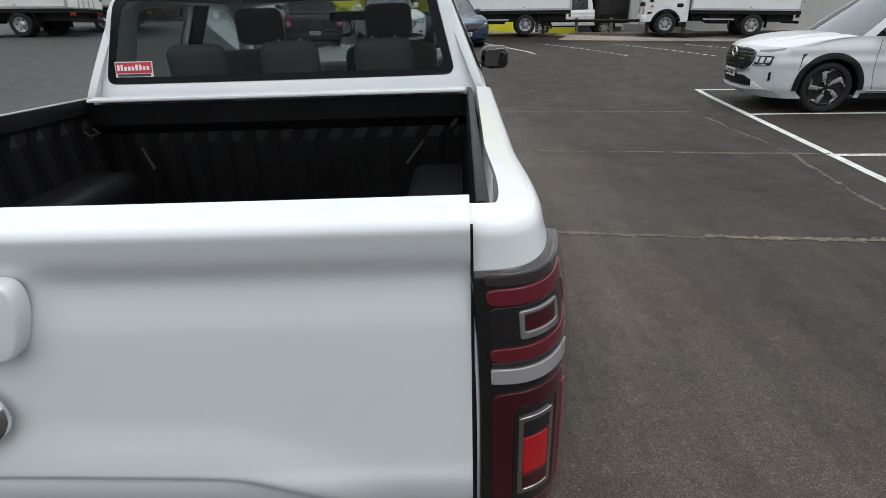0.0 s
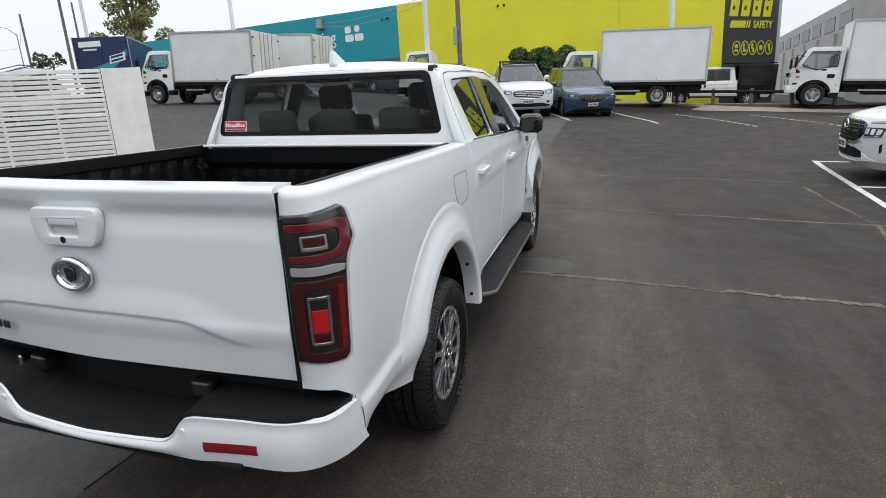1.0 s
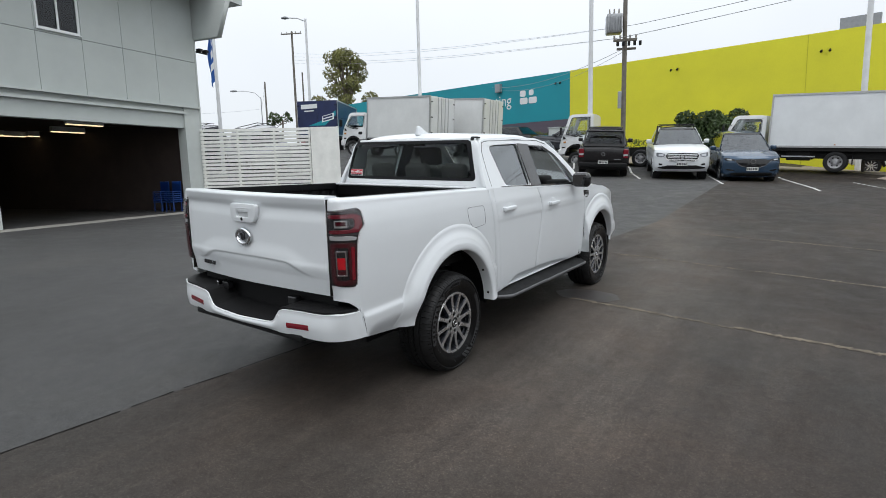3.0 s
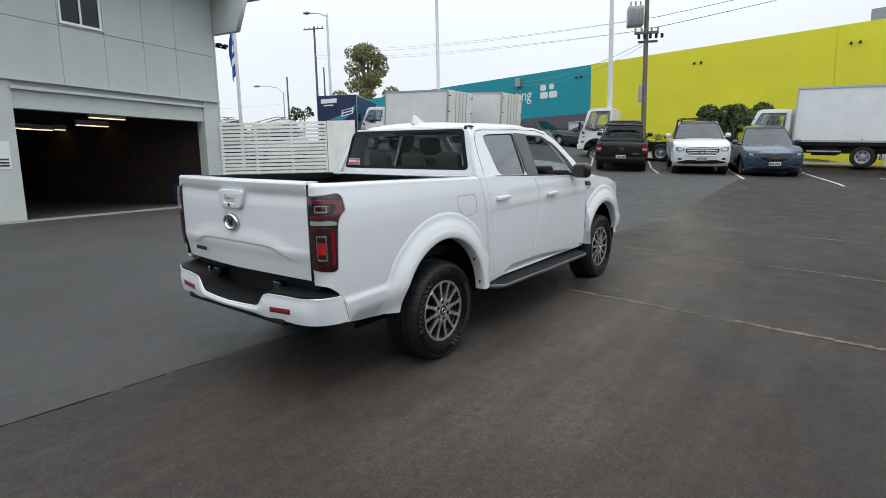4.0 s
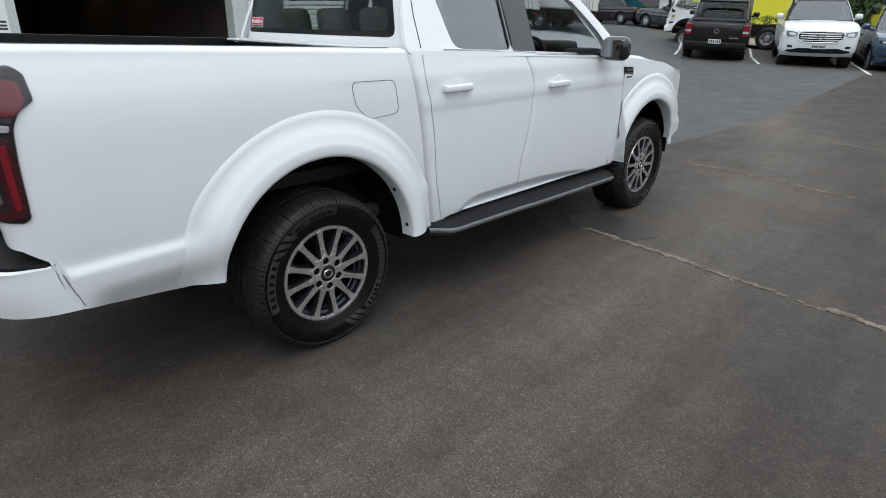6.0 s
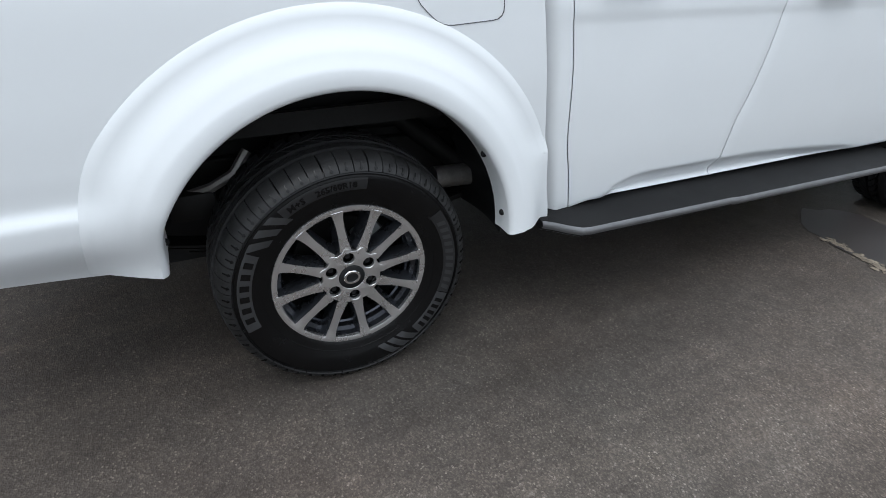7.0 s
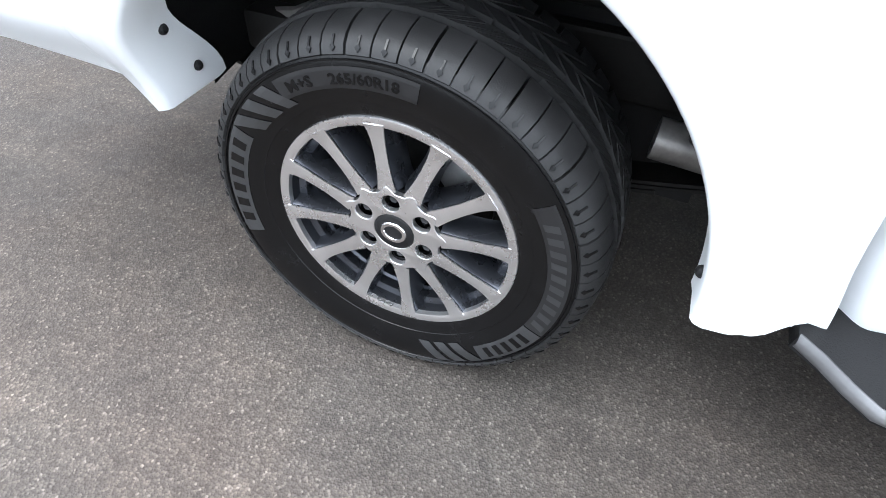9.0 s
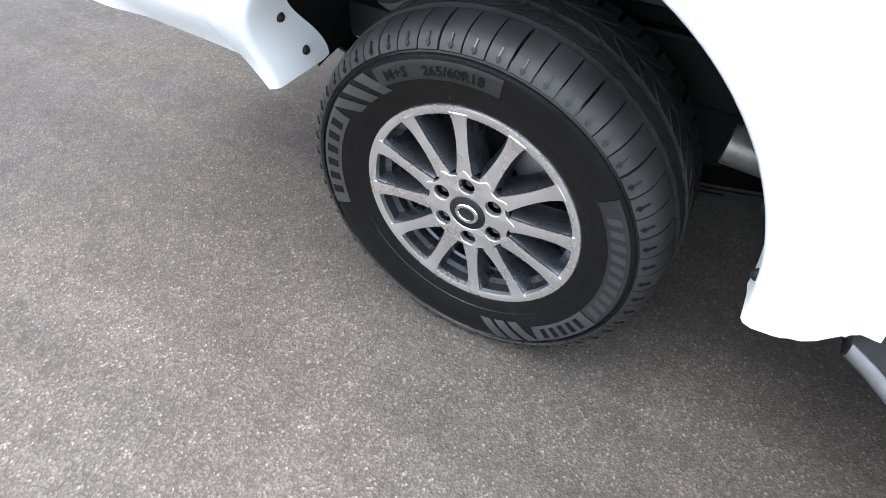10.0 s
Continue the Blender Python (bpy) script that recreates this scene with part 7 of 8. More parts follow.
        for yy in (mid + 0.16, rb + 0.44):
            part("door_handle", box(bmesh.new(), s * (side_x(belt_z - 0.16) - 0.01), s * (side_x(belt_z - 0.16) + 0.03), yy, yy + 0.19, belt_z - 0.18, belt_z - 0.145, 0.012, 2), trim or color, root, smooth=50)
        part("sill_trim", boxed(s * hw * 0.86, s * hw * 0.962, axles[0] + wheel_r + 0.12, axles[1] - wheel_r - 0.12, clear - 0.015, clear + 0.09, 0.012), PLASTIC, root)
    bm = bmesh.new()

    def roof(u, v):
        t = 2 * u - 1
        e = 1 - abs(t) ** 2.6
        ya, yb = rr - 0.05 * (1 - t * t), rf + 0.09 * (1 - t * t)
        return ((wt + 0.014) * t, ya + (yb - ya) * v, zr + 0.055 * e * (0.55 + 0.45 * math.sin(math.pi * v)) - 0.025 * smooth01(0.75, 1.0, v))
    grid(bm, 24, 16, roof)
    part("roof", thick(bm, 0.02), color, root, smooth=True)
    return root


def on_face(root, name, stations, out, material, label="", t=0.02, parent=None, mirror=False):
    """A piece of trim laid on the car's nose; stations give x with its lower and upper edge."""
    face = FACES[root.name]
    made = None
    for s in (1, -1) if mirror else (1,):
        bm = bmesh.new()
        lo, hi = [(x, a) for x, a, b in stations], [(x, b) for x, a, b in stations]
        xa, xb = stations[0][0], stations[-1][0]

        def f(u, v):
            x = xa + (xb - xa) * u
            z = curve_at(lo, x) + (curve_at(hi, x) - curve_at(lo, x)) * v
            return (s * x, face(x, z) + out, z)
        made = part(name, thick(grid(bm, 36, 5, f), t), material, parent or root, label, smooth=40)
    return made


def face_line(root, name, pts, r, material, label="", parent=None):
    face = FACES[root.name]
    fine = [(pts[i][0] + (pts[i + 1][0] - pts[i][0]) * k / 5, pts[i][1] + (pts[i + 1][1] - pts[i][1]) * k / 5) for i in range(len(pts) - 1) for k in range(5)] + [pts[-1]]
    return part(name, path_tube(bmesh.new(), [(x, face(x, z) + 0.014, z) for x, z in fine], r), material, parent or root, label, smooth=True)


def nose_emblem(root, z, parent, out=0.035, w=1.0):
    bm = revolve(bmesh.new(), [(0.080, 0.0), (0.077, 0.014), (0.055, 0.014), (0.052, 0.0)], 24, "z")
    part("emblem", moved(bm, pose(0, FACES[root.name](0, z) + out, z, -90) @ Matrix.Diagonal((w, 1, 1, 1))), CHROME, parent, "chrome emblem ring")


def even(pts):
    """Stations mirrored about the middle of the nose."""
    return [(-x, a, b) for x, a, b in reversed(pts) if x > 0] + list(pts)


def rest(x, y, yaw):
    """A pose on the sloping lot, the car's nose turned by yaw."""
    e = 1.2
    n = Vector((-(ground_z(x + e, y) - ground_z(x - e, y)) / (2 * e), -(ground_z(x, y + e) - ground_z(x, y - e)) / (2 * e), 1)).normalized()
    q = Vector((0, 0, 1)).rotation_difference(n).to_matrix().to_4x4()
    return Matrix.Translation((x, y, ground_z(x, y))) @ q @ pose(0, 0, 0, 0, 0, yaw)


# blue suv, nose towards the lot
c = car("dark blue metallic SUV parked nose-out in a bay", rest(0.18, 21.0, 199), 4.55, 1.86, 1.76, BLUE_PAINT, 1.08, 1.08, (0.98, 0.22, -1.45, -1.95), 0.62, 0.24, (-1.33, 1.37), 0.36, arch=PLASTIC, trim=GLOSS_BLACK)
g = on_face(c, "grille", even([(0.0, 0.60, 0.885), (0.20, 0.61, 0.885), (0.36, 0.66, 0.88), (0.50, 0.76, 0.865), (0.54, 0.82, 0.85)]), 0.010, GLOSS_BLACK, "black mesh radiator grille")
nose_emblem(c, 0.80, g, 0.03, 1.25)
face_line(c, "grille_surround", [(-0.60, 0.84), (-0.50, 0.74), (-0.36, 0.645), (-0.20, 0.595), (0.0, 0.585), (0.20, 0.595), (0.36, 0.645), (0.50, 0.74), (0.60, 0.84)], 0.007, TRIM_DIM, "chrome grille surround")
on_face(c, "headlamp", [(0.55, 0.835, 0.868), (0.68, 0.820, 0.895), (0.80, 0.825, 0.915), (0.86, 0.855, 0.920)], 0.012, LENS_SMOKE, "slim smoked headlamp", mirror=True)
on_face(c, "lamp_reflector", [(0.66, 0.845, 0.870), (0.72, 0.838, 0.885), (0.80, 0.850, 0.890)], 0.022, LENS_CLEAR, "", 0.008, mirror=True)
on_face(c, "lower_intake", even([(0.0, 0.30, 0.42), (0.50, 0.30, 0.42), (0.66, 0.33, 0.40)]), 0.008, PLASTIC, "black lower intake")
on_face(c, "fog_slot", [(0.56, 0.475, 0.50), (0.70, 0.48, 0.535), (0.80, 0.50, 0.54)], 0.008, GLOSS_BLACK, mirror=True)
plate_bars(c, FACES[c.name](0, 0.55) + 0.02, 0.55, 1)

# white ute, nose towards the lot, with roof rack and snorkel
c = car("white dual-cab ute parked nose-out with roof rack and snorkel", rest(-2.12, 20.9, 198), 5.35, 1.93, 1.96, WHITE, 1.31, 1.27, (1.00, 0.28, -0.95, -1.15), 0.66, 0.40, (-1.55, 1.68), 0.39, drop=0.18)
g = on_face(c, "grille", even([(0.0, 0.80, 1.075), (0.40, 0.80, 1.075), (0.50, 0.84, 1.06), (0.56, 0.93, 1.03)]), 0.010, GLOSS_BLACK, "black grille with bright bars")
for zz in (0.845, 0.905, 0.965, 1.025):
    on_face(c, "grille_bar", even([(0.0, zz - 0.012, zz + 0.014), (0.30, zz - 0.012, zz + 0.014), (0.50, zz - 0.002, zz + 0.018)]), 0.026, BRIGHT_TRIM, "", 0.016, g)
face_line(c, "grille_surround", [(-0.58, 0.99), (-0.54, 0.87), (-0.42, 0.79), (0.0, 0.785), (0.42, 0.79), (0.54, 0.87), (0.58, 0.99), (0.50, 1.075), (0.0, 1.09), (-0.50, 1.075), (-0.58, 0.99)], 0.016, BRIGHT_TRIM, "bright grille surround", g)
nose_emblem(c, 0.94, g, 0.045, 1.15)
on_face(c, "headlamp", [(0.58, 0.965, 1.045), (0.72, 0.930, 1.075), (0.84, 0.940, 1.085), (0.875, 0.985, 1.080)], 0.012, LENS_GREY, "clear headlamp", mirror=True)
on_face(c, "lamp_reflector", [(0.64, 0.970, 1.030), (0.74, 0.955, 1.045), (0.80, 0.965, 1.045)], 0.022, LENS_CLEAR, mirror=True)
on_face(c, "lower_intake", even([(0.0, 0.50, 0.63), (0.50, 0.50, 0.63), (0.64, 0.50, 0.59), (0.80, 0.52, 0.56)]), 0.010, PLASTIC, "black lower intake")
on_face(c, "fog_lamp", [(0.66, 0.63, 0.69), (0.78, 0.64, 0.70)], 0.010, LENS_SMOKE, mirror=True)
plate_bars(c, FACES[c.name](0, 0.68) + 0.02, 0.68, 1)
rack = part("roof_rack", boxed(-0.62, 0.62, -0.85, 0.28, 1.992, 2.015, 0.008), GLOSS_BLACK, c, "flat black roof rack")
for yy in (-0.7, -0.3, 0.1):
    part("rack_slat", boxed(-0.66, 0.66, yy, yy + 0.06, 2.016, 2.035), PLASTIC, rack)
for s in (1, -1):
    for yy in (-0.75, 0.12):
        part("rack_foot", boxed(s * 0.58, s * 0.62, yy, yy + 0.06, 1.90, 1.991), PLASTIC, rack)
bm = path_tube(bmesh.new(), [(0.90, 1.25, 1.15), (0.88, 1.0, 1.27), (0.76, 0.52, 1.76), (0.74, 0.40, 2.00)], 0.036, 10)
part("snorkel", bm, PLASTIC, c, "black snorkel along the pillar", smooth=True)

# black ute, tail towards the lot, hard tonneau and sports bar
c = car("black dual-cab ute parked tail-out with a canopy bar", rest(-5.05, 20.9, 18), 5.35, 1.95, 2.02, BLACK_PAINT, 1.28, 1.22, (1.05, 0.35, -0.85, -1.05), 0.66, 0.40, (-1.50, 1.70), 0.39, tail_z=1.28, arch=PLASTIC, nose=0.04)
part("tray_lid", box(bmesh.new(), -0.78, 0.78, -2.62, -1.05, 1.275, 1.32, 0.02), PLASTIC, c, "black hard tray lid")
bm = path_tube(bmesh.new(), [(-0.80, -1.9, 1.30), (-0.72, -1.45, 1.84), (0.72, -1.45, 1.84), (0.80, -1.9, 1.30)], 0.045, 10)
part("sports_bar", bm, GLOSS_BLACK, c, "black sports bar over the tray", smooth=True)
for s in (1, -1):
    part("tail_lamp", box(bmesh.new(), s * 0.74, s * 0.93, -2.70, -2.60, 0.86, 1.20, 0.02), RED_LENS, c, "red tail lamp")
    part("reversing_lamp", box(bmesh.new(), s * 0.75, s * 0.92, -2.712, -2.70, 0.95, 1.02), LENS_CLEAR, c)
part("tailgate", box(bmesh.new(), -0.72, 0.72, -2.715, -2.66, 0.74, 1.22, 0.02), BLACK_PAINT, c, smooth=50)
bm = revolve(bmesh.new(), [(0.075, 0.0), (0.072, 0.012), (0.052, 0.012), (0.05, 0.0)], 24, "z")
part("emblem", moved(bm, pose(0, -2.716, 1.0, 90)), CHROME, c, "chrome emblem ring")
part("rear_bumper", box(bmesh.new(), -0.90, 0.90, -2.80, -2.62, 0.50, 0.68, 0.03), PLASTIC, c, smooth=50)
plate_bars(c, -2.81, 0.70, -1)
part("badge_bar", boxed(0.40, 0.66, -2.722, -2.716, 0.80, 0.83), CHROME, c)

# white suv in the side row, nose towards the ute
c = car("white SUV with black grille parked nose-out in a bay", rest(7.58, 7.81, 86), 4.78, 1.90, 1.69, WHITE_PEARL, 1.06, 1.07, (1.02, 0.30, -1.75, -2.10), 0.62, 0.22, (-1.42, 1.35), 0.375, arch=PLASTIC, nose=0.34, drop=0.22, style="blade", trim=CHROME)
g = on_face(c, "grille", even([(0.0, 0.60, 0.925), (0.34, 0.60, 0.925), (0.50, 0.66, 0.90), (0.56, 0.74, 0.87)]), 0.010, GLOSS_BLACK, "black studded radiator grille")
for r in range(6):
    for k in range(13):
        x = -0.48 + k * 0.080 + (0.040 if r % 2 else 0)
        if abs(x) < 0.47 + 0.02 * min(r, 3):
            on_face(c, "grille_stud", [(x - 0.027, 0.615 + r * 0.052, 0.650 + r * 0.052), (x + 0.027, 0.615 + r * 0.052, 0.650 + r * 0.052)], 0.018, PLASTIC, "", 0.008, g)
nose_emblem(c, 0.845, g, 0.035, 1.3)
on_face(c, "grille_moulding", even([(0.0, 0.572, 0.595), (0.34, 0.572, 0.595), (0.52, 0.625, 0.650)]), 0.022, CHROME, "bright moulding under the grille")
on_face(c, "lower_intake", even([(0.0, 0.37, 0.52), (0.40, 0.37, 0.52), (0.60, 0.38, 0.46)]), 0.006, PLASTIC, "black lower intake")
on_face(c, "bumper_moulding", even([(0.0, 0.285, 0.315), (0.45, 0.285, 0.318), (0.74, 0.318, 0.350), (0.89, 0.322, 0.345)]), 0.022, ALUMIN, "bright lower bumper moulding", 0.03)
on_face(c, "bumper_wing", [(0.58, 0.345, 0.47), (0.68, 0.345, 0.40), (0.80, 0.345, 0.36)], 0.012, SIGN_WHITE, mirror=True)
on_face(c, "headlamp", [(0.585, 0.70, 0.83), (0.80, 0.715, 0.835), (0.845, 0.73, 0.83)], 0.008, LENS_SMOKE, "smoked block headlamp", mirror=True)
for q in (0.60, 0.69, 0.775):
    on_face(c, "lamp_reflector", [(q, 0.735, 0.815), (q + 0.055, 0.735, 0.815)], 0.018, LENS_CLEAR, "", 0.008, mirror=True)
on_face(c, "lamp_moulding", [(0.57, 0.680, 0.696), (0.85, 0.705, 0.722)], 0.016, CHROME, mirror=True)
on_face(c, "daytime_lamp", [(0.60, 0.895, 0.912), (0.78, 0.900, 0.930), (0.885, 0.925, 0.952)], 0.012, LENS_GREY, "slim daytime lamp", mirror=True)
on_face(c, "bumper_vent", [(0.835, 0.47, 0.60), (0.862, 0.50, 0.615)], 0.010, GLOSS_BLACK, "dark bumper vent", mirror=True)
for s in (1, -1):
    part("sill_moulding", boxed(s * 0.930, s * 0.944, -0.90, 0.80, 0.300, 0.328, 0.004), CHROME, c)
plate_bars(c, FACES[c.name](0, 0.545) + 0.03, 0.545, 1)


# ---- trucks ----
def cab_over(root, W, y0, zf, roof, color=WHITE_OLD):
    """A tilt cab whose back wall stands at y0; nose ahead."""
    hw = W / 2
    arch = [(y0 + 0.80 + 0.50 * math.cos(radians(t)), zf - 0.40 + 0.50 * math.sin(radians(t))) for t in range(12, 175, 18)]
    side = [(y0, zf - 0.28), (y0, roof - 0.05), (y0 + 0.14, roof), (y0 + 1.02, roof), (y0 + 1.17, roof - 0.08), (y0 + 1.44, zf + 0.62), (y0 + 1.56, zf + 0.42), (y0 + 1.60, zf - 0.10), (y0 + 1.58, zf - 0.32)] + arch + [(y0 + 0.26, zf - 0.30)]
    side_hole = softened([(y0 + 0.20, roof - 0.17), (y0 + 1.00, roof - 0.17), (y0 + 1.27, zf + 0.66), (y0 + 0.78, zf + 0.52), (y0 + 0.60, zf + 0.60), (y0 + 0.20, zf + 0.62)], 0.06)
    cab = empty("cab", None, root)
    for s in (1, -1):
        def skin(x, y, z):
            return (s * (hw - 0.03 + z - 0.10 * smooth01(zf + 0.5, roof, y) - 0.10 * smooth01(y0 + 1.25, y0 + 1.62, x)), x, y)
        part("cab_side", mapped(plate(softened(side, 0.05), [side_hole], 0.05, 0.012), skin), color, cab, smooth=40)
        mc = Vector((y0 + 0.70, (roof + zf + 0.5) / 2))
        rim = [(mc.x + (x - mc.x) * 1.07, mc.y + (z - mc.y) * 1.09) for x, z in side_hole]
        part("window_surround", mapped(plate(rim, [side_hole], 0.012), lambda x, y, z: skin(x, y, z + 0.042)), GLOSS_BLACK, cab, "black window surround")
        part("side_window", mapped(plate(side_hole, (), 0.006), lambda x, y, z: skin(x, y, z)), GLASS_CLEAR, cab, "cab side window")
        trim = [(y0 + 0.80 + q * math.cos(radians(t)), zf - 0.40 + q * math.sin(radians(t))) for q, ts in ((0.56, range(8, 176, 12)), (0.48, range(172, 4, -12))) for t in ts]
        part("wheel_arch_trim", mapped(plate(trim, (), 0.03), lambda x, y, z: skin(x, y, z + 0.04)), PLASTIC, cab, "black wheel arch")
        part("door_gap", mapped(plate([(y0 + 0.14, zf - 0.05), (y0 + 0.152, zf - 0.05), (y0 + 0.152, roof - 0.1), (y0 + 0.14, roof - 0.1)], (), 0.004), lambda x, y, z: skin(x, y, z + 0.040)), CRACK, cab)
        part("door_panel", mapped(plate(rounded(y0 + 0.22, y0 + 0.46, zf + 0.22, zf + 0.36, 0.05), (), 0.012), lambda x, y, z: skin(x, y, z + 0.042)), PLASTIC, cab, "black handle recess")
        part("cab_step", boxed(s * (hw - 0.28), s * (hw - 0.04), y0 + 0.02, y0 + 0.30, zf - 0.48, zf - 0.30, 0.02), PLASTIC, cab)
        part("door_handle", boxed(s * hw, s * (hw + 0.02), y0 + 0.50, y0 + 0.66, zf + 0.48, zf + 0.53, 0.006), PLASTIC, cab)
        bm = path_tube(bmesh.new(), [(s * (hw - 0.06), y0 + 1.24, zf + 0.98), (s * (hw + 0.16), y0 + 1.50, zf + 1.00), (s * (hw + 0.18), y0 + 1.50, zf + 0.55)], 0.014)
        mir = part("mirror_arm", bm, PLASTIC, cab)
        part("mirror", box(bmesh.new(), s * (hw + 0.08), s * (hw + 0.26), y0 + 1.46, y0 + 1.54, zf + 0.60, zf + 0.95, 0.02), PLASTIC, mir, "black truck mirror", smooth=50)
        part("headlamp", box(bmesh.new(), s * (hw - 0.46), s * (hw - 0.10), y0 + 1.54, y0 + 1.65, zf - 0.02, zf + 0.20, 0.04), LENS_CLEAR, cab, "clear headlamp")
        part("indicator", box(bmesh.new(), s * (hw - 0.02), s * (hw + 0.005), y0 + 1.30, y0 + 1.42, zf + 0.22, zf + 0.30, 0.01), GOLD_DIAL, cab)
    w = hw - 0.055
    part("cab_back", boxed(-w, w, y0, y0 + 0.05, zf, roof - 0.04), color, cab)
    part("cab_roof", thick(grid(bmesh.new(), 10, 8, lambda u, v: ((hw - 0.11) * (2 * u - 1), y0 + 0.02 + 1.10 * v, roof - 0.02 + 0.03 * math.sin(math.pi * u) - 0.06 * smooth01(0.75, 1, v))), 0.04), color, cab, smooth=50)
    zw = zf + 0.60
    part("windscreen", thick(grid(bmesh.new(), 8, 4, lambda u, v: ((w - 0.02 - 0.08 * v) * (2 * u - 1), y0 + 1.45 - 0.27 * v + 0.05 * math.sin(math.pi * u), zw + (roof - 0.10 - zw) * v)), 0.01), GLASS_CLEAR, cab, "cab windscreen", smooth=True)
    part("cab_front", thick(grid(bmesh.new(), 8, 4, lambda u, v: (w * (2 * u - 1), y0 + 1.61 - 0.15 * v * v + 0.03 * math.sin(math.pi * u), zf - 0.10 + 0.72 * v)), 0.03), color, cab, smooth=True)
    part("cab_grille", boxed(-w * 0.75, w * 0.75, y0 + 1.615, y0 + 1.645, zf + 0.28, zf + 0.42, 0.01), GLOSS_BLACK, cab)
    part("front_bumper", box(bmesh.new(), -hw + 0.02, hw - 0.02, y0 + 1.50, y0 + 1.68, zf - 0.34, zf - 0.06, 0.05), color, cab, smooth=50)
    part("cab_floor", boxed(-w, w, y0 + 0.05, y0 + 1.5, zf - 0.02, zf + 0.05), CABIN, cab)
    part("dashboard", boxed(-w, w, y0 + 1.10, y0 + 1.45, zf + 0.40, zf + 0.68), CABIN, cab)
    for x in (-0.5, 0.5):
        part("seat", boxed(x - 0.24, x + 0.24, y0 + 0.14, y0 + 0.28, zf + 0.2, zf + 1.05, 0.04), CABIN, cab)
    return cab


def box_truck(label, m, W=2.1, Lb=4.4, z0=1.0, z1=3.15, panel=BOXWHITE, wheel_r=0.39, rear=0.95, front_gap=0.15, cab_roof=2.25, doors=True, bodied=True, zf=0.85):
    """A cab-over truck with a box body; local y = 0 at the box's rear, y ahead."""
    root = tagged(empty("truck", m), label, "truck")
    hw = W / 2
    for s in (1, -1):
        part("chassis_rail", boxed(s * 0.36, s * 0.44, 0.1, Lb + 1.6, 0.62, 0.80), DARK_METAL, root)
    if bodied:
        body = part("box_body", box(bmesh.new(), -hw + 0.015, hw - 0.015, 0.02, Lb - 0.015, z0 + 0.03, z1 - 0.015, 0.0), panel, root, "plain panelled box body")
        part("box_floor", boxed(-hw + 0.01, hw - 0.01, 0.0, Lb, z0 - 0.10, z0 + 0.028), DARK_METAL, body)
        for s in (1, -1):
            for a, b in ((z0 + 0.03, z0 + 0.10), (z1 - 0.07, z1)):
                part("edge_rail", boxed(s * (hw - 0.014), s * (hw + 0.012), 0.0, Lb, a, b), ALUMIN, body)
            for a in (0.0, Lb - 0.05):
                part("corner_post", boxed(s * (hw - 0.0135), s * (hw + 0.014), a, a + 0.06, z0 + 0.03, z1 + 0.002), ALUMIN, body)
        for a in (-1, 1):
            d = part("rear_door", boxed(0.012 if a > 0 else -hw + 0.05, hw - 0.05 if a > 0 else -0.012, -0.028, 0.016, z0 + 0.06, z1 - 0.05, 0.004, 1), panel, body, "box rear door")
            for x in (0.16, 0.44) if doors else ():
                bm = tube(bmesh.new(), (a * x, -0.045, z0 + 0.05), (a * x, -0.045, z1 - 0.05), 0.017, n=8)
                part("lock_bar", bm, ALUMIN, d)
            for zz in (0.15, 0.5, 0.85):
                part("hinge", boxed(a * (hw - 0.16), a * (hw - 0.02), -0.042, -0.029, z0 + (z1 - z0) * zz, z0 + (z1 - z0) * zz + 0.05), DARK_METAL, d)
        for s in (1, -1):
            part("side_marker", boxed(s * (hw + 0.012), s * (hw + 0.02), Lb * 0.45, Lb * 0.45 + 0.05, z0 + 0.12, z0 + 0.16), GOLD_DIAL, body)
    for s in (1, -1):
        part("tail_lamp", boxed(s * (hw - 0.40), s * (hw - 0.12), -0.02, 0.03, 0.66, 0.76, 0.01), RED_LENS, root, "red tail lamp")
        part("side_guard", boxed(s * (hw - 0.06), s * (hw - 0.03), rear + 0.65, Lb - 0.5, 0.55, 0.60), ALUMIN, root)
        part("mudguard", boxed(s * (hw - 0.32), s * (hw - 0.02), rear - 0.52, rear - 0.50, 0.30, 0.88), PLASTIC, root)
        add_wheel(root, hw - 0.03, rear, s, wheel_r, 0.42, wheel_r * 0.60, 6, "steel")
        add_wheel(root, hw - 0.03, Lb + front_gap + 0.80, s, wheel_r, 0.24, wheel_r * 0.60, 6, "steel")
    part("rear_bar", boxed(-hw + 0.1, hw - 0.1, -0.03, 0.02, 0.45, 0.55, 0.01), DARK_METAL, root)
    part("underframe", boxed(-hw + 0.25, hw - 0.25, 0.15, Lb - 0.1, 0.50, z0 - 0.101), DARK_METAL, root)
    part("fuel_tank", box(bmesh.new(), -hw + 0.12, -0.46, rear + 0.8, rear + 1.6, 0.42, 0.80, 0.04), DARK_METAL, root)
    part("battery_box", box(bmesh.new(), 0.46, hw - 0.12, rear + 0.8, rear + 1.4, 0.46, 0.80, 0.03), DARK_METAL, root)
    cab_over(root, W - 0.15, Lb + front_gap, zf, cab_roof)
    return root


def stand(x, y, yaw, length=0.0):
    """A pose on the ground; a long thing tips with the slope under its length."""
    ahead = Vector((-math.sin(radians(yaw)), math.cos(radians(yaw))))
    z0 = ground_z(x, y)
    tip = math.degrees(math.atan2(ground_z(x + ahead.x * length, y + ahead.y * length) - z0, length)) if length else 0.0
    return Matrix.Translation((x, y, z0)) @ pose(0, 0, 0, 0, 0, yaw) @ pose(0, 0, 0, tip)


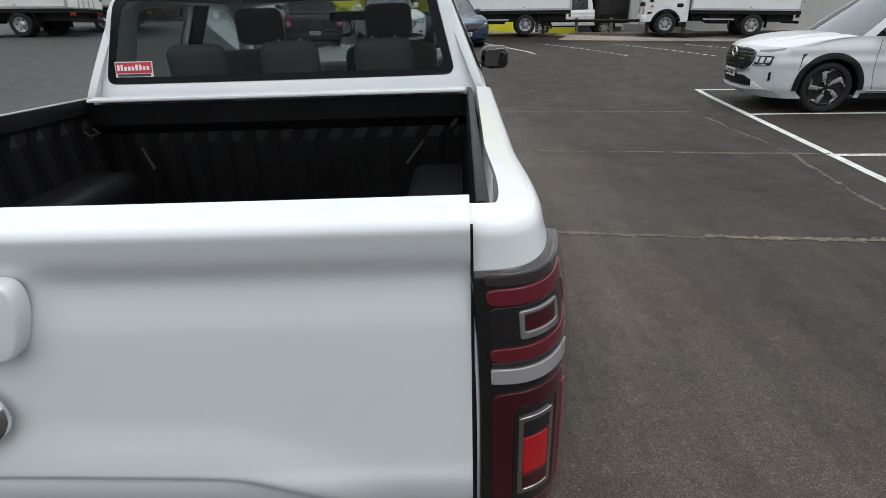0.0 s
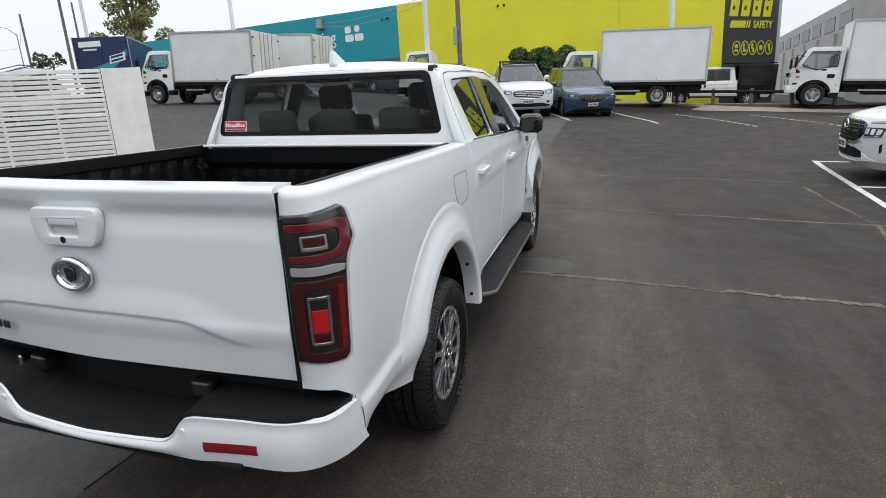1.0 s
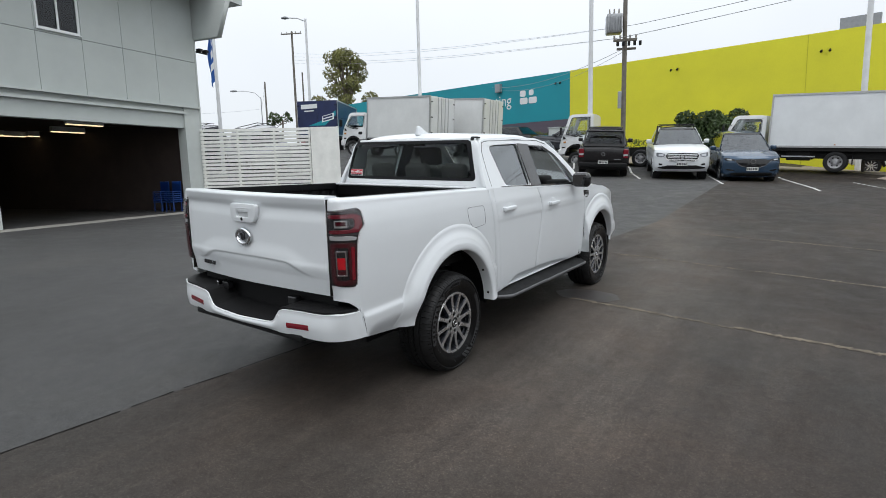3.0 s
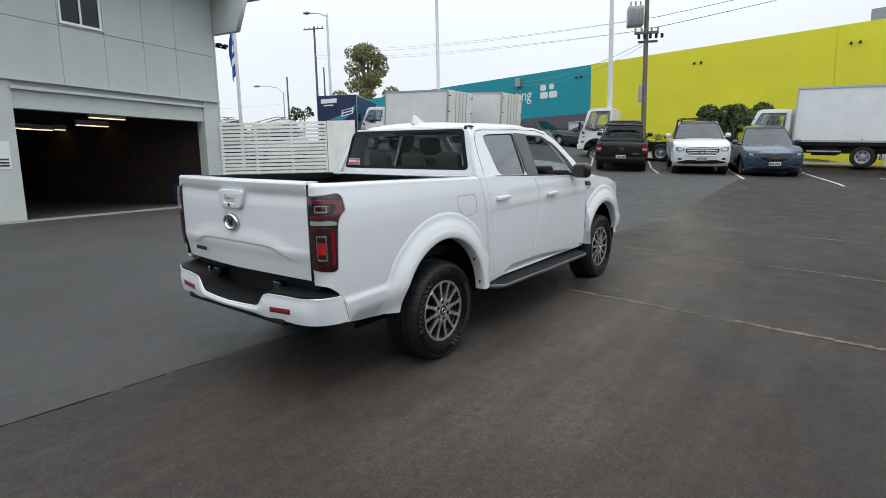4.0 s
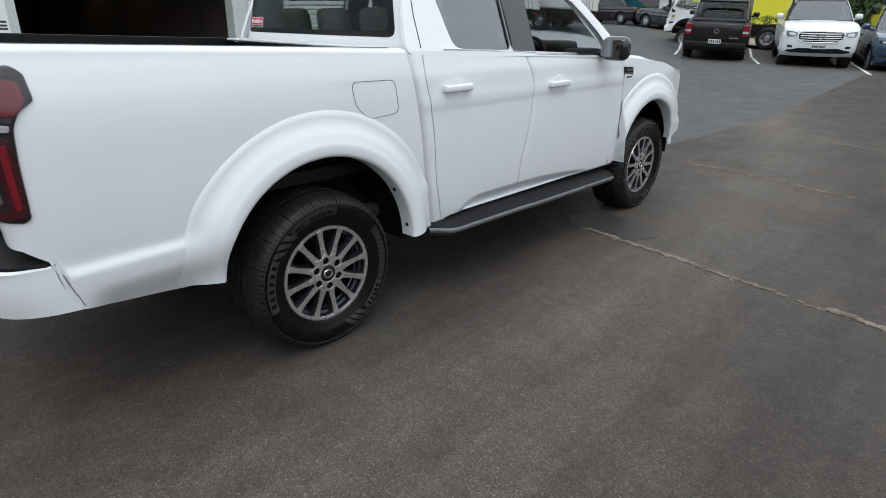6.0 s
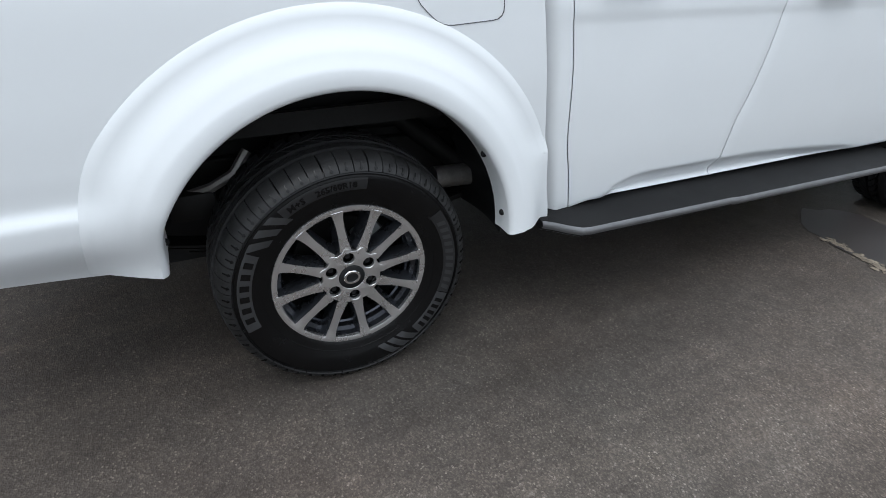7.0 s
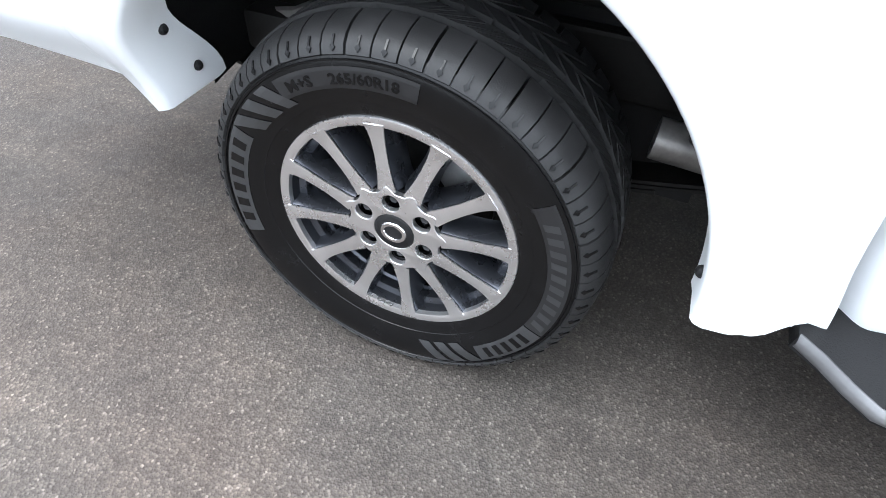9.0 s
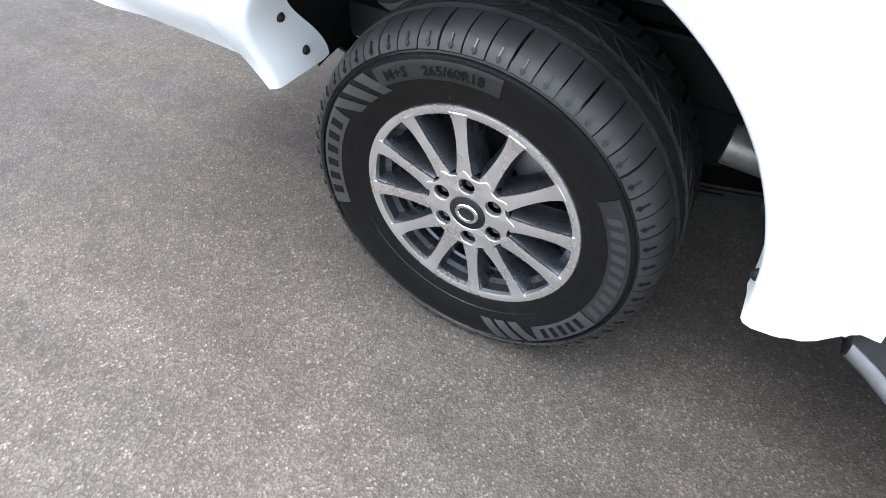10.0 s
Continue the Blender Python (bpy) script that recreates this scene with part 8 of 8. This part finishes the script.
box_truck("white box truck parked along the road behind the bays", stand(5.05, 23.2, 88, 5.5), Lb=4.0, z0=0.88, z1=2.93, rear=1.75, cab_roof=2.16, zf=0.80)
box_truck("white box truck with a white cab parked along the road", stand(13.41, 22.1, 80, 5.0), Lb=3.85, z0=0.86, z1=2.95, rear=1.6, front_gap=0.05, cab_roof=2.06, zf=0.76)
box_truck("grey-white box truck with double rear doors", stand(-12.3, 19.0, 92, 5.0), Lb=3.75, z0=0.85, z1=2.85, panel=BOXGREY, rear=1.7, cab_roof=2.15)
box_truck("grey-white box truck parked beside another one", stand(-11.2, 21.9, 92, 5.0), Lb=4.0, z0=0.85, z1=2.85, panel=BOXGREY, rear=1.7, cab_roof=2.15)
box_truck("white cab-chassis truck without a body", stand(-3.35, 24.3, 99), Lb=2.9, bodied=False, rear=0.9, cab_roof=2.55, zf=1.0)

# navy truck with printed sides, beyond the fence
navy = box_truck("navy box truck with white printed rear doors", stand(-22.9, 21.15, 30), W=2.5, Lb=5.2, z0=1.0, z1=5.85 - ground_z(-23.15, 21.15), panel=BLUE_SIGN, rear=1.4, doors=False)
# white wagon with a black canopy body beyond the verge
c = car("white dual-cab wagon with a black canopy behind it", rest(6.15, 28.3, 88), 4.9, 1.85, 1.80, WHITE_OLD, 1.18, 1.12, (0.95, 0.45, -0.75, -0.85), 0.72, 0.42, (-1.45, 1.55), 0.38, arch=PLASTIC, nose=0.04)
part("canopy", box(bmesh.new(), -0.95, 0.95, -2.50, -0.92, 0.56, 1.86, 0.03), PLASTIC, c, "black metal tray canopy", smooth=40)
part("canopy_rack", boxed(-0.9, 0.9, -2.45, -0.2, 1.90, 1.95), GLOSS_BLACK, c)
part("canopy_door", box(bmesh.new(), 0.951, 0.965, -2.3, -1.05, 0.95, 1.78, 0.0), BLACK_PAINT, c)
part("canopy_door", box(bmesh.new(), -0.965, -0.951, -2.3, -1.05, 0.95, 1.78, 0.0), BLACK_PAINT, c)
# dark cars by the far wall, and cars above the fence
for x, y, yaw, col, lb in ((-10.2, 29.3, 80, DARK_PAINT, "dark parked sedan before the painted wall"), (-14.6, 30.2, 82, BLACK_PAINT, "black parked sedan before the painted wall")):
    car(lb, rest(x, y, yaw), 4.6, 1.8, 1.45, col, 0.92, 0.92, (0.75, 0.10, -1.10, -1.75), 0.56, 0.20, (-1.35, 1.40), 0.32)
for x, y, yaw, col, lb in ((-21.2, 15.2, 75, SILVER_PAINT, "silver SUV on higher ground beyond the fence"), (-26.5, 15.6, 78, DARK_PAINT, "dark SUV on higher ground beyond the fence")):
    cc = car(lb, rest(x, y, yaw) @ Matrix.Translation((0, 0, 0)), 4.8, 1.9, 1.92, col, 1.08, 1.05, (0.95, 0.3, -1.8, -2.1), 0.66, 0.25, (-1.4, 1.4), 0.37)
    for s in (1, -1):
        part("roof_bar", boxed(s * 0.56, s * 0.60, -1.5, 0.1, 1.97, 2.00, 0.01), PLASTIC, cc)
    for yy in (-1.2, -0.2):
        part("roof_crossbar", boxed(-0.55, 0.55, yy, yy + 0.06, 2.001, 2.03, 0.01), PLASTIC, cc)
# a car standing in the dim workshop
car("dark car standing inside the dim workshop", SHOP @ Matrix.Translation((0.9, 7.6, SZ0)) @ pose(0, 0, 0, 0, 0, 80), 4.5, 1.8, 1.5, SILVER_PAINT, 0.95, 0.92, (0.8, 0.2, -1.2, -1.8), 0.58, 0.2, (-1.35, 1.35), 0.33)

# ---- signs on the retail wall ----
sign = tagged(empty("wall_sign", SIGN @ Matrix.Translation((0, 0, 0.02))), "large lime yellow lettering on the charcoal wall end", "sign")
# the maker's name stands as four slanted blocks
for k in range(4):
    x = 0.30 + k * 0.83
    bm = plate([(x, 5.0), (x + 0.62, 5.0), (x + 0.80, 6.34), (x + 0.18, 6.34)], [[(x + 0.22, 5.30), (x + 0.40, 5.30), (x + 0.43, 5.50), (x + 0.25, 5.50)], [(x + 0.29, 5.76), (x + 0.47, 5.76), (x + 0.51, 6.04), (x + 0.33, 6.04)]], 0.02)
    part("name_block", bm, SIGN_YELLOW, sign)
part("stripe", plate([(0.40, 4.46), (1.50, 4.46), (1.60, 4.80), (0.50, 4.80)], (), 0.02), SIGN_YELLOW, sign)
for k in range(2):
    a = 1.58 + k * 0.17
    part("slash", plate([(a, 4.46), (a + 0.09, 4.46), (a + 0.19, 4.80), (a + 0.10, 4.80)], (), 0.02), SIGN_YELLOW, sign)
lettering("sign_word", "SAFETY", 0.50, SIGN_YELLOW, sign, Matrix.Translation((2.85, 4.60, 0)), 0.01, 0.012, 0.88)
for k in range(5):
    x, zc = 0.98 + k * 0.62, 3.48
    ring = plate([(x + 0.29 * math.cos(t * math.tau / 24), zc + 0.36 * math.sin(t * math.tau / 24)) for t in range(24)], [[(x + 0.245 * math.cos(t * math.tau / 24), zc + 0.315 * math.sin(t * math.tau / 24)) for t in range(24)]], 0.02)
    part("icon_ring", ring, SIGN_YELLOW, sign)
    shapes = ([rounded(x - 0.12, x + 0.12, zc - 0.18, zc - 0.05, 0.04), rounded(x - 0.12, x + 0.12, zc, zc + 0.18, 0.08)], [[(x - 0.10, zc - 0.18), (x + 0.14, zc - 0.18), (x + 0.14, zc - 0.09), (x - 0.02, zc - 0.04), (x - 0.02, zc + 0.22), (x - 0.10, zc + 0.22)]], [rounded(x - 0.12, x + 0.02, zc - 0.07, zc + 0.22, 0.06), rounded(x - 0.02, x + 0.12, zc - 0.22, zc, 0.06)], [rounded(x - 0.12, x + 0.12, zc - 0.12, zc + 0.13, 0.1)], [[(x - 0.12, zc + 0.18), (x + 0.04, zc - 0.22), (x + 0.12, zc - 0.14), (x + 0.08, zc + 0.20)]])[k]
    for sh in shapes:
        part("icon", plate(sh, (), 0.02), SIGN_YELLOW, sign)
sign = tagged(empty("wall_lettering", on_wall(22.6, 0, 0.012)), "white rounded sign lettering on the teal wall", "sign")
lettering("sign_word", "ting", 1.15, SIGN_WHITE, sign, Matrix.Translation((-1.25, 6.25, 0)), 0.01, 0.0, 0.86)
for (a, b, c, d) in ((0.22, 0.86, 5.90, 6.34), (0.96, 1.62, 5.90, 6.34)):
    part("logo_block", plate(rounded(a, b, c, d, 0.12), (), 0.02), SIGN_WHITE, sign)
for (a, b, c, d) in ((0.24, 0.70, 6.42, 6.84), (0.98, 1.36, 6.46, 6.84)):
    part("logo_block", plate(rounded(a, b, c, d, 0.12), (), 0.02), SIGN_WHITE, sign)
for x, z in ((11.39, 6.9), (4.05, 6.85), (19.07, 7.05)):
    for d in (0.0, 0.36):
        sp = tagged(empty("wall_spotlight", on_wall(x + d, z, 0.02)), "small dark spotlight on the painted wall", "spotlight", "wall spotlights")
        part("bracket", boxed(-0.03, 0.03, -0.03, 0.03, 0.0, 0.10), PLASTIC, sp)
        part("lamp_head", tube(bmesh.new(), (0, 0, 0.07), (0, -0.08, 0.15), 0.045, 0.06, 10), PLASTIC, sp)
tagged(part("wall_cabinet", box(bmesh.new(), -0.22, 0.22, -0.3, 0.3, 0, 0.3, 0.02), STEEL_GREY, m=on_wall(24.17, 7.2, 0.0)), "small grey cabinet fixed high on the teal wall", "electrical cabinet")
crate = tagged(empty("service_cabinet", stand(-11.2, 31.0, 8)), "pale steel service cabinet before the painted wall", "cabinet")
part("body", box(bmesh.new(), -0.75, 0.75, -0.4, 0.4, 0.0, 1.45, 0.02), CLAD_TRIM, crate)
part("lid", boxed(-0.8, 0.8, -0.45, 0.45, 1.452, 1.50, 0.01), CLAD_TRIM, crate)

# ---- grey industrial buildings beyond on the right ----
GB = Matrix.Translation((14.2, 34.0, 0)) @ pose(0, 0, 0, 0, 0, 84)
tagged(part("wall_grey_works", boxed(0, 60, -8, 0, -1, 6.1), GREY_WALL, m=GB), "long grey concrete industrial wall", "wall", kind="structure")
tagged(part("wall_grey_works_end", boxed(-9.5, -0.05, -8, 0.6, -1, 7.2), GREY_WALL, m=GB), "taller grey end of the industrial building", "wall", kind="structure")
for k in range(9):
    a = 3 + k * 4.2
    w = tagged(empty("window_works", GB @ Matrix.Translation((a, 0.0, 5.0))), "dark strip window high in the grey wall", "window", kind="structure")
    part("pane", boxed(0, 2.9, 0.001, 0.03, -0.35, 0.45), FAR_PANE, w)
    part("window_frame", boxed(-0.06, 2.96, -0.02, 0.0008, -0.41, 0.51), INK, w)
for k in range(8):
    tagged(part("wall_pilaster", boxed(6.3 + k * 5.2, 6.6 + k * 5.2, 0.002, 0.16, -1, 4.4), GREY_WALL, m=GB), "dark grey pilaster on the industrial wall", "wall", kind="structure")


# ---- poles, wires, lamps ----
def white_pole(x, y, h, r=0.10, label="tall white steel flagpole"):
    z = ground_z(x, y)
    ob = tagged(empty("flagpole", Matrix.Translation((x, y, z))), label, "flagpole", "flagpoles")
    part("mast", tube(bmesh.new(), (0, 0, 0), (0, 0, h), r, r * 0.6, 16), POLE_WHITE, ob, smooth=40)
    bm = box(bmesh.new(), -0.22, 0.22, -0.22, 0.22, -0.05, 0.03, 0.01)
    part("base_plate", bm, STEEL_GREY, ob)
    bm = bmesh.new()
    bmesh.ops.create_uvsphere(bm, u_segments=12, v_segments=8, radius=r * 0.9)
    part("finial", bm, POLE_WHITE, ob, m=Matrix.Translation((0, 0, h)))
    return ob


white_pole(-6.55, 23.35, 13, 0.125)
white_pole(4.15, 27.4, 13, 0.14)
white_pole(-15.7, 22.0, 13, 0.105)
flag = white_pole(-21.9, 13.7, 9.5, 0.10, "white flagpole with a limp blue banner")
bm = bmesh.new()
grid(bm, 8, 24, lambda u, v: (-0.05 - 0.50 * u * (0.55 + 0.45 * math.sin(v * 3.0 + 0.4)), 0.10 * math.sin(u * 7 + v * 5) * u, 4.7 + 2.3 * v - 0.45 * u))
banner = part("banner", thick(bm, 0.006), BLUE_FLAG, flag, "limp blue banner", smooth=True)
for k in range(3):
    bm = bmesh.new()
    grid(bm, 4, 4, lambda u, v: (-0.12 - 0.22 * u, 0.10 * math.sin((0.2 + 0.5 * u) * 7 + (0.2 + k * 0.24) * 5) * (0.2 + 0.5 * u) - 0.02, 5.15 + 0.55 * k + 0.34 * v - 0.25 * u))
    part("banner_mark", bm, SIGN_WHITE, banner)


def timber_pole(x, y, h, r=0.16, arm=1.1, arm_z=None, label="weathered timber power pole with a crossarm", turn=25):
    ob = tagged(empty("power_pole", Matrix.Translation((x, y, ground_z(x, y) - 0.2)) @ pose(0, 0, 0, 0, 0, turn)), label, "power pole", "power poles")
    part("mast", tube(bmesh.new(), (0, 0, -0.2), (0, 0, h), r, r * 0.72, 14), TIMBER, ob, smooth=40)
    if arm:
        az = arm_z or h - 0.35
        part("crossarm", boxed(-arm, arm, -r - 0.06, -r + 0.04, az, az + 0.12, 0.01), TIMBER, ob)
        for s in (-1, -0.45, 0.45, 1):
            bm = tube(bmesh.new(), (s * arm * 0.92, -r - 0.01, az + 0.121), (s * arm * 0.92, -r - 0.01, az + 0.28), 0.035, 0.05, 8)
            part("insulator", bm, CONCRETE, ob)
    return ob


up = timber_pole(-5.45, 24.95, 11.5, 0.125, 0.55, 6.05, "timber power pole carrying a transformer")
tf = part("transformer", box(bmesh.new(), -0.88, -0.16, -0.36, 0.36, 6.45, 7.32, 0.05), STEEL_GREY, up, "grey pole transformer", smooth=40)
for k in range(6):
    part("cooling_fin", boxed(-0.84 + k * 0.12, -0.81 + k * 0.12, -0.43, -0.361, 6.53, 7.2), STEEL_GREY, tf)
for k in range(3):
    part("bushing", tube(bmesh.new(), (-0.73 + k * 0.22, 0, 7.32), (-0.73 + k * 0.22, 0, 7.6), 0.05, 0.03, 8), CONCRETE, tf)
part("lower_arm", boxed(-0.35, 0.55, 0.10, 0.20, 5.70, 5.80, 0.01), TIMBER, up)
for k in range(5):
    part("cable_clamp", box(bmesh.new(), -0.42 + k * 0.26, -0.30 + k * 0.26, -0.30, -0.20, 5.82, 6.02, 0.01), PLASTIC, up)
part("meter_box", box(bmesh.new(), -0.30, -0.14, -0.30, -0.12, 2.9, 3.7, 0.02), STEEL_GREY, up)
timber_pole(-47.5, 41.2, 13.0, 0.15, 1.2)
timber_pole(-42.8, 33.3, 6.4, 0.10, 0)
timber_pole(-38.0, 33.8, 6.9, 0.09, 0)
lamp = tagged(empty("street_lamp", Matrix.Translation((-49.5, 38.0, ground_z(-49.5, 38.0)))), "grey steel street lamp with a curved arm", "street lamp")
part("mast", tube(bmesh.new(), (0, 0, 0), (0, 0, 5.6), 0.06, 0.045, 10), STEEL_GREY, lamp)
part("arm", path_tube(bmesh.new(), [(0, 0, 5.5), (-0.6, -0.3, 6.1), (-1.6, -0.8, 6.35), (-2.6, -1.3, 6.4)], 0.03), STEEL_GREY, lamp)
part("lamp_head", box(bmesh.new(), -3.2, -2.5, -1.6, -1.2, 6.32, 6.48, 0.04), STEEL_GREY, lamp)
lamp = tagged(empty("street_lamp", Matrix.Translation((-33.5, 30.4, ground_z(-33.5, 30.4)))), "tall white lamp post with a short arm", "street lamp")
part("mast", tube(bmesh.new(), (0, 0, 0), (0, 0, 10.4), 0.13, 0.09, 12), POLE_WHITE, lamp)
part("arm", path_tube(bmesh.new(), [(0, 0, 10.2), (-0.5, -0.4, 10.45), (-1.2, -0.9, 10.5)], 0.05), POLE_WHITE, lamp)
part("lamp_head", box(bmesh.new(), -1.6, -1.1, -1.2, -0.75, 10.42, 10.56, 0.04), STEEL_GREY, lamp)


def wire_span(a, b, sag, r=0.008, label="thin grey overhead power line"):
    a, b = Vector(a), Vector(b)
    pts = [a.lerp(b, k / 24) - Vector((0, 0, 4 * sag * (k / 24) * (1 - k / 24))) for k in range(25)]
    bm = path_tube(bmesh.new(), pts, r, 5)
    tagged(part("power_line", bm, STEEL_GREY), label, "power line", "overhead lines")


pz = ground_z(-5.3, 24.95) - 0.2
for k, off in enumerate((-0.5, -0.2, 0.22, 0.5)):
    wire_span((-5.3 + off, 24.8, pz + 6.25 + 0.5 * (k > 1)), (-47.5 + off, 41.2, pz + 12.4 + 0.3 * k), 0.5)
    wire_span((-5.3 + off, 24.8, pz + 6.25 + 0.5 * (k > 1)), (30 + off, 18.0 + k, pz + 8.6 + 0.3 * k), 0.5)
    wire_span((-5.3 + off, 25.0, pz + 8.8 + 0.25 * k), (34, 22 + k, pz + 10.5 + 0.3 * k), 0.6)
wire_span((-5.5, 25.1, pz + 5.8), (-17.5, 33.2, 7.25), 0.5, 0.012, "service cable to the retail wall")
wire_span((-5.5, 25.2, pz + 5.7), (-17.4, 33.1, 7.1), 0.7, 0.010, "service cable to the retail wall")
wire_span((-49.5, 38.0, 8.6), (-75, 30, 10.5), 0.8)
wire_span((-49.5, 38.0, 8.6), (-42.8, 33.3, ground_z(-42.8, 33.3) + 6.3), 0.3)


# ---- trees, shrubs and hedges ----
def leaf_mesh(clusters, count, size, seed, flat=0.6):
    """Many small leaves scattered in clusters (centre, radius)."""
    rnd = np.random.RandomState(seed)
    verts, faces = [], []
    for (cx, cy, cz), rad in clusters:
        n = int(count * rad ** 2)
        for _ in range(n):
            d = rnd.normal(size=3)
            d /= np.linalg.norm(d)
            p = np.array((cx, cy, cz)) + d * rad * (0.45 + 0.6 * rnd.rand() ** 0.5) * np.array((1, 1, flat))
            a = rnd.normal(size=3)
            a /= np.linalg.norm(a)
            b = np.cross(a, rnd.normal(size=3))
            b /= np.linalg.norm(b)
            s = size * (0.6 + 0.8 * rnd.rand())
            i = len(verts)
            verts.extend([tuple(p - a * s), tuple(p + b * s * 0.45), tuple(p + a * s), tuple(p - b * s * 0.45)])
            faces.append((i, i + 1, i + 2, i + 3))
    me = bpy.data.meshes.new("leaves")
    me.from_pydata(verts, [], faces)
    return me


def tree(label, x, y, trunk_h, clusters, count, size, seed, leaf=LEAF, r=0.22):
    z = ground_z(x, y)
    ob = tagged(empty("tree", Matrix.Translation((x, y, z))), label, "tree")
    part("trunk", tube(bmesh.new(), (0, 0, -0.3), (0.15, 0.1, trunk_h), r, r * 0.55, 12), BARK, ob, smooth=40)
    for (c, rad) in clusters:
        bm = path_tube(bmesh.new(), [(0.1, 0.05, trunk_h * 0.85), Vector((0.1, 0.05, trunk_h * 0.85)).lerp(Vector(c), 0.5) + Vector((0, 0, -0.2)), c], r * 0.25, 6)
        part("limb", bm, BARK, ob)
    me = leaf_mesh(clusters, count, size, seed, 0.75)
    me.materials.append(leaf)
    share("crown", me, ob, Matrix())
    return ob


rt = random.Random(21)
cl = []
for k in range(34):
    a, rr_, h = rt.uniform(0, math.tau), rt.uniform(0.3, 3.0), rt.uniform(4.0, 8.8)
    w = 1.0 - 0.5 * max(0, (h - 5.4) / 3.4)
    cl.append(((rr_ * w * math.cos(a), rr_ * w * math.sin(a), h), rt.uniform(0.55, 0.95)))
tree("green gum tree with an open uneven crown", -37.3, 38.7, 4.6, cl, 300, 0.15, 3)
cl = [((rt.uniform(-1.0, 1.0), rt.uniform(-1, 1), rt.uniform(1.6, 3.2)), rt.uniform(0.3, 0.5)) for k in range(7)]
tree("small dark tree beside the power poles", -41.0, 33.5, 2.5, cl, 380, 0.15, 5, LEAF_DARK, 0.12)
cl = [((rt.uniform(-1.5, 1.5), rt.uniform(-0.7, 0.7), rt.uniform(0.6, 2.35)), rt.uniform(0.40, 0.62)) for k in range(24)]
tree("dense dark green shrub on the verge", -1.55, 26.0, 1.2, cl, 2300, 0.085, 6, LEAF_DARK, 0.07)
for k in range(5):
    cl = [((rt.uniform(-1.8, 1.8), rt.uniform(-1.2, 1.2), rt.uniform(0.7, 4.6)), rt.uniform(0.6, 1.0)) for q in range(18)]
    tree("dark leafy tree at the edge of the road", 17.5 + k * 3.1, 25.5 - k * 1.2, 2.2, cl, 300, 0.14, 30 + k, LEAF_DARK, 0.14)


def hedge(label, x0, y0, x1, y1, h, w, seed):
    rnd = np.random.RandomState(seed)
    n = int(math.hypot(x1 - x0, y1 - y0) / 0.35)
    cl = []
    for k in range(n + 1):
        x, y = x0 + (x1 - x0) * k / n, y0 + (y1 - y0) * k / n
        for q in range(3):
            cl.append(((x + rnd.uniform(-.1, .1), y + rnd.uniform(-w / 2, w / 2), ground_z(x, y) + h * (0.2 + 0.3 * q)), 0.30))
    me = leaf_mesh(cl, 900, 0.055, seed)
    me.materials.append(LEAF_HEDGE)
    tagged(new("hedge", me), label, "hedge", kind="stuff")


hedge("clipped bright green hedge before the painted wall", -4.0, 30.2, -13.0, 31.2, 1.2, 0.6, 8)
hedge("clipped bright green hedge before the painted wall", -15.5, 31.5, -22.0, 32.3, 1.2, 0.6, 9)

# low timber rail along the verge
rail_ob = tagged(empty("verge_rail", Matrix.Translation((0, 0, 0))), "low dark timber rail along the verge", "rail")
for a, b in (((4.2, 23.9), (9.6, 22.6)),):
    for k in range(5):
        t = k / 4
        x, y = a[0] + (b[0] - a[0]) * t, a[1] + (b[1] - a[1]) * t
        part("post", boxed(x - 0.06, x + 0.06, y - 0.06, y + 0.06, ground_z(x, y), ground_z(x, y) + 0.62, 0.01), TIMBER, rail_ob)
    bm = bmesh.new()
    path_tube(bm, [(a[0] + (b[0] - a[0]) * k / 4, a[1] - 0.09 + (b[1] - a[1]) * k / 4, ground_z(a[0] + (b[0] - a[0]) * k / 4, a[1] + (b[1] - a[1]) * k / 4) + 0.50) for k in range(5)], 0.06, 6)
    part("beam", bm, DARK_METAL, rail_ob)

# print on the navy truck's rear doors, seen over the fence
NZ = 5.85 - ground_z(-23.15, 21.15)
for nm, pts, mt in (
    ("printed_bar", [(-0.98, NZ - 0.50), (0.02, NZ - 0.46), (0.02, NZ - 0.20), (-0.98, NZ - 0.24)], SIGN_WHITE),
    ("printed_bar", [(-0.80, NZ - 0.66), (-0.20, NZ - 0.64), (-0.20, NZ - 0.57), (-0.80, NZ - 0.59)], SIGN_WHITE),
    ("printed_swoosh", [(-0.55, NZ - 1.50), (0.25, NZ - 1.22), (1.15, NZ - 0.62), (1.15, NZ - 0.90), (0.45, NZ - 1.50)], TEAL_WALL),
    ("printed_patch", [(0.28, NZ - 1.32), (1.02, NZ - 1.14), (1.06, NZ - 0.76), (0.32, NZ - 0.94)], SIGN_WHITE),
):
    part(nm, mapped(plate(pts, (), 0.004), lambda x, y, z: (x, -0.050 + z - (0.004 if nm == "printed_patch" else 0), y)), mt, navy)
for k in range(2):
    part("printed_text", mapped(plate([(0.36, NZ - 1.24 + 0.17 * k), (0.94, NZ - 1.10 + 0.17 * k), (0.95, NZ - 1.00 + 0.17 * k), (0.37, NZ - 1.14 + 0.17 * k)], (), 0.004), lambda x, y, z: (x, -0.060 + z, y)), BLUE_SIGN, navy)
